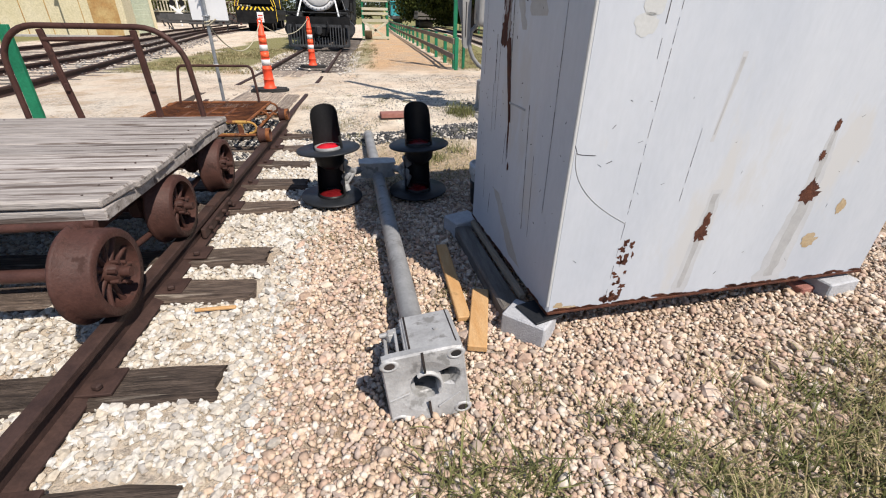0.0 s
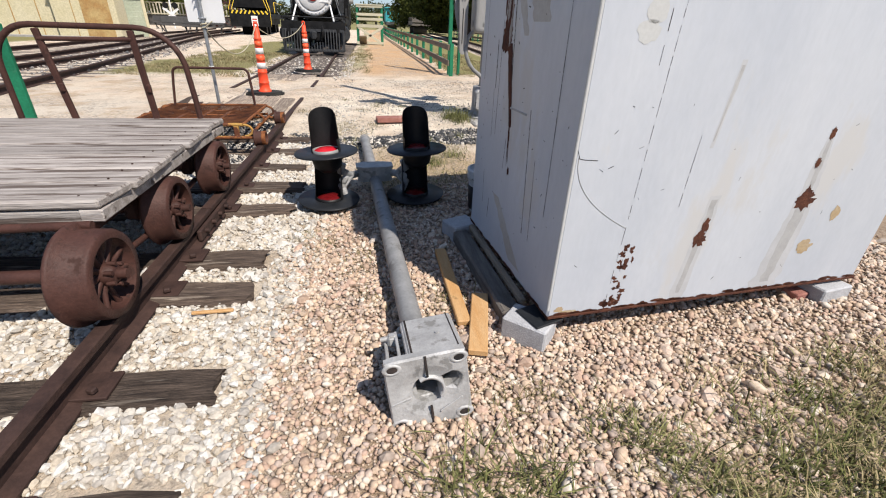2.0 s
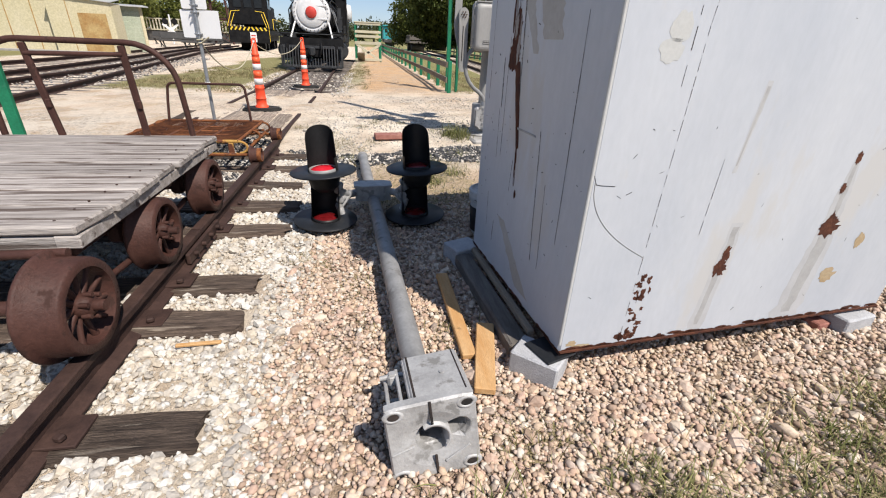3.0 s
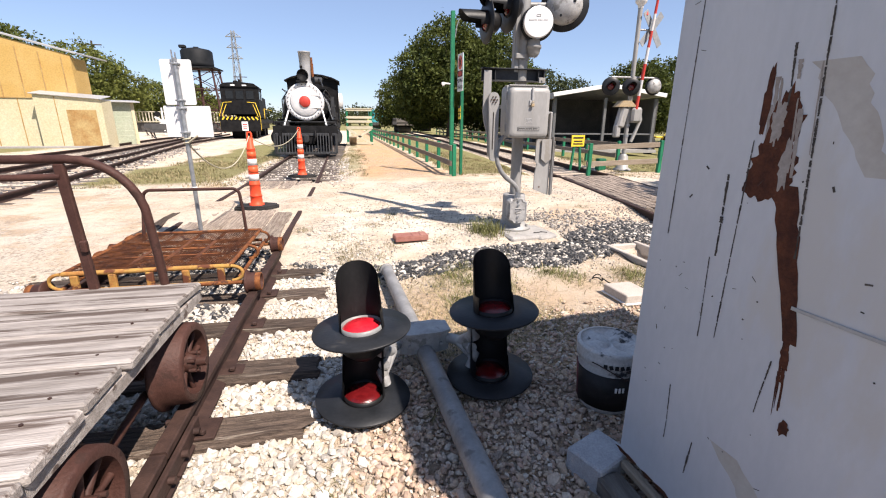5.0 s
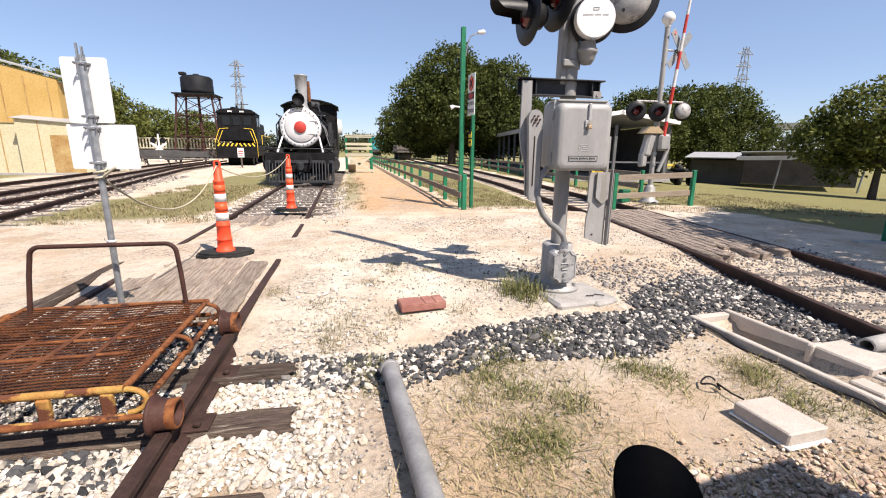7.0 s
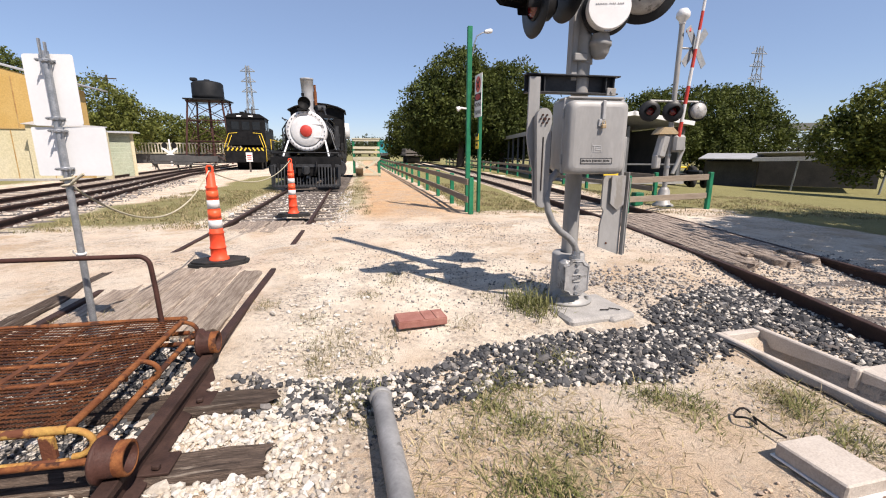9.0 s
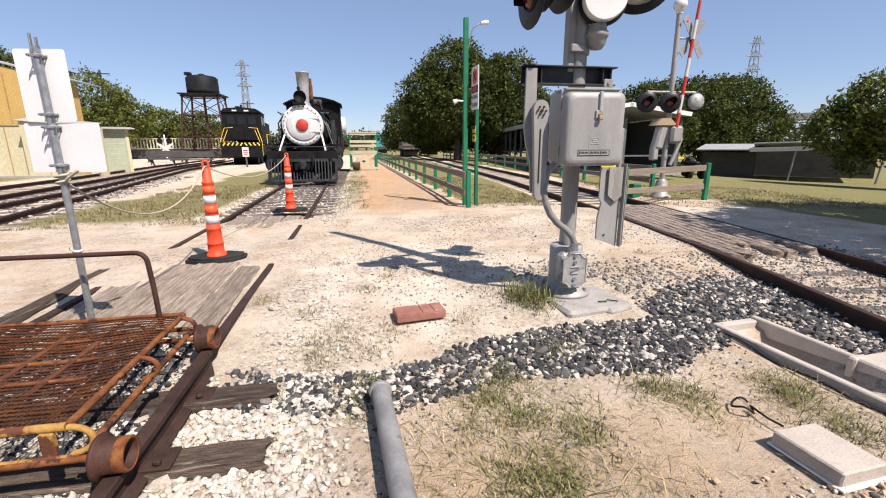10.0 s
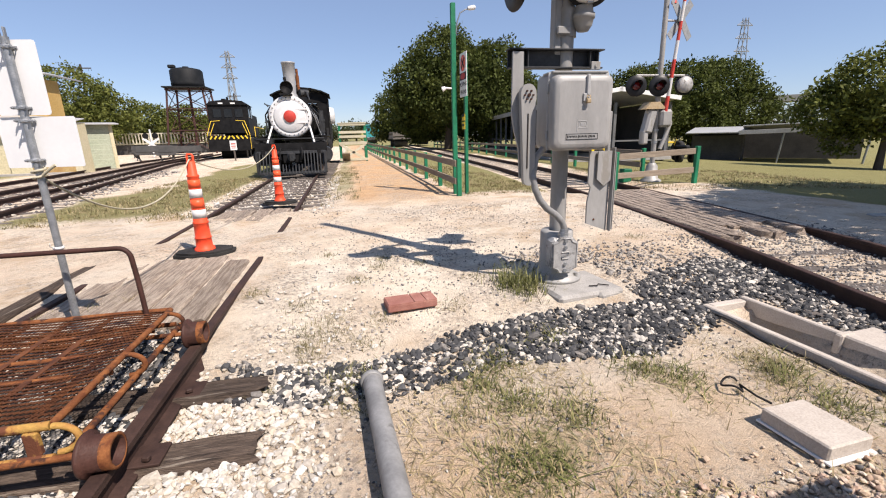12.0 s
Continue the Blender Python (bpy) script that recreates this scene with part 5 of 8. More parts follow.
part("clamp_rib", MB().box((-0.132, -0.01, -0.155), (0.014, 0.13, 0.25), fm, 0.004), M["alu"], b_ob)
part("saddle", MB().box((-0.108, -0.055, -0.165), (0.06, 0.03, 0.26), fm, 0.01), M["alu"], b_ob)
part("seam", MB().box((-0.040, 0.122, -0.165), (0.008, 0.014, 0.268), fm, 0.001), M["scratch"], b_ob)
part("seam", MB().box((0.137, 0.122, -0.165), (0.005, 0.014, 0.268), fm, 0.001), M["scratch"], b_ob)
part("clamp_bolt", MB().cyl(fm @ Vector((-0.15, 0.075, -0.27)), fm @ Vector((-0.05, 0.075, -0.27)), 0.011, seg=8).box((-0.10, 0.065, -0.27), (0.045, 0.05, 0.045), fm, 0.01), M["alu"], b_ob)
part("raised_boss", MB().cyl(fm @ Vector((0.075, 0.125, -0.16)), fm @ Vector((0.075, 0.131, -0.16)), 0.010, seg=10), M["alu"], b_ob)
# junction casting and arms
J = AX0 + ax * 2.72
jm = Matrix.Translation(J) @ pose(0, 0, 0, 0, 0, 3.6)
jn = MB()
octo = [(0.155, -0.06), (0.155, 0.06), (0.09, 0.085), (-0.09, 0.085), (-0.155, 0.06), (-0.155, -0.06), (-0.09, -0.085), (0.09, -0.085)]
jn.prism(octo[::-1][::-1], 0.0, 0.12, jm).prism([(x * 1.08, y * 1.1) for x, y in octo], 0.12, 0.138, jm)
jb_ob = part("junction_box", jn, M["alu"], fs, "eight-sided cast junction box on the mast")
for dx in (-0.1, 0.1):
    part("bolt", MB().cyl(jm @ Vector((dx, -0.088, 0.06)), jm @ Vector((dx, -0.10, 0.06)), 0.012, seg=6), M["alu"], jb_ob)
LAMPS = [(0.862, 3.435), (1.602, 3.525)]
for (lx, ly) in LAMPS:
    s = 1 if lx > 1.3 else -1
    arm = MB().tube([tuple(jm @ Vector((s * 0.13, 0, 0.06))), ((J.x + lx) / 2 + s * 0.04, (J.y + ly) / 2 + 0.02, 0.2), (lx - s * 0.11, ly + 0.04, 0.22)], 0.032, 10)
    part("cross_arm", arm, M["alu"], fs)
    br = MB()
    for z1 in (0.36, 0.09):
        br.tube([((J.x + lx) / 2 + s * 0.02, (J.y + ly) / 2, 0.21), ((J.x + lx) / 2 + s * 0.09, ly + 0.06, (0.21 + z1) / 2 + 0.01), (lx - s * 0.12, ly + 0.05, z1)], [0.03, 0.036, 0.026], 8)
    part("lamp_bracket", br, M["alu"], fs)
    lamp_head(fs, Matrix.Translation((lx, ly, 0.466)) @ pose(0, 0, 0, -1, -3, 0), "lens" if s < 0 else "lensdark", 0.250, 0.328)
    lamp_head(fs, Matrix.Translation((lx - 0.01, ly, 0.066)) @ pose(0, 0, 0, 2, -2 * s, 0), "lensdark", 0.250, 0.345)

# ---- relay cabinet ----
CW, CD, CH, CZ = 2.03, 1.235, 2.05, 0.145
cab = thing("relay_cabinet", "large grey-painted steel relay cabinet with rust stains, set on blocks", "cabinet", (2.05, 1.508, CZ), 5.8)
shell = MB().box((CW / 2, CD / 2, CH / 2), (CW, CD, CH), None, 0.012)
cab_body = part("body", shell, M["cab"], cab)
part("roof", MB().box((CW / 2, CD / 2, CH + 0.02), (CW + 0.05, CD + 0.05, 0.04)), M["cab"], cab)
rr = np.random.default_rng(11)
part("bottom_lip", MB().box((CW / 2, -0.002, 0.008), (CW + 0.006, 0.010, 0.014), bevel=0.004), M["cabrust"], cab, "rusty bottom flange")


def flake(mb, cx, cz, w, h, seed, side="front", k=22, lift=0.003, rag=0.35):
    """An irregular thin flake on the cabinet's front (x, z) or left side (y, z)."""
    r = np.random.default_rng(seed)
    ring = []
    for i in range(k):
        a = 2 * math.pi * i / k
        q = 1 + r.normal(0, rag * 0.5)
        ring.append((cx + w / 2 * math.cos(a) * q, cz + h / 2 * math.sin(a) * q))
    f = (lambda p: (p[0], -lift * 0.2, p[1])) if side == "front" else (lambda p: (-lift * 0.2, p[0], p[1]))
    vs = [f((cx, cz))] + [f(p) for p in ring]
    fs = [(0, i + 1, (i + 1) % k + 1) for i in range(k)]
    mb.add(vs, fs if side == "front" else [q[::-1] for q in fs])
    return mb


# front: rust patches, runs and scratches
rb = MB()
for i in range(34):
    z = 0.03 + 0.34 * rr.random()
    flake(rb, 0.367 + (z - 0.2) * 0.12 + rr.uniform(-0.04, 0.04), z, 0.010 + 0.03 * rr.random(), 0.012 + 0.04 * rr.random(), 100 + i, k=12, rag=0.6)
part("flaking_rust", rb, M["cabrust"], cab_body, "flaking rust patch")["kind"] = "stuff"


def run(mb, xa, xb, z0, z1, w0, w1, seed, side="front", lift=0.0022, wig=0.25):
    r = np.random.default_rng(seed)
    k = 14
    L, R = [], []
    for i in range(k):
        t = i / (k - 1)
        z, w, x = z0 + (z1 - z0) * t, w0 + (w1 - w0) * t, xa + (xb - xa) * t
        j, q = r.normal(0, wig * w, 2)
        L.append((x + j - w / 2, z))
        R.append((x + q + w / 2, z))
    f = (lambda p: (p[0], -lift * 0.2, p[1])) if side == "front" else (lambda p: (-lift * 0.2, p[0], p[1]))
    vs = [f(p) for p in L] + [f(p) for p in R]
    fs = [(i, k + i, k + i + 1, i + 1) for i in range(k - 1)]
    mb.add(vs, [q[::-1] for q in fs] if side == "front" else fs)
    return mb


def dashes(mb, xa, xb, z0, z1, w, seed, side="front", gap=0.04, lift=0.0045):
    """A broken scratch line."""
    r = np.random.default_rng(seed)
    z = z0
    while z > z1:
        ln = r.uniform(0.015, 0.08)
        t = (z - z0) / (z1 - z0)
        run(mb, xa + (xb - xa) * t, xa + (xb - xa) * min(1, t + ln / (z0 - z1)), z, z - ln, w * r.uniform(0.5, 1.3), w * r.uniform(0.4, 1.2), seed + int(z * 1000), side, lift, 0.1)
        z -= ln + r.uniform(0, gap)
    return mb


for cx, cz, w, h, sd in ((0.772, 0.372, 0.070, 0.085, 1), (0.785, 0.44, 0.042, 0.085, 2), (1.363, 0.547, 0.115, 0.105, 3), (1.34, 0.735, 0.034, 0.05, 4), (1.355, 0.877, 0.036, 0.055, 5)):
    part("rust_patch", flake(flake(MB(), cx, cz, w, h, sd, lift=0.006, k=34), cx, cz + h * 0.3, w * 0.5, h * 0.5, sd + 50, lift=0.007), M["cabrust"], cab_body, "raw brown rust spot")
for cx, cz, w, h, sd in ((1.503, 0.265, 0.105, 0.075, 6), (1.622, 0.45, 0.06, 0.09, 7), (0.12, 0.03, 0.10, 0.02, 8), (0.06, 0.05, 0.05, 0.03, 9)):
    part("primer_patch", flake(MB(), cx, cz, w, h, sd, lift=0.005, rag=0.3), M["primer"], cab_body, "ochre primer showing through")
part("pale_patch", flake(flake(MB(), 0.215, 1.28, 0.10, 0.08, 21, rag=0.15, lift=0.004), 0.24, 1.35, 0.09, 0.10, 22, rag=0.15, lift=0.004), M["patch"], cab_body, "dull beige patch")
for xa, xb, z0, z1, w0, w1, sd in ((1.363, 1.325, 0.52, 0.06, 0.085, 0.10, 1), (0.79, 0.745, 0.58, 0.06, 0.045, 0.05, 2), (1.355, 1.362, 0.87, 0.60, 0.02, 0.06, 4), (0.702, 0.67, 1.17, 0.86, 0.018, 0.010, 5)):
    part("stain_run", run(MB(), xa, xb, z0 + 0.02, z1 - 0.03, w0 * 1.5, w1 * 1.9, sd, lift=0.0016, wig=0.05), M["streakpale"], cab_body, "faint grey water stain")
    part("stain_run", run(MB(), xa, xb, z0, z1, w0 * 0.9, w1 * 0.6, sd, wig=0.08), M["streak"], cab_body, "grey water stain")
sc = MB()
for i in range(24):
    x, z = rr.uniform(0.05, CW - 0.05), rr.uniform(0.05, 1.6)
    ln, an = 0.006 + 0.022 * rr.random() ** 2, rr.normal(0, 0.8)
    sc.box((x, -0.0004, z), (ln, 0.0012, 0.0010 + 0.0016 * rr.random() ** 2), None, 0.0005, (0, math.degrees(an), 0))
dashes(sc, 0.352, 0.329, 1.36, 0.455, 0.0018, 71)
dashes(sc, 0.599, 0.591, 0.89, 0.58, 0.0022, 72)
dashes(sc, 0.40, 0.352, 1.9, 1.36, 0.0014, 73, gap=0.09)
dashes(sc, 0.329, 0.315, 0.455, 0.03, 0.0016, 74, gap=0.06)
dashes(sc, 0.30, 0.295, 1.42, 1.15, 0.0026, 75, gap=0.05)
part("scratching", sc, M["scratch"], cab_body, "fine black scratches and chips")["kind"] = "stuff"
pts = [(0.019 + 0.31 * u ** 1.6, -0.0006, 0.812 - 0.343 * u ** 0.75) for u in np.linspace(0, 1, 18)]
part("drip_line", MB().tube(pts, 0.0016, 5), M["streak"], cab_body)
part("drip_line", MB().tube([(0.01, -0.0006, 0.84), (0.025, -0.0006, 0.805), (0.05, -0.0006, 0.80), (0.11, -0.0006, 0.795)], 0.0012, 5), M["scratch"], cab_body)
# left side: rust run, seams and scratches
def rust_streaks(y0, y1, z0, z1, n, w, seed, lean=0.0):
    """A rust stain made of many thin overlapping drips."""
    r = np.random.default_rng(seed)
    mb = MB()
    for k in range(n):
        t = r.random()
        y = y0 + (y1 - y0) * t
        a = z0 - (z0 - z1) * r.uniform(0, 0.55)
        b = max(z1, a - (z0 - z1) * r.uniform(0.15, 0.75))
        run(mb, y, y + lean * (a - b), a, b, w * r.uniform(0.3, 1.4), w * r.uniform(0.1, 0.7), seed * 50 + k, "side", 0.004 + 0.0004 * (k % 5), 0.12)
    return mb


part("rust_run", flake(flake(flake(flake(MB(), 0.835, 1.235, 0.125, 0.17, 61, "side", 44, 0.0046, 0.2), 0.83, 1.335, 0.085, 0.22, 62, "side", 44, 0.0049, 0.22), 0.885, 1.41, 0.022, 0.17, 63, "side", 30, 0.0052, 0.2), 0.882, 1.185, 0.05, 0.06, 64, "side", 24, 0.005, 0.3), M["cabrust"], cab_body, "dark brown rust patch on the side")
part("bare_steel", flake(flake(MB(), 0.845, 1.36, 0.035, 0.10, 65, "side", 30, 0.0062, 0.3), 0.805, 1.25, 0.030, 0.12, 66, "side", 30, 0.0064, 0.35), M["wash"], cab_body, "scraped pale metal inside the rust patch")
part("rust_run", run(MB(), 0.79, 0.688, 1.20, 0.79, 0.068, 0.036, 32, "side", 0.0055, 0.04), M["cabrust"], cab_body, "solid brown rust run down the side")
part("rust_run", flake(rust_streaks(0.672, 0.705, 0.83, 0.54, 8, 0.010, 5, -0.07), 0.652, 0.55, 0.028, 0.045, 67, "side", 20, 0.006), M["cabrust"], cab_body, "thin rust drips down the side")["kind"] = "stuff"
part("rust_run", rust_streaks(0.76, 0.885, 1.52, 1.22, 9, 0.010, 9, -0.08), M["wash"], cab_body, "faint rust drips above the patch")["kind"] = "stuff"
part("tan_stain", run(run(MB(), 0.80, 0.44, 0.36, 0.06, 0.09, 0.16, 41, "side", 0.002, 0.06), 0.74, 0.52, 0.33, 0.10, 0.05, 0.07, 42, "side", 0.0028, 0.06), M["tanstain"], cab_body, "dusty tan stain near the foot")
part("tan_stain", run(run(MB(), 0.74, 0.60, 1.50, 1.24, 0.10, 0.05, 43, "side", 0.002, 0.08), 0.52, 0.46, 1.54, 1.30, 0.22, 0.16, 44, "side", 0.002, 0.06), M["tanstain"], cab_body, "dusty tan smear beside the rust")
so = MB()
for xa, xb, z0, z1, w, sd in ((1.142, 1.146, 1.9, 1.01, 0.004, 81), (0.79, 0.727, 1.9, 1.04, 0.0065, 82), (0.90, 0.902, 1.31, 0.717, 0.0045, 83), (0.721, 0.736, 0.72, 0.56, 0.004, 84), (0.957, 0.951, 1.21, 1.0, 0.009, 85), (0.905, 0.915, 0.30, 0.17, 0.007, 86),
                              (0.45, 0.39, 0.92, 0.30, 0.005, 87), (0.34, 0.31, 0.70, 0.30, 0.004, 88), (1.03, 1.02, 0.45, 0.3, 0.004, 89), (0.97, 0.96, 0.95, 0.72, 0.004, 90), (0.84, 0.83, 1.55, 1.44, 0.006, 91), (0.20, 0.18, 1.4, 0.5, 0.004, 92)):
    dashes(so, xa, xb, z0, z1, w, sd, "side", 0.006, 0.0058)
for i in range(70):
    so.box((-0.0004, rr.uniform(0.05, CD - 0.05), rr.uniform(0.05, 1.9)), (0.0012, 0.004 + 0.018 * rr.random() ** 2, 0.0015 + 0.004 * rr.random() ** 2), None, 0.0005, (math.degrees(rr.normal(0, 0.7)), 0, 0))
part("scratching", so, M["scratchline"], cab_body, "black scratches and drip lines")["kind"] = "stuff"
part("side_seam", MB().box((-0.002, 0.60, 0.888), (0.003, 0.21, 0.010), None, 0.001), M["streak"], cab_body)
# rusty bottom edges
eb = MB()
for i in range(70):
    flake(eb, rr.uniform(0, CW) ** 1.0, 0.012 + abs(rr.normal(0, 0.008)), 0.05 + 0.05 * rr.random(), 0.018, 400 + i, lift=0.0095, k=10)
for i in range(22):
    flake(eb, rr.uniform(0, CD), 0.01, 0.08, 0.02, 500 + i, "side", k=10)
part("edge_rust", eb, M["cabrust"], cab_body, "rust along the bottom edge")["kind"] = "stuff"
part("edge_wear", MB().box((0.0, 0.0, CH / 2), (0.014, 0.014, CH - 0.1), None, 0.004), M["patch"], cab_body)

# supports and lumber
cb = tagged(thing("concrete_block", "rough grey concrete block under the cabinet corner", "block", (1.99, 1.565, 0.055), -42), group="cabinet blocks")
part("block_body", MB().box((0, 0, 0.0), (0.235, 0.165, 0.13), None, 0.008), M["cinder"], cb)
cb2 = tagged(thing("concrete_block", "pale concrete block wedged under the far corner", "block", (3.90, 1.735, 0.06), 10), group="cabinet blocks")
part("block_body", MB().box((0, 0, 0), (0.24, 0.19, 0.125), None, 0.008), M["cinder"], cb2)
cb3 = tagged(thing("concrete_block", "light grey concrete block beside the cabinet", "block", (1.86, 2.77, 0.06), 24), group="cabinet blocks")
part("block_body", MB().box((0, 0, 0), (0.22, 0.18, 0.13), None, 0.008), M["cinder"], cb3)
bk = thing("brick_shim", "two red bricks under the cabinet corner", "brick", (3.78, 1.74, 0.04), 10)
part("brick_piece", MB().box((0, 0, 0), (0.2, 0.1, 0.06)), M["brick"], bk)
single("shim_plate", MB().box((2.04, 1.57, 0.1265), (0.17, 0.17, 0.012), None, 0.003, (0, 0, 20)), M["disc"], "dark steel shim plate between block and cabinet", "plate")
single("skid_timber", MB().box((1.885, 2.16, 0.055), (0.11, 1.02, 0.09), None, 0.012, (0, 0, 5.0)), M["greytimber"], "weathered grey timber skid along the cabinet base", "timber")
single("batten", MB().box((1.962, 2.20, 0.115), (0.036, 0.98, 0.04), None, 0.012, (0, 0, 4.4)), M["board"], "thin bare wood batten against the cabinet base", "timber")
single("lumber_offcut", MB().box((1.752, 1.66, 0.042), (0.095, 0.50, 0.036), None, 0.005, (0, 0, -14)), M["plank"], "short orange-yellow board lying on gravel", "board", "lumber")
single("lumber_offcut", MB().box((1.668, 2.06, 0.042), (0.072, 0.80, 0.034), None, 0.005, (1, 0, 1.0)), M["plank"], "long tan board lying on gravel", "board", "lumber")
single("wood_splinter", MB().box((0.37, 1.90, 0.035), (0.20, 0.022, 0.014), None, 0.003, (0, 4, 8)), M["plank"], "split yellow wood splinter on the ballast", "splinter")

# paint bucket
bu = thing("paint_bucket", "dented white and dark paint bucket with a crumpled lid", "bucket", (2.165, 3.225, 0.02), 20)
bu.scale = (0.92, 0.92, 0.94)
part("body", MB().lathe([(0.0, 0.0), (0.150, 0.0), (0.155, 0.012), (0.174, 0.30), (0.176, 0.37)], None, 40), M["bucketwhite"], bu)
part("label_band", MB().lathe([(0.158, 0.03), (0.162, 0.03), (0.1765, 0.245), (0.172, 0.245)], None, 40, 150, 330), M["bucketdark"], bu, "dark printed label")
part("label_band", MB().lathe([(0.158, 0.03), (0.162, 0.03), (0.1765, 0.245), (0.172, 0.245)], None, 40, 60, 150), M["bucketred"], bu, "maroon printed label")
part("rim", MB().lathe([(0.174, 0.29), (0.185, 0.30), (0.188, 0.335), (0.184, 0.345), (0.189, 0.37), (0.187, 0.385), (0.17, 0.387)], None, 40), M["bucketwhite"], bu)
lidm = MB()
n_ = 30
vs = []
for j, r in enumerate((0.178, 0.16, 0.12, 0.07, 0.02)):
    for i in range(n_):
        a = 2 * math.pi * i / n_
        vs.append((r * math.cos(a), r * math.sin(a), 0.386 - 0.014 * (j > 0) + (0.020 * math.sin(3 * a + j) * math.cos(2 * a - j) if j else 0)))
lidm.add(vs, [(j * n_ + i, j * n_ + (i + 1) % n_, (j + 1) * n_ + (i + 1) % n_, (j + 1) * n_ + i) for j in range(4) for i in range(n_)] + [tuple(range(4 * n_, 5 * n_))], True)
part("lid", lidm, M["bucketwhite"], bu, "crumpled lid smeared with dark paint")
part("bail_wire", MB().tube([(0.19 * math.cos(a), 0.19 * math.sin(a), 0.32 + 0.0 * a - 0.10 * math.sin((a - 3.3) * 1.0) ** 2) for a in np.linspace(3.3, 6.0, 16)], 0.003, 5), M["rail"], bu)
for k in range(3):
    part("printed_mark", MB().box((0.172 * math.cos(4.1 + k * 0.12), 0.172 * math.sin(4.1 + k * 0.12), 0.17), (0.012, 0.004, 0.03), None, 0.001, (0, 0, math.degrees(4.1 + k * 0.12) - 90)), M["lid"], bu)
for k in range(5):
    a = 3.7 + k * 0.16
    part("printed_mark", MB().box((0.179 * math.cos(a), 0.179 * math.sin(a), 0.315), (0.02, 0.02, 0.025), None, 0.001, (0, 20 * (k % 2), math.degrees(a) - 90)), M["ink"], bu)

# three-part paver brick lying in the dirt
pv = thing("paver_block", "red paver block scored into three bricks", "brick", (1.50, 6.515, 0.135), 7)
part("block_body", MB().box((0, 0, 0), (0.41, 0.20, 0.06), None, 0.006), M["brick"], pv)
part("brick_face", MB().box((-0.095, 0.0, 0.032), (0.205, 0.195, 0.008), None, 0.003), M["brick"], pv)
part("brick_face", MB().box((0.06, 0.0, 0.032), (0.088, 0.195, 0.008), None, 0.003), M["brick"], pv)
part("brick_face", MB().box((0.16, 0.0, 0.032), (0.09, 0.195, 0.008), None, 0.003), M["brick"], pv)

# concrete cable trough, its lid, a pipe stub and slab
tr = thing("cable_trough", "pale cast-concrete cable trough section half sunk in gravel", "trough", (3.86, 6.00, 0.0), -86.0)
# local x runs along the trough towards the camera, y to the curved track
part("near_wall", MB().box((0.78, 0.025, -0.02), (1.56, 0.055, 0.17), None, 0.008), M["concretelight"], tr)
part("far_wall", MB().box((0.38, 0.415, -0.01), (0.76, 0.05, 0.19), None, 0.008), M["concretelight"], tr)
part("far_wall", MB().box((1.36, 0.415, -0.03), (0.40, 0.05, 0.15), None, 0.008), M["concretelight"], tr)
part("end_wall", MB().box((0.035, 0.22, -0.02), (0.07, 0.34, 0.17), None, 0.008), M["concretelight"], tr)
part("end_wall", MB().box((1.525, 0.22, -0.02), (0.07, 0.34, 0.17), None, 0.008), M["concretelight"], tr)
part("trough_floor", MB().box((0.78, 0.22, -0.135), (1.42, 0.34, 0.04)), M["concretelight"], tr)
part("wing", MB().box((0.95, 0.55, 0.02), (0.40, 0.34, 0.13), None, 0.012).box((0.77, 0.42, 0.0), (0.05, 0.14, 0.18), None, 0.01), M["concretelight"], tr)
part("ledge", MB().box((1.22, 0.31, -0.045), (0.20, 0.17, 0.11), None, 0.01), M["concretelight"], tr)
single("trough_cover", MB().box((3.205, 4.565, 0.052), (0.285, 0.315, 0.075), None, 0.008, (0, 2, 5)), M["concretelight"], "pale beige cover slab lying on the grass", "slab")
single("cover_tray", MB().box((3.205, 4.56, 0.012), (0.305, 0.345, 0.012), None, 0.004, (0, 2, 5)), M["white"], "thin white plastic sheet under the slab", "sheet")
single("pipe_stub", MB().lathe([(0.045, 0.0), (0.062, 0.0), (0.062, 0.30), (0.045, 0.30), (0.045, 0.0)], Matrix.Translation((4.62, 5.13, 0.105)) @ pose(0, 0, 0, 0, 90, 8), 24), M["pvc"], "short grey pipe stub on the gravel", "pipe")
single("concrete_scrap", MB().box((4.93, 4.72, 0.075), (0.34, 0.24, 0.07), None, 0.012, (0, 3, 20)), M["concretelight"], "broken pale concrete scrap", "slab")
lp = [(3.15 + 0.045 * math.cos(a), 4.98 + 0.06 * math.sin(a), 0.045 + 0.02 * math.sin(2 * a)) for a in np.linspace(0.2, 6.2, 18)] + [(3.19, 4.86, 0.04), (3.2, 4.78, 0.045)]
single("cable_loop", MB().tube(lp, 0.006, 6), M["cable"], "short black looped cable end", "cable")
cp = [(3.835 + t * 0.10 + 0.012 * math.sin(11 * t), 5.86 - t * 1.5, float(gz(3.83 + 0.1 * t, 5.86 - 1.5 * t)) + 0.02 + 0.012 * math.sin(17 * t)) for t in np.linspace(0, 1, 40)]
single("ground_cable", MB().tube(cp, 0.008, 6), M["cable"], "thin dark cable lying along the concrete trough", "cable")

# ---- crossing signals ----


def facing(at, d, up=(0, 0, 1)):
    z = Vector(d).normalized()
    x = Vector(up).cross(z).normalized()
    y = z.cross(x)
    return Matrix.Translation(at) @ Matrix((x, y, z)).transposed().to_4x4()




def flat(mb):
    mb.s = [False] * len(mb.s)
    return mb


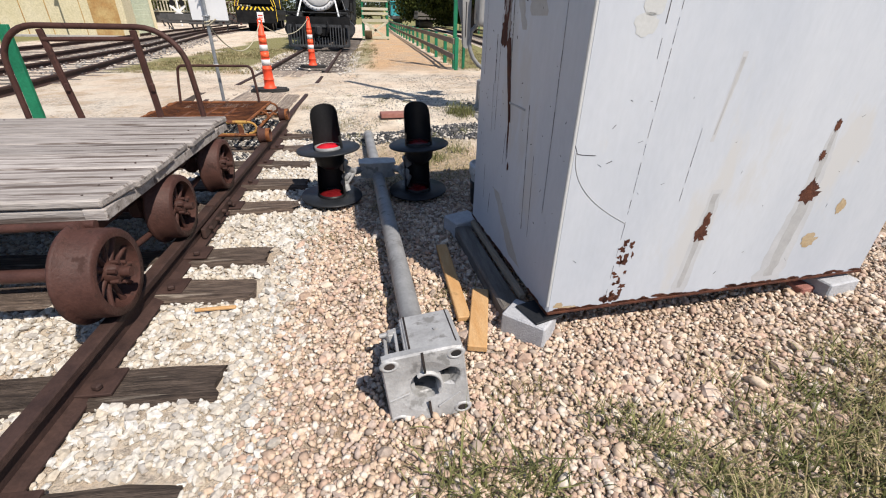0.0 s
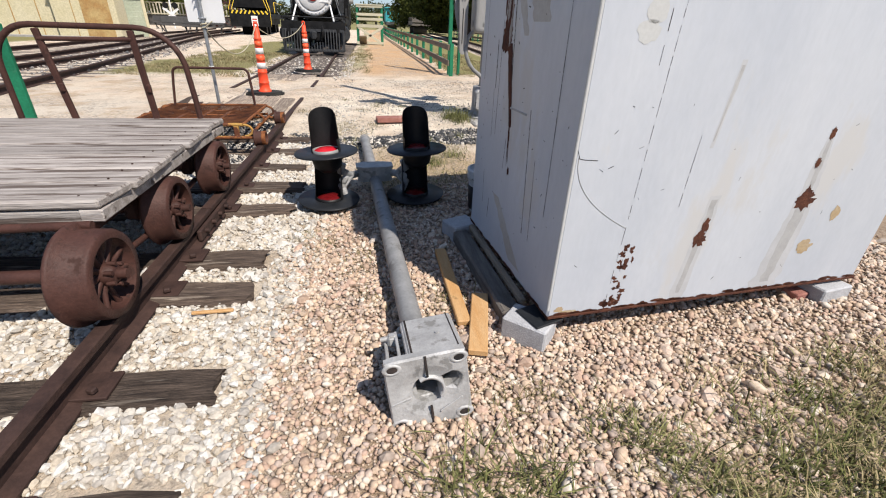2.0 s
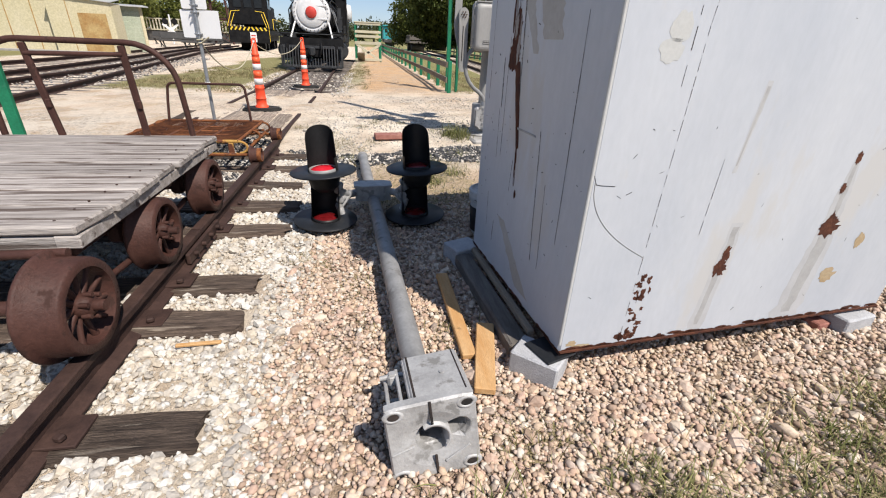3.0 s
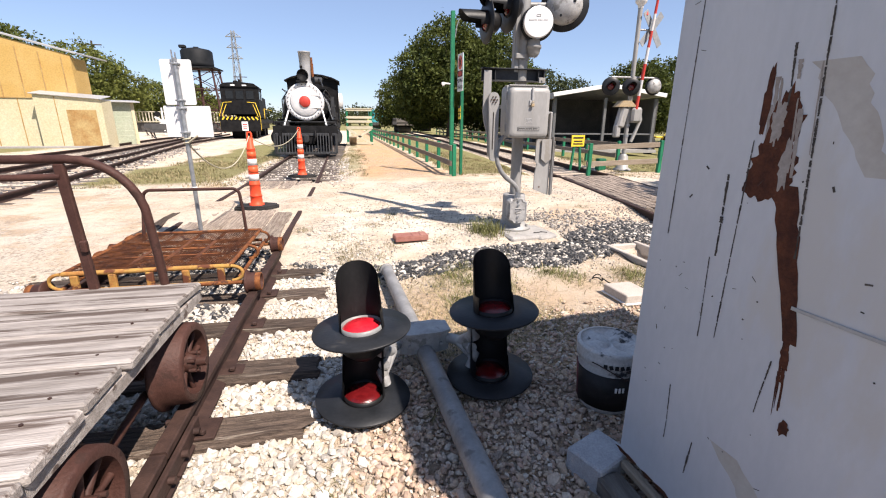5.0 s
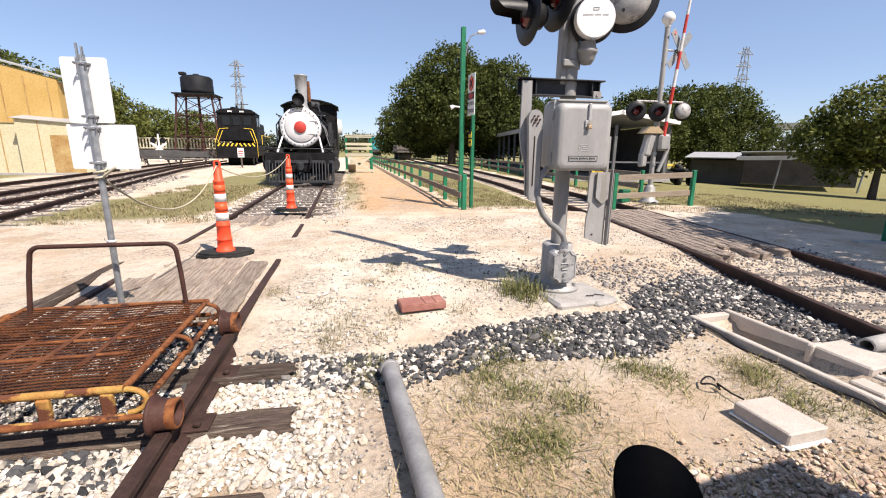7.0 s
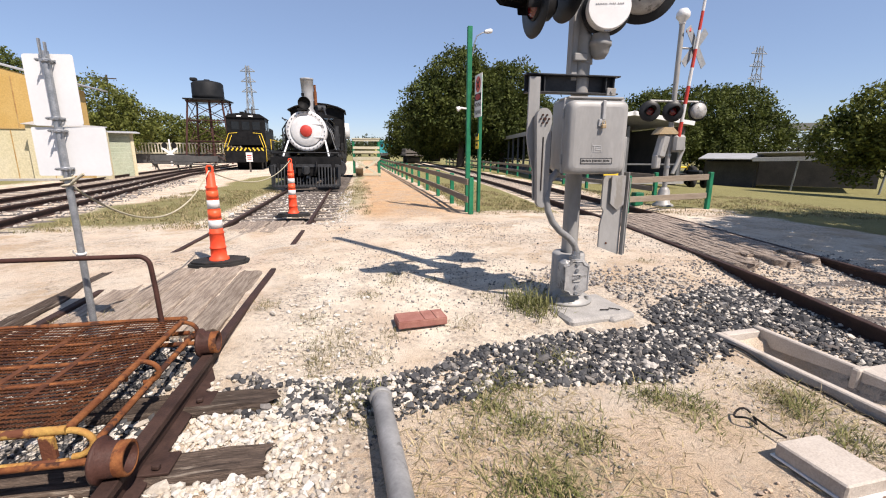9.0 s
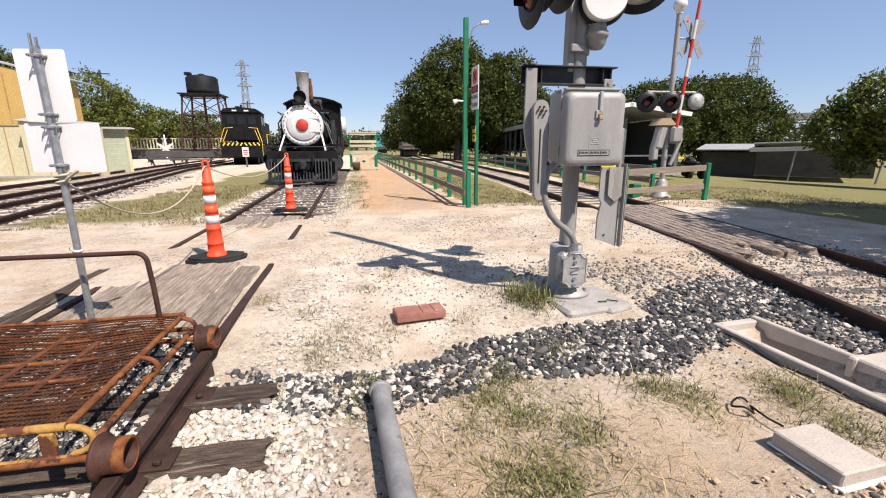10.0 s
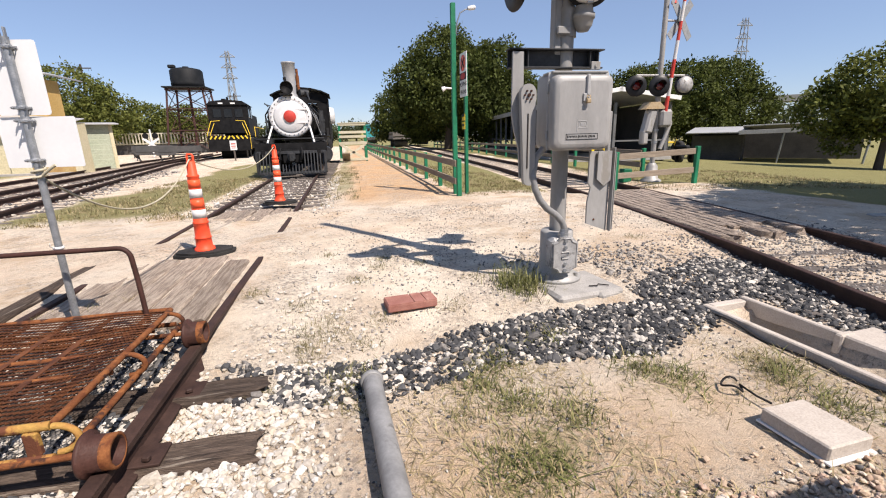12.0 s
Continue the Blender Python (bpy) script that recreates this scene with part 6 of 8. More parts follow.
s1 = thing("crossing_signal", "silver crossing-gate mast with flashing lamps and a control box", "railway signal")
PX, PY = 2.97, 6.87
part("mast", MB().cyl((PX, PY, 0.1), (PX - 0.01, PY, 5.6), 0.073, seg=28), M["sigbox"], s1)
fd = MB().box((3.03, 6.64, 0.05), (0.66, 0.62, 0.15), None, 0.025, (0, 0, 7)).box((3.22, 6.40, 0.06), (0.24, 0.14, 0.11), None, 0.03, (0, 0, 16))
single("signal_foundation", fd, M["concrete"], "worn concrete pad under the crossing signal", "foundation")
single("bolt_scrap", MB().tube([(3.10, 6.47, 0.135), (3.17, 6.45, 0.14), (3.20, 6.49, 0.137), (3.27, 6.43, 0.14)], 0.006, 6), M["cable"], "bent bit of dark wire on the pad", "wire")
bs = part("base_casting", MB().lathe([(0.0, 0.126), (0.235, 0.126), (0.238, 0.15), (0.19, 0.172), (0.158, 0.215), (0.150, 0.30), (0.148, 0.572), (0.138, 0.588), (0.074, 0.59)], Matrix.Translation((PX - 0.03, PY - 0.05, 0)), 28), M["sigbox"], s1)
jbm = pose(2.915, 6.63, 0.402, 0, 0, -5)
part("junction_case", MB().box((0, 0.06, 0), (0.235, 0.18, 0.30), jbm, 0.03).cyl(jbm @ Vector((0.0, 0.02, 0.14)), jbm @ Vector((0.0, 0.02, 0.185)), 0.05, seg=8), M["alu"], bs)
cov = MB()
shape = [(-0.118, -0.115), (-0.07, -0.135), (-0.05, -0.168), (0.05, -0.168), (0.07, -0.135), (0.118, -0.115), (0.118, 0.115), (0.07, 0.135), (0.05, 0.168), (-0.05, 0.168), (-0.07, 0.135), (-0.118, 0.115)]
cfm = jbm @ Matrix.Translation((0, -0.03, 0)) @ pose(0, 0, 0, 90, 0, 0)
cov.prism(shape, 0.0, 0.018, cfm).prism([(x * 0.94, y * 0.95) for x, y in shape], 0.018, 0.024, cfm)
cv_ob = part("junction_cover", cov, M["alu"], bs, "scalloped cast cover plate")
lip = [cfm @ Vector((x * 0.90, y * 0.92, 0.026)) for x, y in shape]
part("cover_bead", MB().tube(lip, 0.005, 6, None, True), M["alu"], bs)
for z in (-0.135, -0.075, 0.075, 0.135):
    part("cover_bolt", MB().cyl(jbm @ Vector((0, -0.05, z)), jbm @ Vector((0, -0.068, z)), 0.017, seg=6), M["galv"], bs)
part("cast_emblem", MB().tube([jbm @ Vector(p) for p in ((-0.035, -0.057, 0.03), (0.03, -0.057, 0.035), (0.035, -0.057, 0.015), (-0.03, -0.057, -0.01), (-0.03, -0.057, -0.03), (0.035, -0.057, -0.025))], 0.006, 6), M["sigbox"], bs)
for k in range(4):
    a = math.pi * (0.25 + 0.5 * k)
    part("anchor_nut", MB().cyl((PX - 0.03 + 0.20 * math.cos(a), PY - 0.05 + 0.20 * math.sin(a), 0.15), (PX - 0.03 + 0.20 * math.cos(a), PY - 0.05 + 0.20 * math.sin(a), 0.20), 0.02, seg=6), M["sigbox"], bs)
cpts = [(2.915, 6.64, 0.575), (2.925, 6.64, 0.63), (2.895, 6.635, 0.70), (2.83, 6.625, 0.765), (2.74, 6.62, 0.83), (2.67, 6.62, 0.91), (2.625, 6.625, 1.01), (2.605, 6.63, 1.12), (2.64, 6.66, 1.26), (2.72, 6.68, 1.34)]
part("conduit", MB().tube(cpts, 0.029, 12), M["alupipe"], s1, "grey bent conduit")
part("conduit_gland", MB().cyl((2.915, 6.64, 0.56), (2.921, 6.64, 0.60), 0.044, seg=8).cyl((2.921, 6.64, 0.60), (2.926, 6.64, 0.635), 0.037, seg=12), M["galv"], s1)
# control box: rounded case and door
bm_ = pose(2.935, 6.60, 1.62, 0, 0, -2)


def pillow(w, h, r, steps, m):
    """Box with rounded corners: steps of (inset, y) from back to front, closed at both ends."""
    mb = MB()
    rings = [[(x * (w - 2 * i) / w, y, z * (h - 2 * i) / h) for x, z in rounded_sheet(w, h, r)] for i, y in steps]
    k = len(rings[0])
    vs = [p for ring in rings for p in ring]
    fs = [(j * k + i, j * k + (i + 1) % k, (j + 1) * k + (i + 1) % k, (j + 1) * k + i) for j in range(len(rings) - 1) for i in range(k)]
    mb.add(vs, fs, True, m)
    mb.add(rings[0], [tuple(range(k))[::-1]], True, m)
    return mb.add(rings[-1], [tuple(range(k))], True, m)


part("case", pillow(0.49, 0.60, 0.05, [(0.03, 0.21), (0.008, 0.205), (0.0, 0.18), (0.0, -0.06)], bm_ @ Matrix.Translation((0, 0, 0.008))), M["sigbox"], s1)
dr = part("case_door", pillow(0.505, 0.575, 0.055, [(0.004, -0.055), (0.0, -0.065), (0.0, -0.13), (0.004, -0.15), (0.013, -0.166), (0.026, -0.174), (0.05, -0.1785)], bm_ @ Matrix.Translation((0, 0, -0.01))), M["sigbox"], s1, "silver door with hasp and worn paint")
part("gasket", MB().box((0, -0.066, 0.004), (0.515, 0.012, 0.595), bm_, 0.005), M["streak"], s1)
part("drip_cap", MB().box((0, 0.0, 0.303), (0.47, 0.20, 0.016), bm_, 0.007), M["sigbox"], s1)
part("hasp", MB().box((0.025, -0.185, 0.20), (0.026, 0.022, 0.15), bm_, 0.006).box((0.012, -0.183, 0.105), (0.05, 0.018, 0.06), bm_, 0.006), M["streak"], dr)
part("padlock", MB().box((0.024, -0.203, 0.078), (0.036, 0.022, 0.032), bm_, 0.006).tube([bm_ @ Vector((0.011, -0.203, 0.09)), bm_ @ Vector((0.014, -0.203, 0.118)), bm_ @ Vector((0.034, -0.203, 0.118)), bm_ @ Vector((0.037, -0.203, 0.09))], 0.004, 6), M["primer"], dr, "small brass padlock")
lg = MB()
for c_, s_ in (((-0.05, -0.179, -0.10), (0.004, 0.004, 0.10)), ((-0.01, -0.179, -0.072), (0.075, 0.004, 0.005)), ((0.0, -0.179, -0.122), (0.08, 0.004, 0.005)), ((0.03, -0.179, -0.097), (0.005, 0.004, 0.045)), ((-0.03, -0.179, -0.097), (0.005, 0.004, 0.04)), ((0.0, -0.179, -0.09), (0.045, 0.004, 0.008)), ((0.005, -0.179, -0.104), (0.045, 0.004, 0.008))):
    lg.box(c_, s_, bm_, 0.001)
part("raised_emblem", lg, M["streak"], dr)
part("name_plate", MB().box((-0.005, -0.179, -0.19), (0.27, 0.004, 0.046), bm_, 0.002), M["sigbox"], dr)
for x, w in ((-0.085, 0.082), (0.005, 0.082), (0.085, 0.06)):
    n_l = int(w / 0.0115)
    for k in range(n_l):
        part("printed_mark", MB().box((x - w / 2 + 0.012 * k, -0.1815, -0.19 + 0.002 * (k % 2)), (0.0075, 0.003, 0.021 if k == 0 else 0.015), bm_, 0.0008), M["ink"], dr)
part("plate_border", MB().box((-0.005, -0.1805, -0.169), (0.27, 0.005, 0.004), bm_, 0.001).box((-0.005, -0.1805, -0.211), (0.27, 0.005, 0.004), bm_, 0.001).box((-0.138, -0.1805, -0.19), (0.004, 0.005, 0.046), bm_, 0.001).box((0.128, -0.1805, -0.19), (0.004, 0.005, 0.046), bm_, 0.001), M["ink"], dr)
for z in (-0.18, 0.18):
    part("hinge", MB().cyl(bm_ @ Vector((-0.258, -0.07, z - 0.04)), bm_ @ Vector((-0.258, -0.07, z + 0.04)), 0.012, seg=10), M["sigbox"], dr)
# bracket beam and hanging counterweight arms
part("bracket_beam", MB().box((2.855, 6.83, 2.06), (0.83, 0.012, 0.145), None, 0.003).box((2.855, 6.80, 2.132), (0.85, 0.10, 0.012), None, 0.003).box((2.855, 6.80, 1.99), (0.83, 0.09, 0.012), None, 0.003), M["locogrey"], s1, "dark channel beam")
for x in (2.475, 2.60, 3.16, 3.235):
    part("stiffener", MB().box((x, 6.80, 2.06), (0.012, 0.055, 0.135), None, 0.003), M["locogrey"], s1)
for x in (2.50, 3.20):
    part("clip_pad", MB().box((x, 6.755, 2.005), (0.085, 0.02, 0.065), None, 0.004).cyl((x, 6.745, 2.005), (x, 6.735, 2.005), 0.014, seg=6), M["sigbox"], s1)
arm_l = part("counterweight_arm", MB().prism([(2.44, 2.10), (2.435, 1.62), (2.455, 1.50), (2.50, 1.34), (2.513, 1.09), (2.56, 1.09), (2.56, 1.50), (2.535, 1.70), (2.53, 2.10)], -0.012, 0.012, pose(0, 6.71, 0, 90, 0, 0)), M["sigbox"], s1)
lobe = [(2.548 + 0.066 * math.cos(radians(a)), 1.775 + 0.075 * math.sin(radians(a))) for a in range(0, 181, 20)] + [(2.566 + 0.048 * math.cos(radians(a)), 1.085 + 0.05 * math.sin(radians(a))) for a in range(180, 361, 20)]
part("arm_plate", MB().prism(lobe, -0.028, 0.028, pose(0, 6.645, 0, 90, 0, 0)), M["sigbox"], s1, "long rounded counterweight plate")
part("plate_slot", MB().box((2.545, 6.614, 1.40), (0.010, 0.006, 0.44), None, 0.002), M["scratch"], arm_l)
for k in range(7):
    a = 2 * math.pi * k / 6
    r = 0.0 if k == 6 else 0.036
    b0 = Vector((2.548 + r * math.cos(a), 6.618, 1.762 + r * math.sin(a)))
    part("arm_bolt", MB().cyl(b0, b0 + Vector((0, -0.016, 0)), 0.014 if k == 6 else 0.008, seg=6), M["iron"], arm_l)
arm_r = part("counterweight_arm", MB().box((3.325, 6.69, 1.46), (0.03, 0.05, 0.34), None, 0.006).box((3.26, 6.76, 1.62), (0.16, 0.14, 0.03), None, 0.006).prism([(3.135, 1.30), (3.135, 1.03), (3.16, 0.99), (3.135, 0.86), (3.135, 0.665), (3.335, 0.59), (3.335, 1.30)], -0.010, 0.010, pose(0, 6.655, 0, 90, 0, 0)), M["sigbox"], s1)
part("arm_fold", MB().prism([(3.20, 1.30), (3.20, 1.06), (3.27, 1.0), (3.33, 1.05), (3.33, 1.30)], -0.008, 0.008, pose(0, 6.625, 0, 90, 0, 0)), M["sigbox"], arm_r)
part("arm_flange", MB().box((3.352, 6.63, 0.96), (0.010, 0.055, 0.74), None, 0.004).box((3.375, 6.64, 0.94), (0.008, 0.05, 0.68), None, 0.003), M["sigbox"], arm_r)
part("arm_rust_spot", MB().cyl((3.205, 6.642, 0.70), (3.205, 6.640, 0.70), 0.010, seg=8), M["cabrust"], arm_r)
# lamps
part("mast_channel", MB().box((PX - 0.115, PY, 2.65), (0.012, 0.09, 1.1), None, 0.003).box((PX - 0.09, PY - 0.045, 2.65), (0.05, 0.010, 1.1), None, 0.003).box((PX - 0.09, PY + 0.045, 2.65), (0.05, 0.010, 1.1), None, 0.003), M["sigbox"], s1)
part("lamp_clamp", MB().cyl((PX, PY, 2.24), (PX, PY, 2.46), 0.088, seg=20).box((PX - 0.06, PY - 0.09, 2.28), (0.12, 0.03, 0.06), None, 0.008), M["sigbox"], s1)
part("lamp_cup", MB().lathe([(0.0, 2.265), (0.045, 2.27), (0.072, 2.31), (0.082, 2.36), (0.092, 2.365), (0.092, 2.40), (0.078, 2.41), (0.07, 2.46)], Matrix.Translation((3.07, 6.765, 0)), 24), M["sigbox"], s1)
part("cross_arm", MB().tube([(2.45, 6.78, 2.80), (PX, PY, 2.86), (3.50, 6.95, 2.90)], 0.03, 10).tube([(3.07, 6.765, 2.44), (3.08, 6.78, 2.52), (3.09, 6.80, 2.62)], 0.045, 10), M["sigbox"], s1)
lamp_head(s1, facing((2.43, 6.62, 2.605), (-1, -0.06, -0.03)), "lensdark", 0.235, 0.32)
lamp_head(s1, facing((2.675, 6.60, 2.765), (-1, -0.10, -0.03)), "lensdark", 0.275, 0.34)
for at, d, r in (((3.08, 6.72, 2.635), (-0.25, -1, 0.02), 0.172), ((3.46, 6.83, 2.865), (-0.50, -1, 0.0), 0.215)):
    m = facing(at, d)
    big = r > 0.18
    dr_ = 0.285 if big else 0.195
    part("background_disc", MB().lathe([(0.02, -0.03), (dr_, -0.03), (dr_ + 0.004, -0.02), (dr_, -0.012), (0.02, -0.012)], m, 48), M["disc"], s1)
    if big:
        part("lamp_cover", MB().lathe([(r, -0.02), (r, 0.02), (r * 0.93, 0.075), (r * 0.7, 0.12), (r * 0.3, 0.14), (0.0, 0.143)], m, 40), M["alu"], s1, "dull silver lamp back")
        part("latch", MB().box((r * 0.55, 0.03, 0.125), (0.035, 0.05, 0.02), m, 0.005), M["disc"], s1)
        part("lamp_bolt", MB().cyl(m @ Vector((-0.03, -r * 0.6, 0.10)), m @ Vector((-0.03, -r * 0.6, 0.14)), 0.014, seg=8), M["disc"], s1)
        part("visor", MB().lathe([(0.135, -0.03), (0.14, -0.22), (0.128, -0.36), (0.122, -0.36), (0.13, -0.22), (0.13, -0.03)], m, 24, 0, 180), M["silver"], s1)
    else:
        cvr = part("lamp_cover", flat(MB().lathe([(r - 0.006, -0.02), (r, 0.03), (r, 0.075), (r * 0.96, 0.088), (0.0, 0.090)], m, 48)), M["lid"], s1, "white round lamp back with printed mark")
        mk = MB().box((0.0, 0.055, 0.0915), (0.05, 0.005, 0.002), m, 0.0005).box((0.0, 0.075, 0.0915), (0.05, 0.005, 0.002), m, 0.0005).box((-0.023, 0.065, 0.0915), (0.005, 0.02, 0.002), m, 0.0005).box((0.022, 0.065, 0.0915), (0.005, 0.02, 0.002), m, 0.0005)
        for k in range(17):
            if k not in (7, 12):
                mk.box((-0.105 + 0.013 * k, 0.018, 0.0915), (0.008, 0.011, 0.002), m, 0.0005)
        part("printed_mark", mk, M["streak"], cvr)
        part("latch", MB().box((0.0, r * 0.98, 0.06), (0.035, 0.05, 0.03), m, 0.005), M["galv"], s1)
        part("cover_hinge", MB().box((0.0, -r * 0.98, 0.06), (0.05, 0.03, 0.03), m, 0.005), M["galv"], s1)


def gate_signal(ox, oy, oz):
    c = thing("crossing_gate_signal", "crossing mast with raised red-white gate arm and crossbuck", "railway signal", (ox, oy, oz))
    part("mast", MB().cyl((0, 0, 0.1), (-0.02, 0, 4.55), 0.062, seg=16), M["sigbox"], c)
    part("finial", MB().lathe([(0.0, 0.16), (0.09, 0.14), (0.15, 0.06), (0.16, 0.0), (0.15, -0.06), (0.08, -0.13), (0.07, -0.2)], Matrix.Translation((-0.02, 0, 4.66)), 20), M["silver"], c, "round silver bell on top")
    part("base", MB().lathe([(0.26, 0.0), (0.26, 0.05), (0.17, 0.10), (0.14, 0.42), (0.08, 0.5)], None, 8), M["sigbox"], c)
    for x, b in ((-0.75, "lensdark"), (-0.10, "lensdark")):
        lamp_head(c, facing((x, -0.12, 2.40), (-0.35, -1, 0.0)), b, 0.25, 0.24)
    m = facing((0.72, 0.0, 2.44), (-0.1, -1, 0))
    part("lamp_cover", MB().lathe([(0.2, -0.02), (0.2, 0.05), (0.17, 0.09), (0.0, 0.1)], m, 24), M["alu"], c)
    part("background_disc", MB().lathe([(0.1, -0.03), (0.255, -0.03), (0.255, -0.02), (0.1, -0.02)], m, 30), M["disc"], c)
    part("cross_arm", MB().tube([(-0.68, 0.0, 2.66), (0.68, 0.0, 2.66)], 0.03, 8).cyl((0.68, 0, 2.66), (0.68, 0, 2.5), 0.02), M["alu"], c)
    for s in (1, -1):
        part("crossbuck_board", MB().box((0.42, -0.02 * s, 3.95), (1.10, 0.012, 0.2), None, 0.004, (0, 50 * s, 14)), M["lattice"], c, "grey crossbuck blade seen from behind")
    part("crossbuck_arm", MB().tube([(0, 0, 3.92), (0.36, 0.0, 3.92)], 0.025, 8), M["alu"], c)
    part("red_lamp", MB().lathe([(0.0, 0.1), (0.05, 0.08), (0.06, 0.0)], Matrix.Translation((0.14, -0.05, 4.28)), 12), M["redpaint"], c)
    # mechanism and gate arm
    part("mechanism", MB().box((0.18, -0.02, 1.62), (0.34, 0.34, 0.44), None, 0.06).box((-0.22, 0.0, 1.55), (0.24, 0.26, 0.6), None, 0.05, (0, 12, 0)).box((-0.33, 0.0, 1.16), (0.16, 0.2, 0.36), None, 0.03).tube([(0.35, 0, 1.75), (0.42, 0, 1.5), (0.30, 0, 1.15), (0.18, 0, 0.85)], 0.05, 8), M["sigbox"], c)
    part("mechanism_cap", MB().prism([(-0.45, 1.85), (0.15, 1.85), (-0.05, 2.02), (-0.3, 2.02)], -0.16, 0.16, pose(0, 0, 0, 90, 0, 0)), M["primer"], c, "weathered wooden cap")
    p0, p1 = Vector((0.13, -0.14, 1.72)), Vector((0.47, -0.14, 5.6))
    n_seg = 9
    for k in range(n_seg):
        a, b = p0.lerp(p1, k / n_seg), p0.lerp(p1, (k + 1) / n_seg)
        part("gate_arm_band", MB().cyl(a, b, 0.050 - 0.002 * k, 0.048 - 0.002 * k, 10), M["redpaint"] if k % 2 == 0 else M["whitetape"], c, "red band" if k % 2 == 0 else "white band")
    for z in (0.7, 1.0, 1.3):
        part("band_clamp", MB().cyl((0, 0, z), (0, 0, z + 0.06), 0.075, seg=12), M["galv"], c)
    return c


gate_signal(8.90, 13.45, 0.12)

# ---- posts, fences, signs ----
tp = thing("light_pole", "tall green square post with a small bent lamp arm", "light pole", (3.44, 13.0, 0.1))
part("pole", MB().box((0, 0, 2.02), (0.10, 0.10, 4.05), None, 0.006), M["green"], tp)
part("lamp_arm", MB().tube([(0.06, 0, 3.45), (0.10, 0, 3.7), (0.16, 0, 3.86), (0.28, 0, 3.93), (0.36, 0, 3.94)], 0.014, 8), M["galv"], tp)
part("lamp_shade", MB().lathe([(0.03, 0.0), (0.045, 0.04), (0.05, 0.14), (0.03, 0.17), (0, 0.175)], pose(0.33, 0, 3.95, 0, 80, 0), 14), M["silver"], tp)
part("side_lamp", MB().cyl((-0.06, -0.02, 2.35), (-0.2, -0.03, 2.36), 0.02).cyl((-0.2, -0.03, 2.36), (-0.27, -0.03, 2.33), 0.04, 0.055), M["silver"], tp)
wg = thing("warning_sign", "white rectangular MOVING TRAINS warning sign on a green post", "sign", (3.64, 12.92, 0.22), -86)
part("post", MB().box((0, 0.045, 1.41), (0.09, 0.07, 3.05), None, 0.004), M["green"], wg)
part("sign_board", MB().box((0, -0.005, 2.50), (0.46, 0.014, 0.90), None, 0.003), M["white"], wg)
part("round_symbol", MB().cyl((0, -0.013, 2.74), (0, -0.016, 2.74), 0.165, seg=32), M["orangetape"], wg, "amber railroad crossing disc")
part("symbol_cross", MB().box((0, -0.0185, 2.74), (0.28, 0.003, 0.04), None, 0.001, (0, 45, 0)).box((0, -0.0185, 2.74), (0.28, 0.003, 0.04), None, 0.001, (0, -45, 0)), M["ink"], wg)
part("danger_panel", MB().box((0, -0.014, 2.475), (0.42, 0.003, 0.15), None, 0.001), M["ink"], wg)
part("danger_oval", MB().lathe([(0, 0.003), (0.13, 0.003)], pose(0, -0.0155, 2.475, 90, 0, 0) @ Matrix.Diagonal((1.25, 0.5, 1, 1)), 30), M["redpaint"], wg)


def words(text, size, m, material, parent, name="lettering"):
    cu = bpy.data.curves.new(name, "FONT")
    cu.body, cu.size, cu.align_x, cu.extrude = text, size, "CENTER", 0.001
    cu.materials.append(material)
    o = new(name, cu)
    o.parent, o.matrix_basis = parent, m
    return o


words("MOVING", 0.125, pose(0, -0.0145, 2.27, 90, 0, 0), M["ink"], wg)
words("TRAINS", 0.125, pose(0, -0.0145, 2.11, 90, 0, 0), M["ink"], wg)
part("small_plate", MB().box((-0.02, -0.008, 1.62), (0.2, 0.01, 0.14), None, 0.002).box((-0.02, -0.008, 1.44), (0.2, 0.01, 0.16), None, 0.002), M["yellow"], wg, "small yellow and dark notice plates")
part("printed_mark", MB().box((-0.02, -0.0145, 1.66), (0.19, 0.003, 0.06), None, 0.001), M["ink"], wg)
part("printed_mark", MB().box((-0.02, -0.0145, 1.45), (0.14, 0.003, 0.05), None, 0.001), M["ink"], wg)


def fence(pts, label, heights, post_h=0.82, rail_m="board", group="fences"):
    c = thing("rail_fence", label, "fence", group=group)
    for i, (x, y) in enumerate(pts):
        z = float(gz(x, y))
        part("post", MB().box((x, y, z + post_h / 2 - 0.02), (0.10, 0.10, post_h + 0.04), None, 0.008), M["green"], c)
        if i + 1 < len(pts):
            a, b = Vector((x, y, z)), Vector((*pts[i + 1], float(gz(*pts[i + 1]))))
            d = b - a
            for h in heights:
                mid_ = (a + b) / 2 + Vector((0, 0, h))
                part("fence_rail", MB().box((0, 0, 0), (0.045, d.length + 0.02, 0.14), None, 0.006), M[rail_m], c).matrix_basis = Matrix.Translation(mid_ + Vector((-0.07, 0, 0))) @ pose(0, 0, 0, math.degrees(math.asin(d.z / d.length)), 0, math.degrees(math.atan2(d.y, d.x)) - 90)
    return c


fence([(float(path_right(y)) - 0.02, y) for y in np.arange(12.62, 62, 2.15)], "green post fence with bare wood rails along the path", (0.33, 0.72))
fence([(float(right_track(y)) + 3.0, y) for y in np.arange(14.5, 58, 2.4)], "green post fence with grey rails beyond the curved track", (0.35, 0.70))
fence([(9.57, 12.68), (7.40, 12.78)], "short green post fence with bare rails by the gate signal", (0.34, 0.80), 0.92)
rs = thing("roadside_sign", "green post with a blank white sign, set in a concrete kerb", "sign", (9.15, 8.0, 0.08), 10)
part("post", MB().box((0, 0, 1.5), (0.12, 0.12, 3.0), None, 0.006), M["green"], rs)
part("sign_board", MB().box((-0.08, -0.07, 2.62), (0.75, 0.012, 0.95), None, 0.003), M["white"], rs)
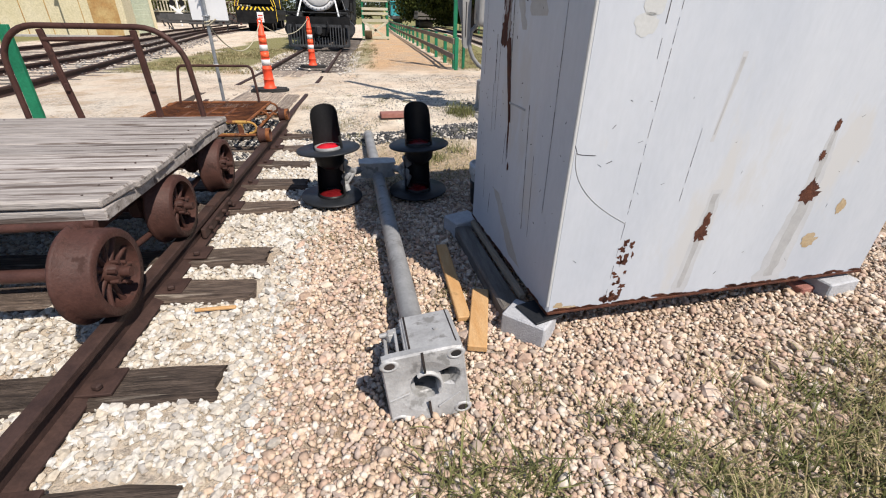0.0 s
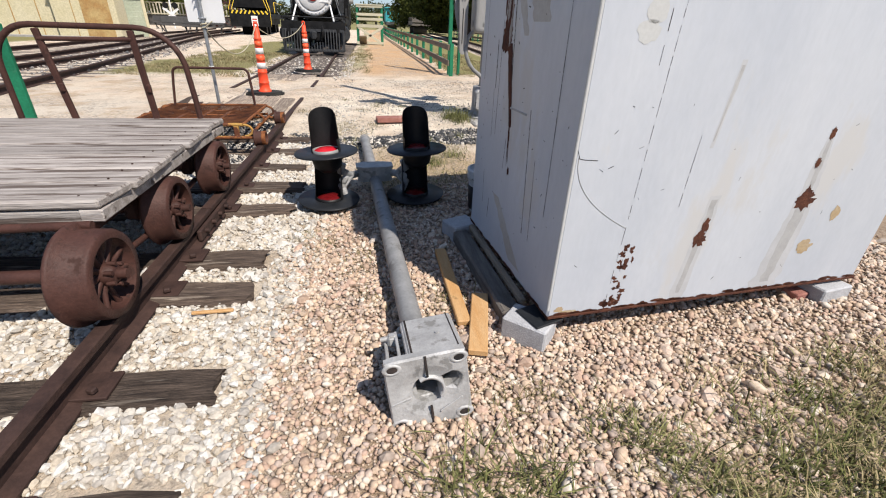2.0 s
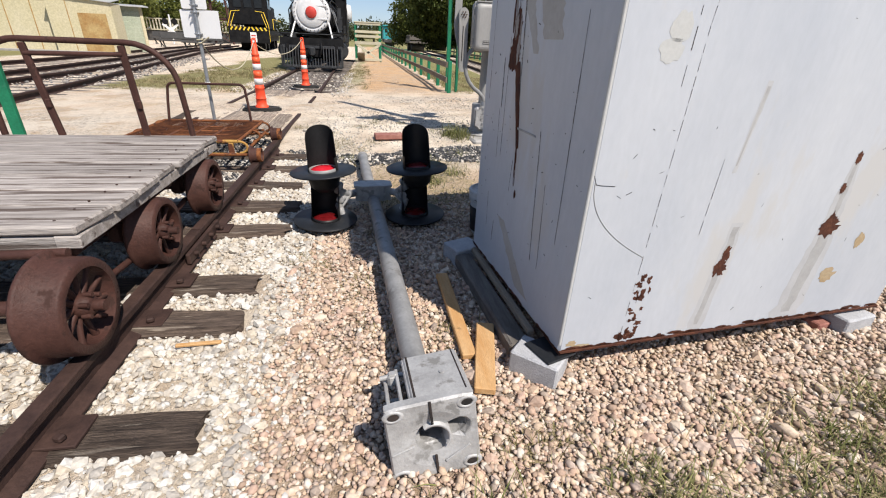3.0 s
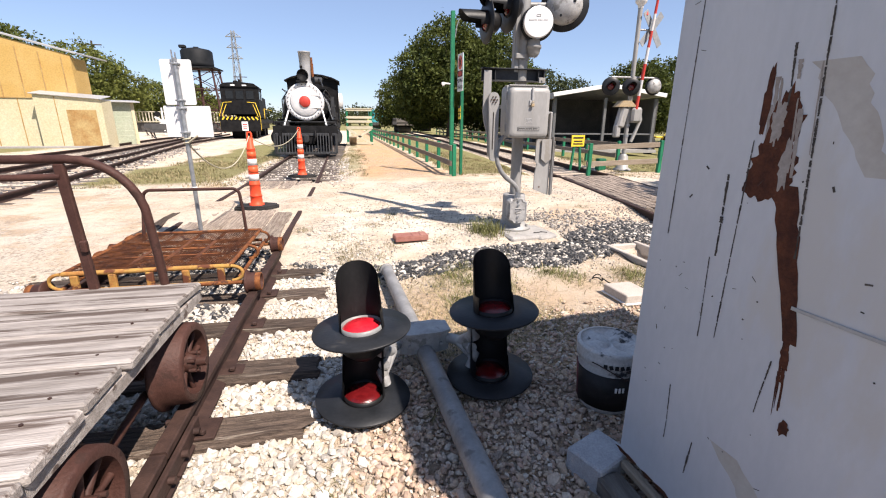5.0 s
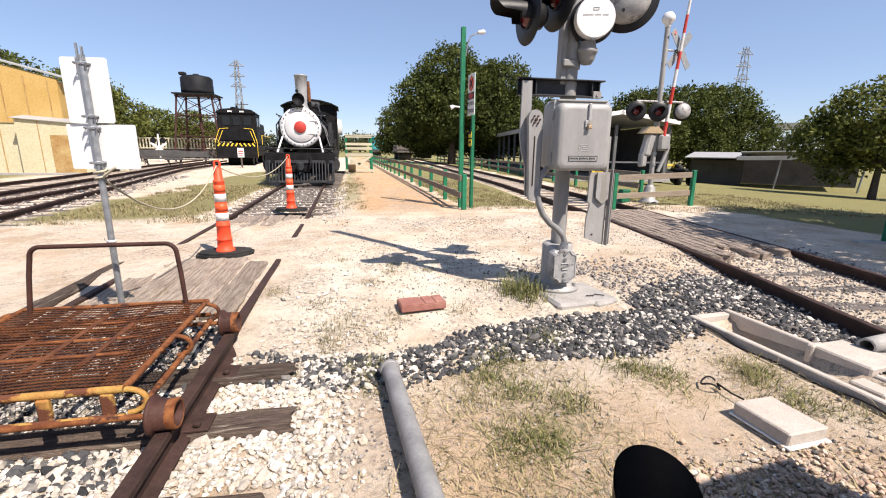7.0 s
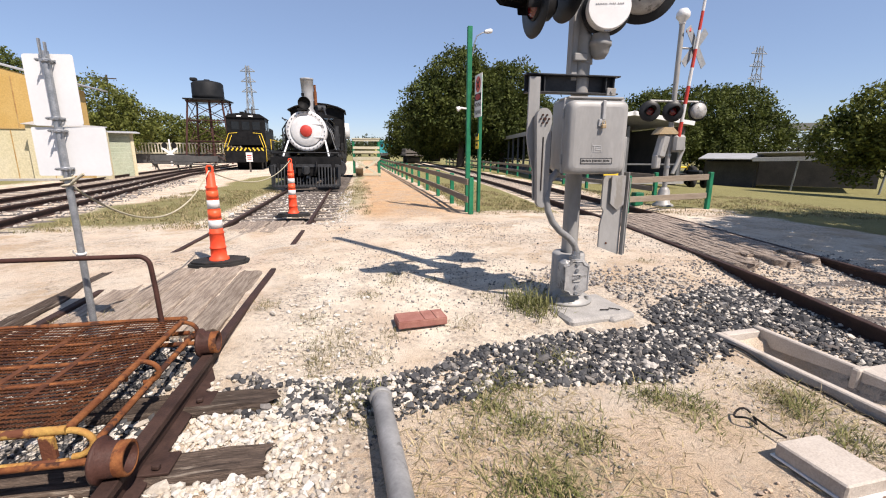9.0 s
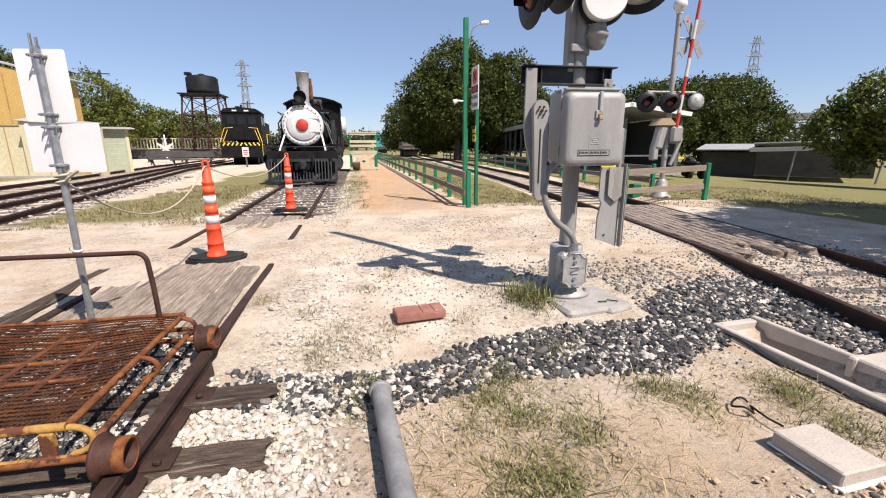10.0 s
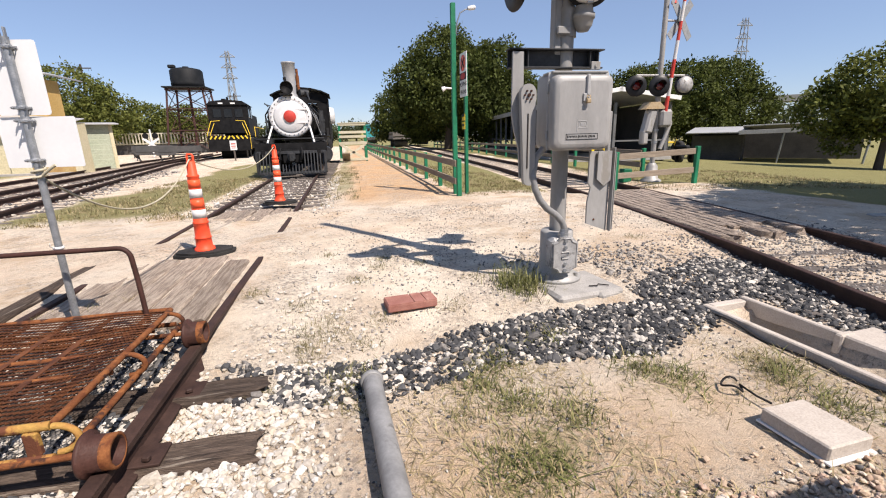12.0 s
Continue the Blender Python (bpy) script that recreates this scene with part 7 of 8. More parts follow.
part("kerb", MB().box((0.6, -0.35, 0.03), (2.4, 0.16, 0.10), None, 0.015, (0, 0, -28)), M["concrete"], rs, "pale concrete kerb at its foot")
part("fence_rail", MB().box((0.5, 0.0, 0.42), (1.0, 0.04, 0.14), None, 0.006), M["board"], rs)
ys_ = thing("yellow_notice", "yellow notice board on a green stand", "sign", (7.63, 14.0, 0.1), 6)
part("notice_board", MB().box((0, -0.03, 0.88), (0.46, 0.02, 0.34), None, 0.004), M["yellow"], ys_)
part("notice_marks", MB().box((0, -0.042, 0.97), (0.36, 0.003, 0.05), None, 0.001).box((0, -0.042, 0.87), (0.30, 0.003, 0.04), None, 0.001).box((0, -0.042, 0.79), (0.34, 0.003, 0.04), None, 0.001), M["ink"], ys_)
for x in (-0.13, 0.13):
    part("leg", MB().box((x, 0, 0.42), (0.06, 0.06, 0.86), None, 0.005, (0, 6 if x < 0 else -6, 0)), M["green"], ys_)
bn = thing("utility_box", "small dark green utility box on the grass", "box", (8.44, 13.9, 0.1))
part("box_body", MB().box((0, 0, 0.17), (0.26, 0.22, 0.36), None, 0.02), M["green"], bn)

# ---- steam locomotive ----


def locomotive():
    c = thing("steam_locomotive", "black steam locomotive with silver smokebox front and red centre", "locomotive", (-0.94, 19.45, 0.16), 1.0)
    K, G, S = M["locoblack"], M["locogrey"], M["silver"]
    part("pilot_beam", MB().box((0, 0.42, 1.02), (2.45, 0.26, 0.30)), K, c)
    pl = part("pilot_frame", MB().box((0, 0.02, 0.14), (2.3, 0.08, 0.10)).box((0, 0.26, 0.85), (2.3, 0.10, 0.10)).box((-1.15, 0.14, 0.5), (0.08, 0.3, 0.75)).box((1.15, 0.14, 0.5), (0.08, 0.3, 0.75)), G, c)
    for k in range(21):
        x = -1.08 + k * 0.108
        short = abs(x) < 0.33
        z1 = 0.44 if short else 0.88
        part("pilot_bar", MB().tube([(x, -0.02, 0.12), (x, -0.02 + 0.25 * (z1 - 0.12) / 0.76, z1)], 0.024, 6), G, pl, "grey cowcatcher bar")
    part("coupler", MB().box((0, 0.12, 0.70), (0.24, 0.5, 0.26), None, 0.05).box((0.02, -0.12, 0.70), (0.16, 0.12, 0.30), None, 0.04), G, c)
    part("coupler_plate", MB().box((0, 0.27, 0.72), (0.62, 0.05, 0.46)), K, c)
    for x in (-0.9, 0.9):
        part("footboard_bracket", MB().box((x * 1.05, 0.28, 0.7), (0.12, 0.2, 0.5)), K, c)
    part("beam_rail", MB().tube([(-1.15, 0.3, 1.20), (-1.15, 0.3, 1.32), (1.15, 0.3, 1.32), (1.15, 0.3, 1.20)], 0.018, 6), G, c)
    m = pose(0, 1.05, 2.10, 90, 0, 0)
    part("smokebox_ring", MB().lathe([(0.735, -0.5), (0.735, 0.0), (0.715, 0.035), (0.60, 0.045), (0.58, 0.03), (0.0, 0.03)], m, 56), S, c, "silver painted smokebox front")
    door = part("smokebox_door", MB().lathe([(0.56, 0.03), (0.56, 0.06), (0.53, 0.08), (0.3, 0.11), (0.0, 0.12)], m, 48), S, c)
    part("centre_plate", MB().lathe([(0.215, 0.10), (0.215, 0.15), (0.2, 0.165), (0.0, 0.17)], m, 32), M["redpaint"], door, "round red number plate")
    for k in range(26):
        a = 2 * math.pi * k / 26
        part("rim_bolt", MB().cyl(m @ Vector((0.655 * math.cos(a), 0.655 * math.sin(a), 0.04)), m @ Vector((0.655 * math.cos(a), 0.655 * math.sin(a), 0.065)), 0.020, seg=6), G, door)
    for z in (-0.22, 0.25):
        part("hinge", MB().box((0.42, z, 0.09), (0.42, 0.05, 0.04), m), S, door)
    part("boiler", MB().lathe([(0.73, -0.5), (0.73, -2.2), (0.72, -2.25), (0.72, -6.2), (0.86, -7.0)], m, 40), K, c)
    for y in (1.8, 2.6, 3.9, 5.2):
        part("boiler_band", MB().lathe([(0.735, 0), (0.745, 0.0), (0.745, 0.06), (0.735, 0.06)], pose(0, y, 2.10, 90, 0, 0), 40), G, c)
    part("smokestack", MB().lathe([(0.30, 2.72), (0.24, 2.84), (0.19, 2.95), (0.215, 3.55), (0.238, 3.98), (0.25, 3.99), (0.25, 4.035), (0.22, 4.035), (0.20, 3.5)], Matrix.Translation((0.05, 1.75, 0.02)), 32), M["stacksilver"], c, "tall silver smokestack with flared lip")
    hl = part("headlight", MB().lathe([(0.21, -0.25), (0.225, 0.0), (0.21, 0.03), (0.19, 0.0), (0.18, -0.06), (0.0, -0.08)], pose(-0.02, 0.98, 3.10, 90, 0, 0), 28), K, c)
    part("headlight_shelf", MB().box((-0.06, 1.05, 2.86), (0.42, 0.4, 0.05)), K, hl)
    part("headlight_cap", MB().box((-0.06, 1.1, 3.40), (0.1, 0.14, 0.1)), K, hl)
    part("sand_dome", MB().lathe([(0.42, 2.7), (0.36, 2.95), (0.36, 3.15), (0.25, 3.3), (0, 3.35)], Matrix.Translation((0.0, 3.4, 0)), 24), K, c)
    part("steam_dome", MB().lathe([(0.46, 2.7), (0.4, 2.95), (0.4, 3.2), (0.28, 3.36), (0, 3.4)], Matrix.Translation((0.0, 5.0, 0)), 24), K, c)
    part("bell", MB().lathe([(0.16, 3.1), (0.13, 3.2), (0.09, 3.33), (0.0, 3.36)], Matrix.Translation((0.12, 2.55, 0)), 18).box((0.12, 2.55, 3.0), (0.4, 0.08, 0.3)), K, c)
    part("whistle", MB().cyl((0.26, 2.6, 3.1), (0.26, 2.6, 3.7), 0.07).cyl((0.26, 2.6, 3.55), (0.26, 2.6, 3.95), 0.05), M["rust"], c, "brown stovepipe whistle")
    for s in (-1, 1):
        part("brace", MB().tube([(s * 0.66, 1.0, 1.75), (s * 0.80, 0.42, 1.18)], 0.032, 8), M["lid"], c, "white-painted brace rod")
        part("handrail", MB().tube([(s * 0.84, 1.1, 2.55), (s * 0.86, 3.5, 2.6), (s * 0.86, 6.3, 2.6)], 0.018, 6).cyl((s * 0.72, 1.1, 2.45), (s * 0.84, 1.1, 2.58), 0.02), G, c)
        part("running_board", MB().box((s * 0.98, 4.2, 1.40), (0.5, 5.0, 0.06)), K, c)
        part("cylinder", MB().cyl((s * 1.06, 0.75, 0.72), (s * 1.06, 1.75, 0.72), 0.33, seg=24).cyl((s * 1.06, 0.70, 0.72), (s * 1.06, 0.75, 0.72), 0.26, seg=24).box((s * 0.95, 1.25, 1.1), (0.5, 0.8, 0.5), None, 0.06), G, c)
        part("air_tank", MB().cyl((s * 0.98, 2.4, 1.15), (s * 0.98, 4.6, 1.15), 0.2, seg=18), K, c)
        for k in range(6):
            part("pipework", MB().tube([(s * (0.72 + 0.03 * k), 1.6 + 0.7 * k, 2.5 - 0.1 * k), (s * 0.98, 1.9 + 0.7 * k, 2.2), (s * 0.99, 2.0 + 0.7 * k, 1.42)], 0.025, 6), G, c)
        for y in (2.9, 4.5, 6.1):
            part("driver_wheel", MB().lathe([(0.52, -0.06), (0.62, -0.06), (0.62, 0.06), (0.52, 0.06), (0.5, 0.0), (0.1, 0.02), (0, 0.05)], pose(s * 0.75, y, 0.62, 0, 90 * s, 0), 30), K, c)
        part("connecting_rod", MB().box((s * 0.9, 4.3, 0.5), (0.06, 3.4, 0.12)), G, c)
        for y in (0.75, 1.5):
            part("pilot_wheel", MB().cyl((s * 0.7, y, 0.36), (s * 0.82, y, 0.36), 0.36, seg=24), K, c)
        for k in range(9):
            y0 = 1.3 + 0.55 * k
            part("pipework", MB().tube([(s * 0.74, y0, 2.30), (s * 0.86, y0 + 0.05, 2.05 - 0.05 * (k % 3)), (s * 0.92, y0 + 0.3, 1.75), (s * 1.02, y0 + 0.35, 1.43)], 0.018 + 0.010 * (k % 2), 6), M["lattice"] if k % 3 == 0 else G, c)
        part("air_pump", MB().cyl((s * 0.98, 3.3, 1.55), (s * 0.98, 3.3, 2.0), 0.15, seg=16).cyl((s * 0.98, 3.3, 2.06), (s * 0.98, 3.3, 2.42), 0.12, seg=16).cyl((s * 0.98, 3.3, 1.98), (s * 0.98, 3.3, 2.08), 0.17, seg=16), G, c)
        part("step_box", MB().box((s * 1.05, 0.62, 1.30), (0.36, 0.30, 0.10)).box((s * 1.02, 0.55, 1.12), (0.10, 0.10, 0.30)), K, c)
    part("beam_hose", MB().tube([(0.35, 0.2, 1.0), (0.38, 0.02, 0.9), (0.36, 0.0, 0.65), (0.30, 0.08, 0.55)], 0.03, 8), K, c)
    part("beam_hose", MB().tube([(-0.35, 0.2, 1.0), (-0.38, 0.02, 0.85), (-0.36, 0.02, 0.6)], 0.025, 8), K, c)
    part("water_can", MB().lathe([(0.0, 2.1), (0.34, 2.1), (0.36, 2.6), (0.30, 2.95), (0.0, 3.0)], Matrix.Translation((1.15, 10.2, 0)), 20), S, c, "pale tank behind the cab")
    part("generator", MB().cyl((0.32, 2.2, 3.02), (0.62, 2.35, 3.02), 0.14, seg=14).tube([(0.5, 2.3, 3.1), (0.62, 1.9, 3.0), (0.72, 1.4, 2.7)], 0.03, 6), G, c)
    for k in range(3):
        part("window_bar", MB().box((1.24, 7.0 + 0.55 * k, 3.0), (0.05, 0.06, 0.8)), K, c)
    cabp = part("cab", MB().box((-1.22, 7.6, 2.0), (0.06, 1.9, 1.5)).box((1.22, 7.6, 2.0), (0.06, 1.9, 1.5)).box((-1.22, 6.72, 3.0), (0.08, 0.12, 0.8)).box((1.22, 6.72, 3.0), (0.08, 0.12, 0.8))
                .box((-1.22, 8.5, 3.0), (0.08, 0.12, 0.8)).box((1.22, 8.5, 3.0), (0.08, 0.12, 0.8)).box((0, 6.68, 3.2), (2.4, 0.06, 0.5)).box((-0.98, 6.68, 2.4), (0.5, 0.06, 1.2)).box((0.98, 6.68, 2.4), (0.5, 0.06, 1.2)).box((0, 7.6, 1.4), (2.4, 1.9, 0.1)), K, c)
    roof = MB()
    arc = [(-1.36, 3.35), (-1.0, 3.52), (-0.5, 3.64), (0, 3.68), (0.5, 3.64), (1.0, 3.52), (1.36, 3.35)]
    roof.prism([(x, z) for x, z in arc[::-1]][::-1] + [(x, z - 0.06) for x, z in arc[::-1]], -8.8, -6.4, pose(0, 0, 0, 90, 0, 0))
    part("cab_roof", roof, K, cabp)
    part("tender", MB().box((0, 10.9, 1.85), (2.5, 4.0, 1.8), None, 0.05).box((0, 10.9, 0.85), (2.4, 4.2, 0.25)).box((0, 9.6, 2.9), (2.3, 1.2, 0.4)), M["locogrey"], c)
    for y in (9.5, 10.3, 11.6, 12.4):
        part("tender_wheel", MB().cyl((-0.85, y, 0.4), (0.85, y, 0.4), 0.4, seg=20), K, c)
    return c


locomotive()


def diesel():
    c = thing("diesel_switcher", "black diesel switcher with yellow rails and chevron-striped front beam", "locomotive", (-7.75, 40.0, 0.32), 5)
    K, Y = M["locoblack"], M["yellow"]
    part("cab", MB().box((0, 1.4, 2.75), (2.75, 2.8, 2.2), None, 0.06), K, c)
    part("cab_roof", MB().prism([(-1.45, 3.75), (1.45, 3.75), (1.1, 4.02), (0.0, 4.12), (-1.1, 4.02)], -3.0, 0.1, pose(0, 0, 0, 90, 0, 0)), K, c)
    part("hood", MB().box((0, 7.0, 2.4), (1.8, 8.4, 2.0), None, 0.08), K, c)
    part("frame", MB().box((0, 5.2, 1.15), (2.9, 12.4, 0.35)).box((0, 5.2, 0.75), (2.2, 11.5, 0.5)), K, c)
    part("front_beam", MB().box((0, -1.0, 0.85), (2.9, 0.15, 0.9)), K, c)
    for k in range(9):
        part("chevron", MB().box((-1.2 + k * 0.3, -1.09, 1.38), (0.10, 0.02, 0.27), None, 0.002, (0, 35 if k < 4.5 else -35, 0)), Y, c)
    part("stripe_beam", MB().box((0, -1.03, 1.38), (2.9, 0.1, 0.26)), K, c)
    for x in (-0.75, 0.0, 0.75):
        part("window", MB().box((x, -0.01, 3.15), (0.55, 0.04, 0.62), None, 0.02), M["darkglass"], c)
    for y in (0.7, 2.0):
        part("window", MB().box((1.385, y, 3.15), (0.04, 0.7, 0.62), None, 0.02), M["darkglass"], c)
    for s in (-1, 1):
        part("handrail", MB().tube([(s * 1.45, -1.0, 0.5), (s * 1.45, -1.0, 1.6), (s * 1.15, -0.6, 2.55), (s * 0.55, -0.6, 2.6)], 0.026, 6), Y, c, "yellow handrail")
        part("handrail", MB().tube([(s * 1.30, -0.9, 1.5), (s * 0.95, -0.5, 2.45)], 0.022, 6).tube([(s * 1.44, 2.9, 1.4), (s * 1.44, 2.9, 2.2), (s * 1.44, 11, 2.2)], 0.025, 6), Y, c, "yellow handrail")
        part("steps", MB().box((s * 1.25, -0.8, 0.45), (0.4, 0.4, 0.06)).box((s * 1.25, -0.8, 0.9), (0.4, 0.4, 0.06)), K, c)
        part("number_mark", MB().box((s * 0.42, -0.10, 3.86), (0.32, 0.03, 0.10)), M["lid"], c)
    for y in (0.8, 3.0, 8.0, 10.4):
        part("wheel", MB().cyl((-0.9, y, 0.25), (0.9, y, 0.25), 0.5, seg=20), K, c)
    part("roof_horn", MB().cyl((0, 0.6, 4.1), (0, 0.6, 4.35), 0.08).box((-0.3, 0.8, 4.15), (0.3, 0.3, 0.2)), K, c)


diesel()


def water_tower(ox, oy):
    c = thing("water_tower", "dark water tank on a braced red steel tower", "water tower", (ox, oy, 0.1))
    legs = [(-1.95, -1.6), (1.95, -1.6), (1.95, 1.6), (-1.95, 1.6)]
    for x, y in legs:
        part("leg", MB().cyl((x * 1.28, y * 1.28, 0.0), (x * 0.92, y * 0.92, 7.1), 0.11, seg=8), M["towersteel"], c)
    for z0, z1 in ((0.3, 2.6), (2.6, 4.9), (4.9, 7.0)):
        for i in range(4):
            (xa, ya), (xb, yb) = legs[i], legs[(i + 1) % 4]
            part("brace", MB().cyl((xa, ya, z0), (xb, yb, z1), 0.045, seg=6), M["towersteel"], c)
            part("brace", MB().cyl((xb, yb, z0), (xa, ya, z1), 0.045, seg=6), M["towersteel"], c)
            part("strut", MB().cyl((xa, ya, z1), (xb, yb, z1), 0.06, seg=6), M["towersteel"], c)
    part("platform", MB().box((0, 0, 7.2), (4.3, 3.9, 0.14)), M["tank"], c)
    part("tank", MB().lathe([(0, 7.3), (1.66, 7.3), (1.68, 7.7), (1.66, 7.75), (1.68, 8.2), (1.66, 8.25), (1.66, 9.0), (1.45, 9.2), (0.3, 9.42), (0.3, 9.5), (0, 9.52)], None, 36), M["tank"], c)
    part("lid_box", MB().box((-1.4, 0, 9.5), (0.7, 0.6, 0.35), None, 0.08), M["tank"], c)
    part("riser_pipe", MB().cyl((0, 0, 0), (0, 0, 7.2), 0.14, seg=10), M["towersteel"], c)


water_tower(-16.3, 60)


def pylon(ox, oy, h, w):
    c = thing("transmission_pylon", "distant lattice steel transmission tower", "pylon", (ox, oy, 0.0), group="pylons")
    mb = MB()
    n = 9
    cor = lambda t: [(sx * w * (1 - 0.72 * t), sy * w * (1 - 0.72 * t), h * t) for sx, sy in ((-1, -1), (1, -1), (1, 1), (-1, 1))]
    for k in range(n):
        a, b = cor(k / n), cor((k + 1) / n)
        for i in range(4):
            mb.cyl(a[i], b[i], 0.13, seg=4).cyl(a[i], b[(i + 1) % 4], 0.06, seg=4).cyl(a[(i + 1) % 4], b[i], 0.06, seg=4)
    part("lattice", mb, M["lattice"], c)
    for z in (0.72, 0.83, 0.94):
        part("cross_arm", MB().cyl((-w * 1.5, 0, h * z), (w * 1.5, 0, h * z), 0.16, seg=4).cyl((-w * 1.5, 0, h * z), (0, 0, h * (z + 0.05)), 0.1, seg=4).cyl((w * 1.5, 0, h * z), (0, 0, h * (z + 0.05)), 0.1, seg=4), M["lattice"], c)


pylon(-34.4, 160, 28.5, 1.5)
pylon(125.5, 130, 34.5, 1.9)


def utility_pole(x, y, h, rz=0):
    c = thing("utility_pole", "distant wooden utility pole with a crossarm", "pole", (x, y, 0), rz, group="utility poles")
    part("pole", MB().cyl((0, 0, 0), (0, 0, h), 0.16, 0.12, 8), M["bark"], c)
    part("cross_arm", MB().box((0, 0, h - 0.5), (2.4, 0.12, 0.14)), M["bark"], c)


utility_pole(8.1, 122, 9.6)
utility_pole(-33.9, 75, 12.0)
utility_pole(-19.5, 95, 10.0)

# ---- buildings ----


def yellow_building():
    c = thing("yellow_shop_building", "yellow sheet-metal shop with a tin roof and rusted lower wall", "building", (-12.3, 28.0, 0.0), 0)
    gable = [(-20, 0), (-0.5, 0), (-0.5, 4.60), (-10.0, 7.12), (-19, 4.8), (-20, 4.5)]
    part("wall", MB().prism([(x, z) for x, z in gable], -0.15, 0.0, pose(0, 0, 0, 90, 0, 0)), M["yellowwall"], c)
    part("wall", MB().box((-0.58, 0.7, 2.25), (0.15, 1.3, 4.5)), M["yellowwall"], c)
    part("roof", MB().box((0, 0, 0), (10.3, 3.0, 0.07)), M["roofsheet"], c).matrix_basis = pose(-5.16, 1.4, 5.99, 0, 14.9, 0)
    part("roof", MB().box((0, 0, 0), (10.3, 3.0, 0.07)), M["roofsheet"], c).matrix_basis = pose(-15.1, 1.4, 5.99, 0, -14.9, 0)
    low = part("lower_wall", MB().box((-11.0, -0.12, 1.27), (17.9, 0.10, 2.52)), M["paleyellow"], c, "pale yellow lower sheet wall")
    bay = part("bay_wall", MB().prism([(-2.06, 0.0), (0.80, 0.0), (0.80, 2.50), (-2.06, 2.72)], -0.06, 0.06, pose(0, -0.75, 0, 90, 0, 0)).box((0.80, -0.3, 1.25), (0.1, 1.0, 2.45)).box((-2.0, -0.4, 1.3), (0.1, 0.6, 2.6)), M["paleyellow"], c, "pale yellow bay with a rusted panel")
    part("lean_to_roof", MB().box((-0.62, -0.42, 2.70), (3.1, 1.0, 0.04), None, 0.01, (10, 4.4, 0)), M["roofsheet"], c)
    part("joint_strip", MB().box((-11.0, -0.19, 2.55), (17.9, 0.05, 0.06)), M["wallrust"], c)
    for k in range(16):
        if k > 1:
            part("seam", MB().box((-0.7 - k * 1.2, -0.18, 1.25), (0.04, 0.03, 2.5)), M["wallrust"], low)
        part("seam", MB().box((-0.9 - k * 0.95, -0.014, 3.55 + min(k, 15 - k) * 0.1), (0.05, 0.03, 1.95 + min(k, 15 - k) * 0.2)), M["wallrust"], c)
    part("seam", MB().box((-1.15, -0.825, 1.3), (0.035, 0.02, 2.6)), M["wallrust"], bay)
    part("rust_panel", MB().box((-0.08, -0.822, 1.1), (1.3, 0.014, 1.75)), M["wallrust"], bay, "rust-stained panel")
    part("curb", MB().box((-9.3, -1.0, 0.1), (20, 0.5, 0.25)), M["concrete"], c)


yellow_building()
sh = thing("siding_shed", "small shed with faded green plank siding", "shed", (-12.35, 30.5, 0.1), 27)
for k in range(9):
    part("siding_board", MB().box((0, 0, 0.16 + k * 0.265), (1.7, 0.06, 0.27), None, 0.01, (4, 0, 0)), M["mintwall"], sh)
part("side_wall", MB().box((0.84, 1.4, 1.2), (0.06, 2.8, 2.4)), M["paleyellow"], sh)
part("roof", MB().box((0, 1.3, 2.48), (2.4, 3.4, 0.06), None, 0.01, (3, 0, 0)), M["roofsheet"], sh)
part("corner_board", MB().box((0.8, -0.05, 1.2), (0.16, 0.06, 2.4)), M["paleyellow"], sh)


def plank_stack(x, y, z, n, l, rz):
    c = thing("junk_bench", "dark steel bench frames and scrap stacked outdoors", "bench", (x, y, z), rz, group="scrap benches")
    part("seat", MB().box((0, 0, 0.55), (l, 0.5, 0.06)), M["darkshed"], c)
    part("back", MB().box((0, 0.3, 0.9), (l, 0.06, 0.4), None, 0.01, (-12, 0, 0)), M["darkshed"], c)
    for s in (-1, 1):
        part("leg", MB().cyl((s * l * 0.4, -0.2, 0), (s * l * 0.45, 0.2, 0.6), 0.04).cyl((s * l * 0.45, -0.2, 0.6), (s * l * 0.4, 0.25, 0), 0.04), M["darkshed"], c)


for x, y, l, r in ((-10.2, 36, 2.6, 5), (-13.6, 41, 3.2, -8), (-12.6, 38.5, 2.4, 12), (-16.6, 48, 3.4, 0)):
    plank_stack(x, y, 0.1, 3, l, r)
wf = thing("white_picket_fence", "long pale railing along a far walkway", "fence", (-23.5, 62, 1.0))
part("top_rail", MB().box((0, 0, 1.5), (26, 0.1, 0.12)).box((0, 0, 0.35), (26, 0.1, 0.12)), M["cream"], wf)
pk = part("picket", MB().box((0, 0, 0.9), (0.14, 0.05, 1.3)), M["cream"], wf)
pk.matrix_basis = pose(-12.8, 0, 0)
for k in range(1, 75):
    share(pk, pose(-12.8 + k * 0.346, 0, 0))
part("plinth", MB().box((0, 0.3, -0.4), (26, 0.5, 1.3)), M["darkshed"], wf)
xb = thing("far_crossbuck", "small white crossbuck with two black lamps", "railway signal", (-17.6, 51, 0.1))
part("mast", MB().cyl((0, 0, 0), (0, 0, 2.6), 0.07), M["lid"], xb)
for s in (1, -1):
    part("crossbuck_board", MB().box((0, -0.06 - 0.02 * s, 1.25), (1.7, 0.02, 0.22), None, 0.004, (0, 38 * s, 0)), M["lid"], xb)
    part("lamp", MB().cyl((s * 0.42, -0.1, 2.0), (s * 0.42, -0.05, 2.0), 0.27, seg=20), M["black"], xb)
sg = thing("small_notice", "small white notice on a wooden stake", "sign", (-6.6, 35.5, 0.1))
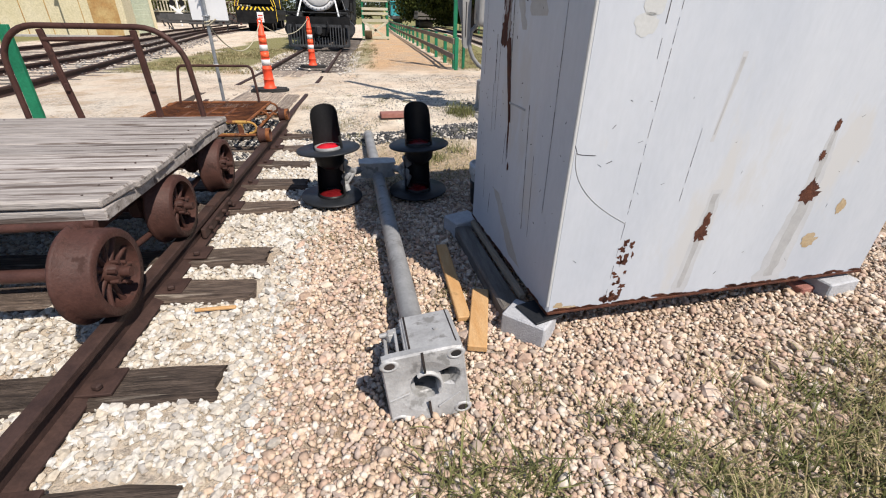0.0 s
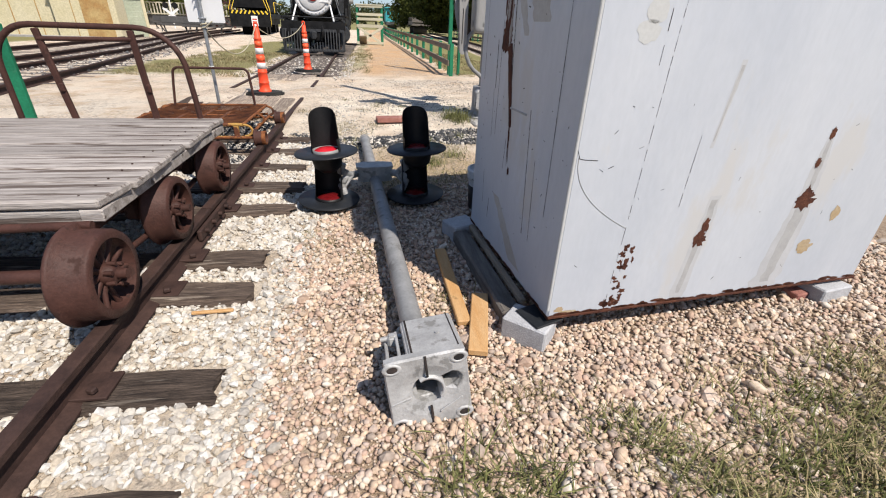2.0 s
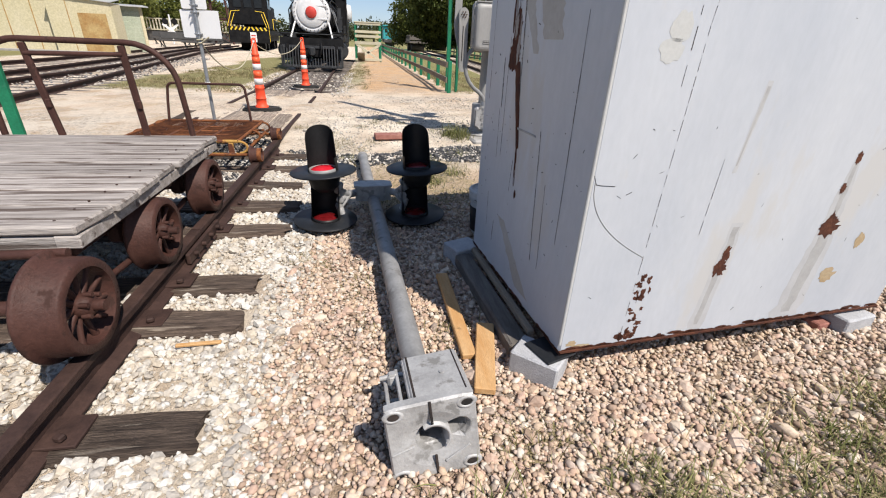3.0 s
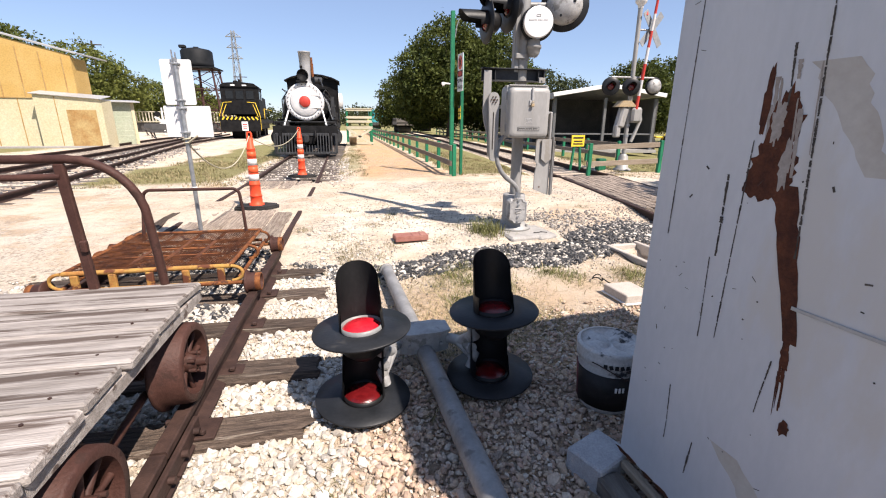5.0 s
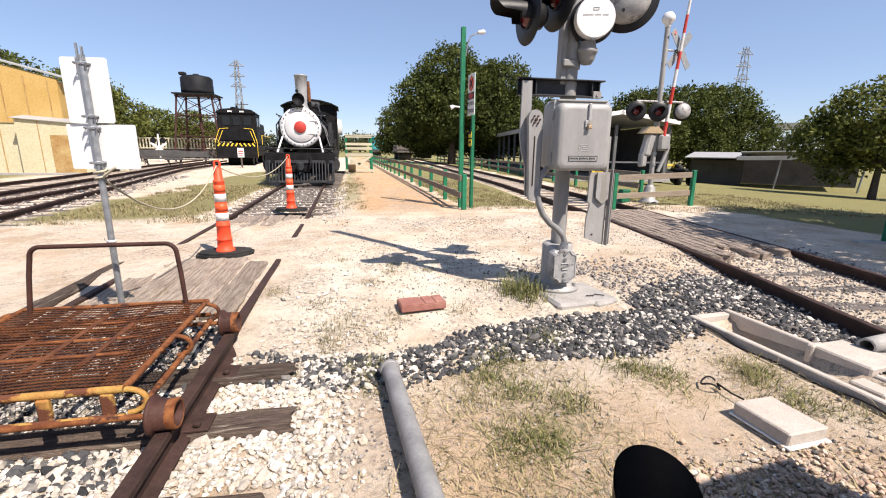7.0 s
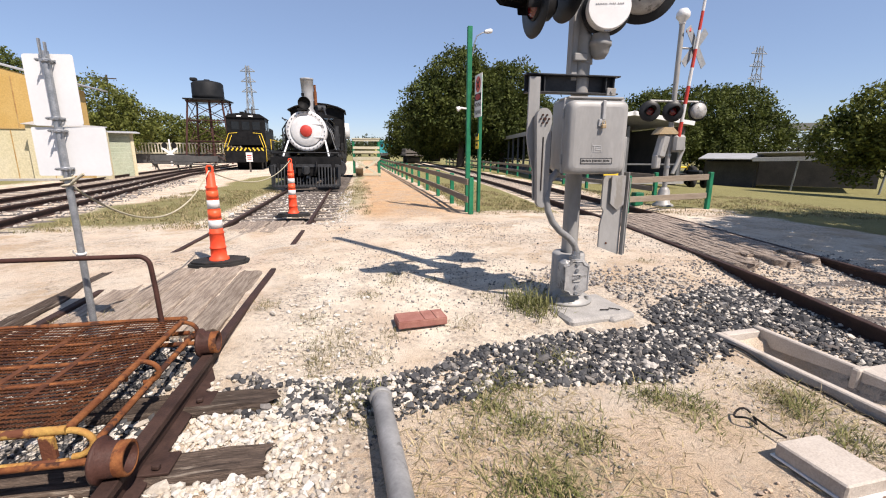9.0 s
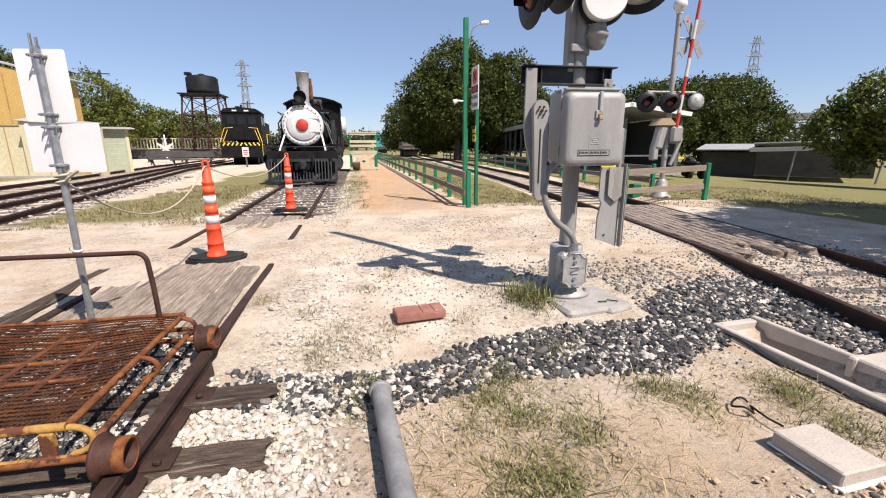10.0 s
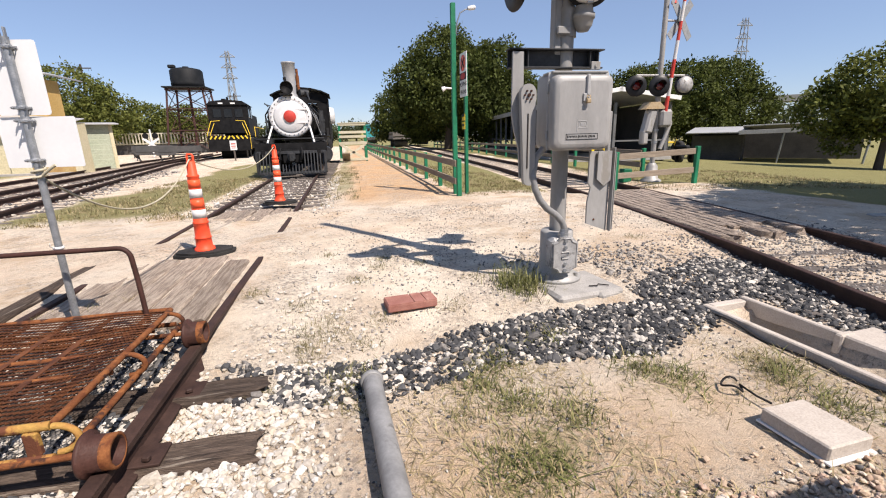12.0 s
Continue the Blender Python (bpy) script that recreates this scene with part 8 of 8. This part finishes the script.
part("stake", MB().box((0, 0, 0.5), (0.1, 0.08, 1.0)), M["tiefar"], sg)
part("notice_board", MB().box((0, -0.06, 1.05), (0.42, 0.02, 0.62), None, 0.004), M["lid"], sg)
part("notice_marks", MB().box((0, -0.072, 1.15), (0.3, 0.003, 0.08), None, 0.001).box((0, -0.072, 1.0), (0.3, 0.003, 0.06), None, 0.001).box((0, -0.072, 0.88), (0.26, 0.003, 0.05), None, 0.001), M["redpaint"], sg)


def boarding_stand():
    c = thing("boarding_stand", "cream and green wooden boarding stand with crossed braces and ramp", "platform", (1.28, 29.0, 0.13))
    for x in (-0.72, 0.72):
        for y in (0, 1.7):
            part("post", MB().box((x, y, 1.05), (0.12, 0.12, 2.1)), M["green"], c)
    part("deck", MB().box((0, 0.85, 1.02), (1.55, 1.9, 0.16)), M["cream"], c)
    for z in (1.38, 1.62, 2.05):
        part("rail_board", MB().box((0, -0.05, z), (1.5, 0.05, 0.14)), M["cream"], c)
    part("seat_board", MB().box((0, 1.7, 1.5), (1.45, 0.05, 0.5)).box((0, 1.3, 1.45), (1.45, 0.5, 0.05)), M["yellowboard"], c)
    part("top_board", MB().box((0, 0.85, 2.12), (1.6, 1.9, 0.06)), M["cream"], c)
    for s in (1, -1):
        part("brace", MB().box((0, -0.06, 0.52), (1.65, 0.05, 0.13), None, 0.004, (0, 32 * s, 0)), M["cream"], c)
    part("foot_board", MB().box((0, -0.06, 0.12), (1.6, 0.06, 0.14)), M["cream"], c)
    part("ramp", MB().box((-0.42, -0.75, 0.3), (0.42, 1.2, 0.06), None, 0.01, (-22, 0, 0)), M["board"], c, "bare ramp board")


boarding_stand()
tc_ = thing("turquoise_caboose", "turquoise caboose far down the line", "railway car", (5.75, 95, 0.135))
part("body", MB().box((0, 4, 2.4), (2.7, 8, 2.2)), M["teal"], tc_)
part("roof", MB().box((0, 4, 3.62), (3.0, 8.6, 0.2), None, 0.06), M["teal"], tc_)
for x in (-0.8, 0.0, 0.8):
    part("window", MB().box((x, -0.02, 2.75), (0.5, 0.05, 0.6)), M["tank"], tc_)
part("underframe", MB().box((0, 4, 0.95), (2.6, 8.4, 0.5)), M["darkshed"], tc_)
for y in (1.2, 6.5):
    part("wheelset", MB().cyl((-0.8, y, 0.45), (0.8, y, 0.45), 0.45), M["darkshed"], tc_)
bc = thing("boxcar", "faded red boxcar standing under trees", "railway car", (11.7, 68, 0.2), -4)
part("body", MB().box((0, 4, 2.3), (2.8, 8, 2.6)), M["redcar"], bc)
for x in (-1.2, -0.6, 0, 0.6, 1.2):
    part("rib", MB().box((x, -0.04, 2.3), (0.08, 0.08, 2.6)), M["redcar"], bc)
part("end_platform", MB().box((0, -0.7, 1.0), (2.9, 1.4, 0.2)).box((0, -1.3, 1.5), (2.9, 0.08, 0.12)), M["greyshed"], bc)
part("underframe", MB().box((0, 4, 0.85), (2.4, 8, 0.4)), M["darkshed"], bc)
for y in (1.2, 6.8):
    part("wheelset", MB().cyl((-0.8, y, 0.4), (0.8, y, 0.4), 0.42), M["darkshed"], bc)
fl = thing("flat_wagon", "grey open flat wagon with stake sides", "railway car", (7.4, 58, 0.2))
part("deck", MB().box((0, 4, 1.0), (2.2, 8, 0.2)), M["greytimber"], fl)
for k in range(8):
    part("stake", MB().box((-1.0, 0.4 + k, 1.4), (0.1, 0.1, 0.8)), M["darkshed"], fl)
part("side_board", MB().box((-1.0, 4, 1.6), (0.06, 8, 0.2)).box((0, 0.0, 1.5), (2.2, 0.06, 0.5)), M["greytimber"], fl)
for y in (1.2, 6.8):
    part("wheelset", MB().cyl((-0.8, y, 0.4), (0.8, y, 0.4), 0.42), M["darkshed"], fl)


def pavilion():
    c = thing("open_pavilion", "long open-sided pavilion with a pale low roof and dark interior", "building", (11.4, 24.0, 0.0), -9.5)
    L, Wd = 28.0, 5.6
    part("roof", MB().box((0, 0, 0), (3.1, L + 1, 0.12)), M["roofsheet"], c).matrix_basis = pose(1.35, L / 2, 3.16, 0, -9, 0)
    part("roof", MB().box((0, 0, 0), (3.1, L + 1, 0.12)), M["roofsheet"], c).matrix_basis = pose(4.25, L / 2, 3.16, 0, 9, 0)
    part("fascia", MB().box((-0.15, L / 2, 2.88), (0.08, L + 1, 0.3)), M["roofsheet"], c)
    g = MB().box((1.35, -0.55, 3.16), (3.1, 0.06, 0.2), None, 0.01, (0, -9, 0)).box((4.25, -0.55, 3.16), (3.1, 0.06, 0.2), None, 0.01, (0, 9, 0))
    part("gable_trim", g, M["lid"], c)
    # dark walls stand in for the shaded inside of the pavilion
    part("back_wall", MB().box((Wd, L / 2, 1.4), (0.15, L, 2.8)).box((Wd / 2, 6.0, 1.5), (Wd, 0.15, 3.0)), M["darkshed"], c)
    for k in range(12):
        part("pillar", MB().box((0.1, 0.2 + k * 2.5, 1.4), (0.14, 0.14, 2.8)), M["greyshed"], c)
    for x in (0.1, 2.8, 5.5):
        part("pillar", MB().box((x, 0.0, 1.4), (0.14, 0.14, 2.8)), M["greyshed"], c)
    part("floor_slab", MB().box((Wd / 2, L / 2, 0.05), (Wd + 0.4, L + 0.4, 0.16)), M["concrete"], c)
    part("rail", MB().box((0.1, L / 2, 0.95), (0.06, L, 0.08)).box((2.8, 0, 0.95), (5.4, 0.06, 0.08)), M["greyshed"], c)


pavilion()
trc = thing("green_tractor", "old green farm tractor behind the fence", "tractor", (20.6, 26.9, -0.49), -8)
part("hood", MB().box((0, -0.7, 0.85), (0.34, 1.1, 0.34), None, 0.08), M["tank"], trc, "dark green hood")
part("chassis", MB().box((0, 0.1, 0.6), (0.4, 2.2, 0.3)), M["darkshed"], trc)
for s in (-1, 1):
    part("rear_wheel", MB().lathe([(0.3, -0.15), (0.6, -0.15), (0.63, 0), (0.6, 0.15), (0.3, 0.15), (0.28, 0.0), (0, 0.02)], pose(s * 0.6, 0.7, 0.62, 0, 90, 0), 28), M["rubber"], trc)
    part("front_wheel", MB().lathe([(0.15, -0.1), (0.32, -0.1), (0.34, 0), (0.32, 0.1), (0.15, 0.1), (0, 0.05)], pose(s * 0.4, -1.1, 0.33, 0, 90, 0), 24), M["rubber"], trc)
part("seat", MB().box((0, 0.75, 1.15), (0.45, 0.4, 0.1), None, 0.03).cyl((0, 0.2, 1.0), (0, 0.0, 1.35), 0.03), M["yellow"], trc)


def shelter():
    c = thing("open_shelter", "dark low shelter with a pale tin lean-to roof on the lawn", "building", (27.4, 33.4, -1.0), -47)
    L = 10.5
    # walls and front panel coloured dark to carry the shade inside the shelter
    part("wall", MB().box((L / 2, 4.5, 1.1), (L, 0.15, 2.2)).box((0, 2.4, 1.1), (0.15, 4.4, 2.2)).box((3.3, 1.2, 1.0), (0.12, 2.2, 2.1)), M["darkshed"], c)
    part("front_wall", MB().box((1.6, 0.1, 0.95), (3.2, 0.12, 1.9)), M["darkshed"], c)
    part("roof", MB().box((1.7, 1.6, 2.3), (4.2, 5.6, 0.08), None, 0.01, (4, 0, 0)), M["roofsheet"], c)
    part("roof", MB().box((6.8, 1.2, 2.45), (7.2, 5.8, 0.08), None, 0.01, (-4, -1.5, 0)), M["roofsheet"], c)
    part("fascia", MB().box((6.6, -1.72, 2.2), (7.2, 0.05, 0.28), None, 0.01, (0, -1.5, 0)), M["roofsheet"], c)
    for x in (5.4, 9.8):
        part("pillar", MB().cyl((x, -1.5, 0), (x + 0.2, -1.5, 2.25), 0.06), M["galv"], c)


shelter()
br = thing("highway_overpass", "distant grey concrete overpass", "bridge", (120, 100, -1), -42, kind="structure")
part("deck", MB().box((0, 0, 9.5), (110, 8, 1.6)), M["concrete"], br)
for k in range(7):
    part("pier", MB().box((-45 + k * 15, 0, 4.5), (1.4, 5, 9)), M["concrete"], br)

# ---- trees ----


def tree(x, y, h, crowns, leaf, n, size, label="leafy green tree with a full crown", trunk_r=0.28, seed=1, base=None, trunk_top=0.5):
    z0 = float(gz(x, y)) if base is None else base
    c = thing("tree", label, "tree", (x, y, z0), group="trees")
    r = np.random.default_rng(seed)
    tb = MB()
    tips = [Vector(k[:3]) for k in crowns]
    top = Vector((0.1, 0.0, h * trunk_top))
    tb.tube([(0, 0, -0.1), (0.05, 0.02, h * 0.15), tuple(top * 0.75), tuple(top)], [trunk_r * 1.3, trunk_r, trunk_r * 0.8, trunk_r * 0.6], 8)
    for t in tips:
        a = top * (0.55 + 0.4 * r.random())
        mid_ = a.lerp(t, 0.5) + Vector((r.normal(0, 0.2), r.normal(0, 0.2), 0.3))
        tb.tube([tuple(a), tuple(mid_), tuple(t)], [trunk_r * 0.5, trunk_r * 0.32, trunk_r * 0.1], 6)
    part("trunk", tb, M["bark"], c)
    # leaves: clusters over the lobes, thinner at the rim
    P = []
    vol = np.array([k[3] ** 2 for k in crowns])
    for (cx, cy, cz, rad, sq), share_ in zip(crowns, vol / vol.sum()):
        k = int(n * share_ / 14) + 1
        d = r.normal(0, 1, (k, 3))
        d /= np.linalg.norm(d, axis=1)[:, None]
        rr_ = rad * (0.62 + 0.42 * r.random(k) ** 0.6) * (1 + 0.16 * np.sin(5 * d[:, 0] + 3 * d[:, 1] + seed) * np.sin(4 * d[:, 2] + 2 * d[:, 0]))
        q = d * rr_[:, None] * np.array([1, 1, sq]) + np.array([cx, cy, cz])
        q = np.repeat(q, 14, 0) + r.normal(0, 1, (k * 14, 3)) * np.array([1, 1, 0.75]) * size * 1.5
        P.append(q)
    P = np.concatenate(P)
    m_ = len(P)
    a1 = r.normal(0, 1, (m_, 3))
    a1 /= np.linalg.norm(a1, axis=1)[:, None]
    a2 = np.cross(a1, r.normal(0, 1, (m_, 3)))
    a2 /= np.linalg.norm(a2, axis=1)[:, None]
    s = size * r.uniform(0.5, 1.2, m_)[:, None]
    V = np.stack([P - a1 * s, P + a2 * s * 0.5, P + a1 * s, P - a2 * s * 0.5], 1).reshape(-1, 3)
    F = np.arange(m_ * 4).reshape(-1, 4)
    me = bpy.data.meshes.new("crown")
    me.from_pydata(V.tolist(), [], F.tolist())
    me.materials.append(M[leaf])
    o = new("crown", me)
    o.parent = c
    return c


tree(10.8, 47, 11.5, [(-2.6, 0, 6.2, 2.9, 0.95), (-0.4, 0.5, 8.4, 3.1, 0.95), (-1.2, -0.8, 5.2, 3.2, 0.8), (2.2, 0, 5.6, 3.0, 1.0), (-3.4, 0.5, 4.0, 2.3, 0.9), (1.4, 1.0, 7.2, 2.8, 0.95), (0.4, 1.5, 3.4, 3.0, 0.7), (-2.4, 2.0, 2.8, 2.6, 0.7)], "leaf_a", 48000, 0.19, "broad dark green tree over the rail cars", 0.35, 2)
tree(15.2, 47, 10.4, [(-1.6, 0.8, 7.4, 2.6, 0.9), (0.0, 2.0, 3.0, 3.2, 0.7), (0.5, 0, 7.4, 3.1, 0.95), (-2.0, 0.3, 6.0, 2.8, 0.9), (2.2, -0.5, 5.2, 2.8, 0.9), (0.4, -0.5, 4.2, 3.0, 0.8)], "leaf_a", 42000, 0.19, "broad mid-green tree beside the pavilion", 0.32, 3)
tree(8.2, 66, 8, [(2.8, 4, 2.6, 2.6, 0.8), (-0.5, 0, 4.8, 2.8, 1.0), (1.5, 0, 3.4, 2.5, 0.9), (-2.2, 0, 2.6, 1.8, 0.9)], "leaf_a", 18000, 0.2, "dark green tree at the end of the path", 0.25, 4)
tree(-28.4, 62, 9.6, [(-0.6, 0, 6.6, 3.7, 0.8), (2.8, 0, 4.5, 3.0, 0.85), (-4.5, 0, 4.5, 3.2, 0.9), (0.8, -1, 3.4, 3.2, 0.7)], "leaf_b", 20000, 0.2, "spreading green tree behind the shed", 0.3, 5)
tree(-23.2, 80, 7, [(0, 0, 4.4, 2.6, 0.9), (2.4, 0, 3.0, 2.2, 0.9), (-1.8, 0, 2.6, 2.2, 0.9)], "leaf_b", 11000, 0.20, "small feathery tree by the water tower", 0.2, 6)
tree(-30.5, 84, 8, [(0, 0, 5.0, 2.8, 0.9), (3.0, 0, 3.8, 2.6, 0.9), (-2.6, 0, 3.4, 2.6, 0.9), (6.0, 0, 3.0, 2.2, 0.9)], "leaf_b", 12000, 0.22, "feathery green trees behind the scrap yard", 0.2, 13)
tree(-34, 58, 14, [(-4, 0, 9.5, 3.6, 0.9), (0, 0, 8.0, 3.2, 0.9), (-7, 0, 10.5, 3.6, 0.9)], "leaf_a", 12000, 0.22, "tall green tree behind the yellow building", 0.3, 7)
tree(45, 54, 12, [(-1.5, 0, 7.2, 4.2, 0.85), (3.5, 0, 7.4, 4.2, 0.85), (5.5, -2, 4.8, 3.6, 0.9), (0.5, -1, 3.8, 4.2, 0.7), (-3.5, 0, 4.6, 3.4, 0.9)], "leaf_a", 36000, 0.23, "large olive-green tree behind the gate signal", 0.4, 8)
tree(35.5, 52, 10, [(0, 0, 6.6, 3.4, 0.9), (2.5, 0, 4.6, 3.2, 0.9), (-2.4, 0, 4.2, 2.8, 0.9)], "leaf_a", 24000, 0.21, "round dark green tree behind the shelter", 0.3, 9)
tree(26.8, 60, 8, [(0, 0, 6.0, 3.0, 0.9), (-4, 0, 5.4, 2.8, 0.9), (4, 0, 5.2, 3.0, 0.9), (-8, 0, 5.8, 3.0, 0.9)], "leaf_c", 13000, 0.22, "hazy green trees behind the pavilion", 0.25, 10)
tree(28.0, 21.0, 6.2, [(-0.4, 0.6, 4.2, 2.0, 0.85), (1.8, -0.8, 4.5, 2.1, 0.85), (-1.6, 1.8, 3.2, 1.5, 0.9), (3.4, -2.4, 3.8, 1.8, 0.9), (0.4, 0.4, 2.9, 1.9, 0.7), (-0.6, 1.4, 1.6, 0.9, 0.9)], "leaf_b", 21000, 0.14, "young bright green tree on the lawn", 0.16, 11)
# unseen tree, placed so that its shadow falls across the curved track
tree(13.7, 3.4, 8.0, [(-2.2, 1.4, 6.2, 2.2, 0.6), (0.4, 2.6, 6.6, 2.4, 0.6), (-0.8, -0.8, 6.6, 2.2, 0.6), (2.6, 1.6, 6.4, 2.4, 0.6), (3.4, 3.8, 6.2, 2.3, 0.6)], "leaf_b", 36000, 0.15, "out-of-view tree shading the curved track", 0.25, 12)
# far tree line
r_ = np.random.default_rng(21)
for k in range(26):
    x = -150 + k * 13 + r_.uniform(-4, 4)
    y = 185 + r_.uniform(-15, 25)
    hh = r_.uniform(5, 9)
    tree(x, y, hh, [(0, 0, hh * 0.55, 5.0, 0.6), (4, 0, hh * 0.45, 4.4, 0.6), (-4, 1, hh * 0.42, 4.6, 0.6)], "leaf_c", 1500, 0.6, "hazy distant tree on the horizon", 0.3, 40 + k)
for k in range(7):
    a = radians(28 + k * 5.5)
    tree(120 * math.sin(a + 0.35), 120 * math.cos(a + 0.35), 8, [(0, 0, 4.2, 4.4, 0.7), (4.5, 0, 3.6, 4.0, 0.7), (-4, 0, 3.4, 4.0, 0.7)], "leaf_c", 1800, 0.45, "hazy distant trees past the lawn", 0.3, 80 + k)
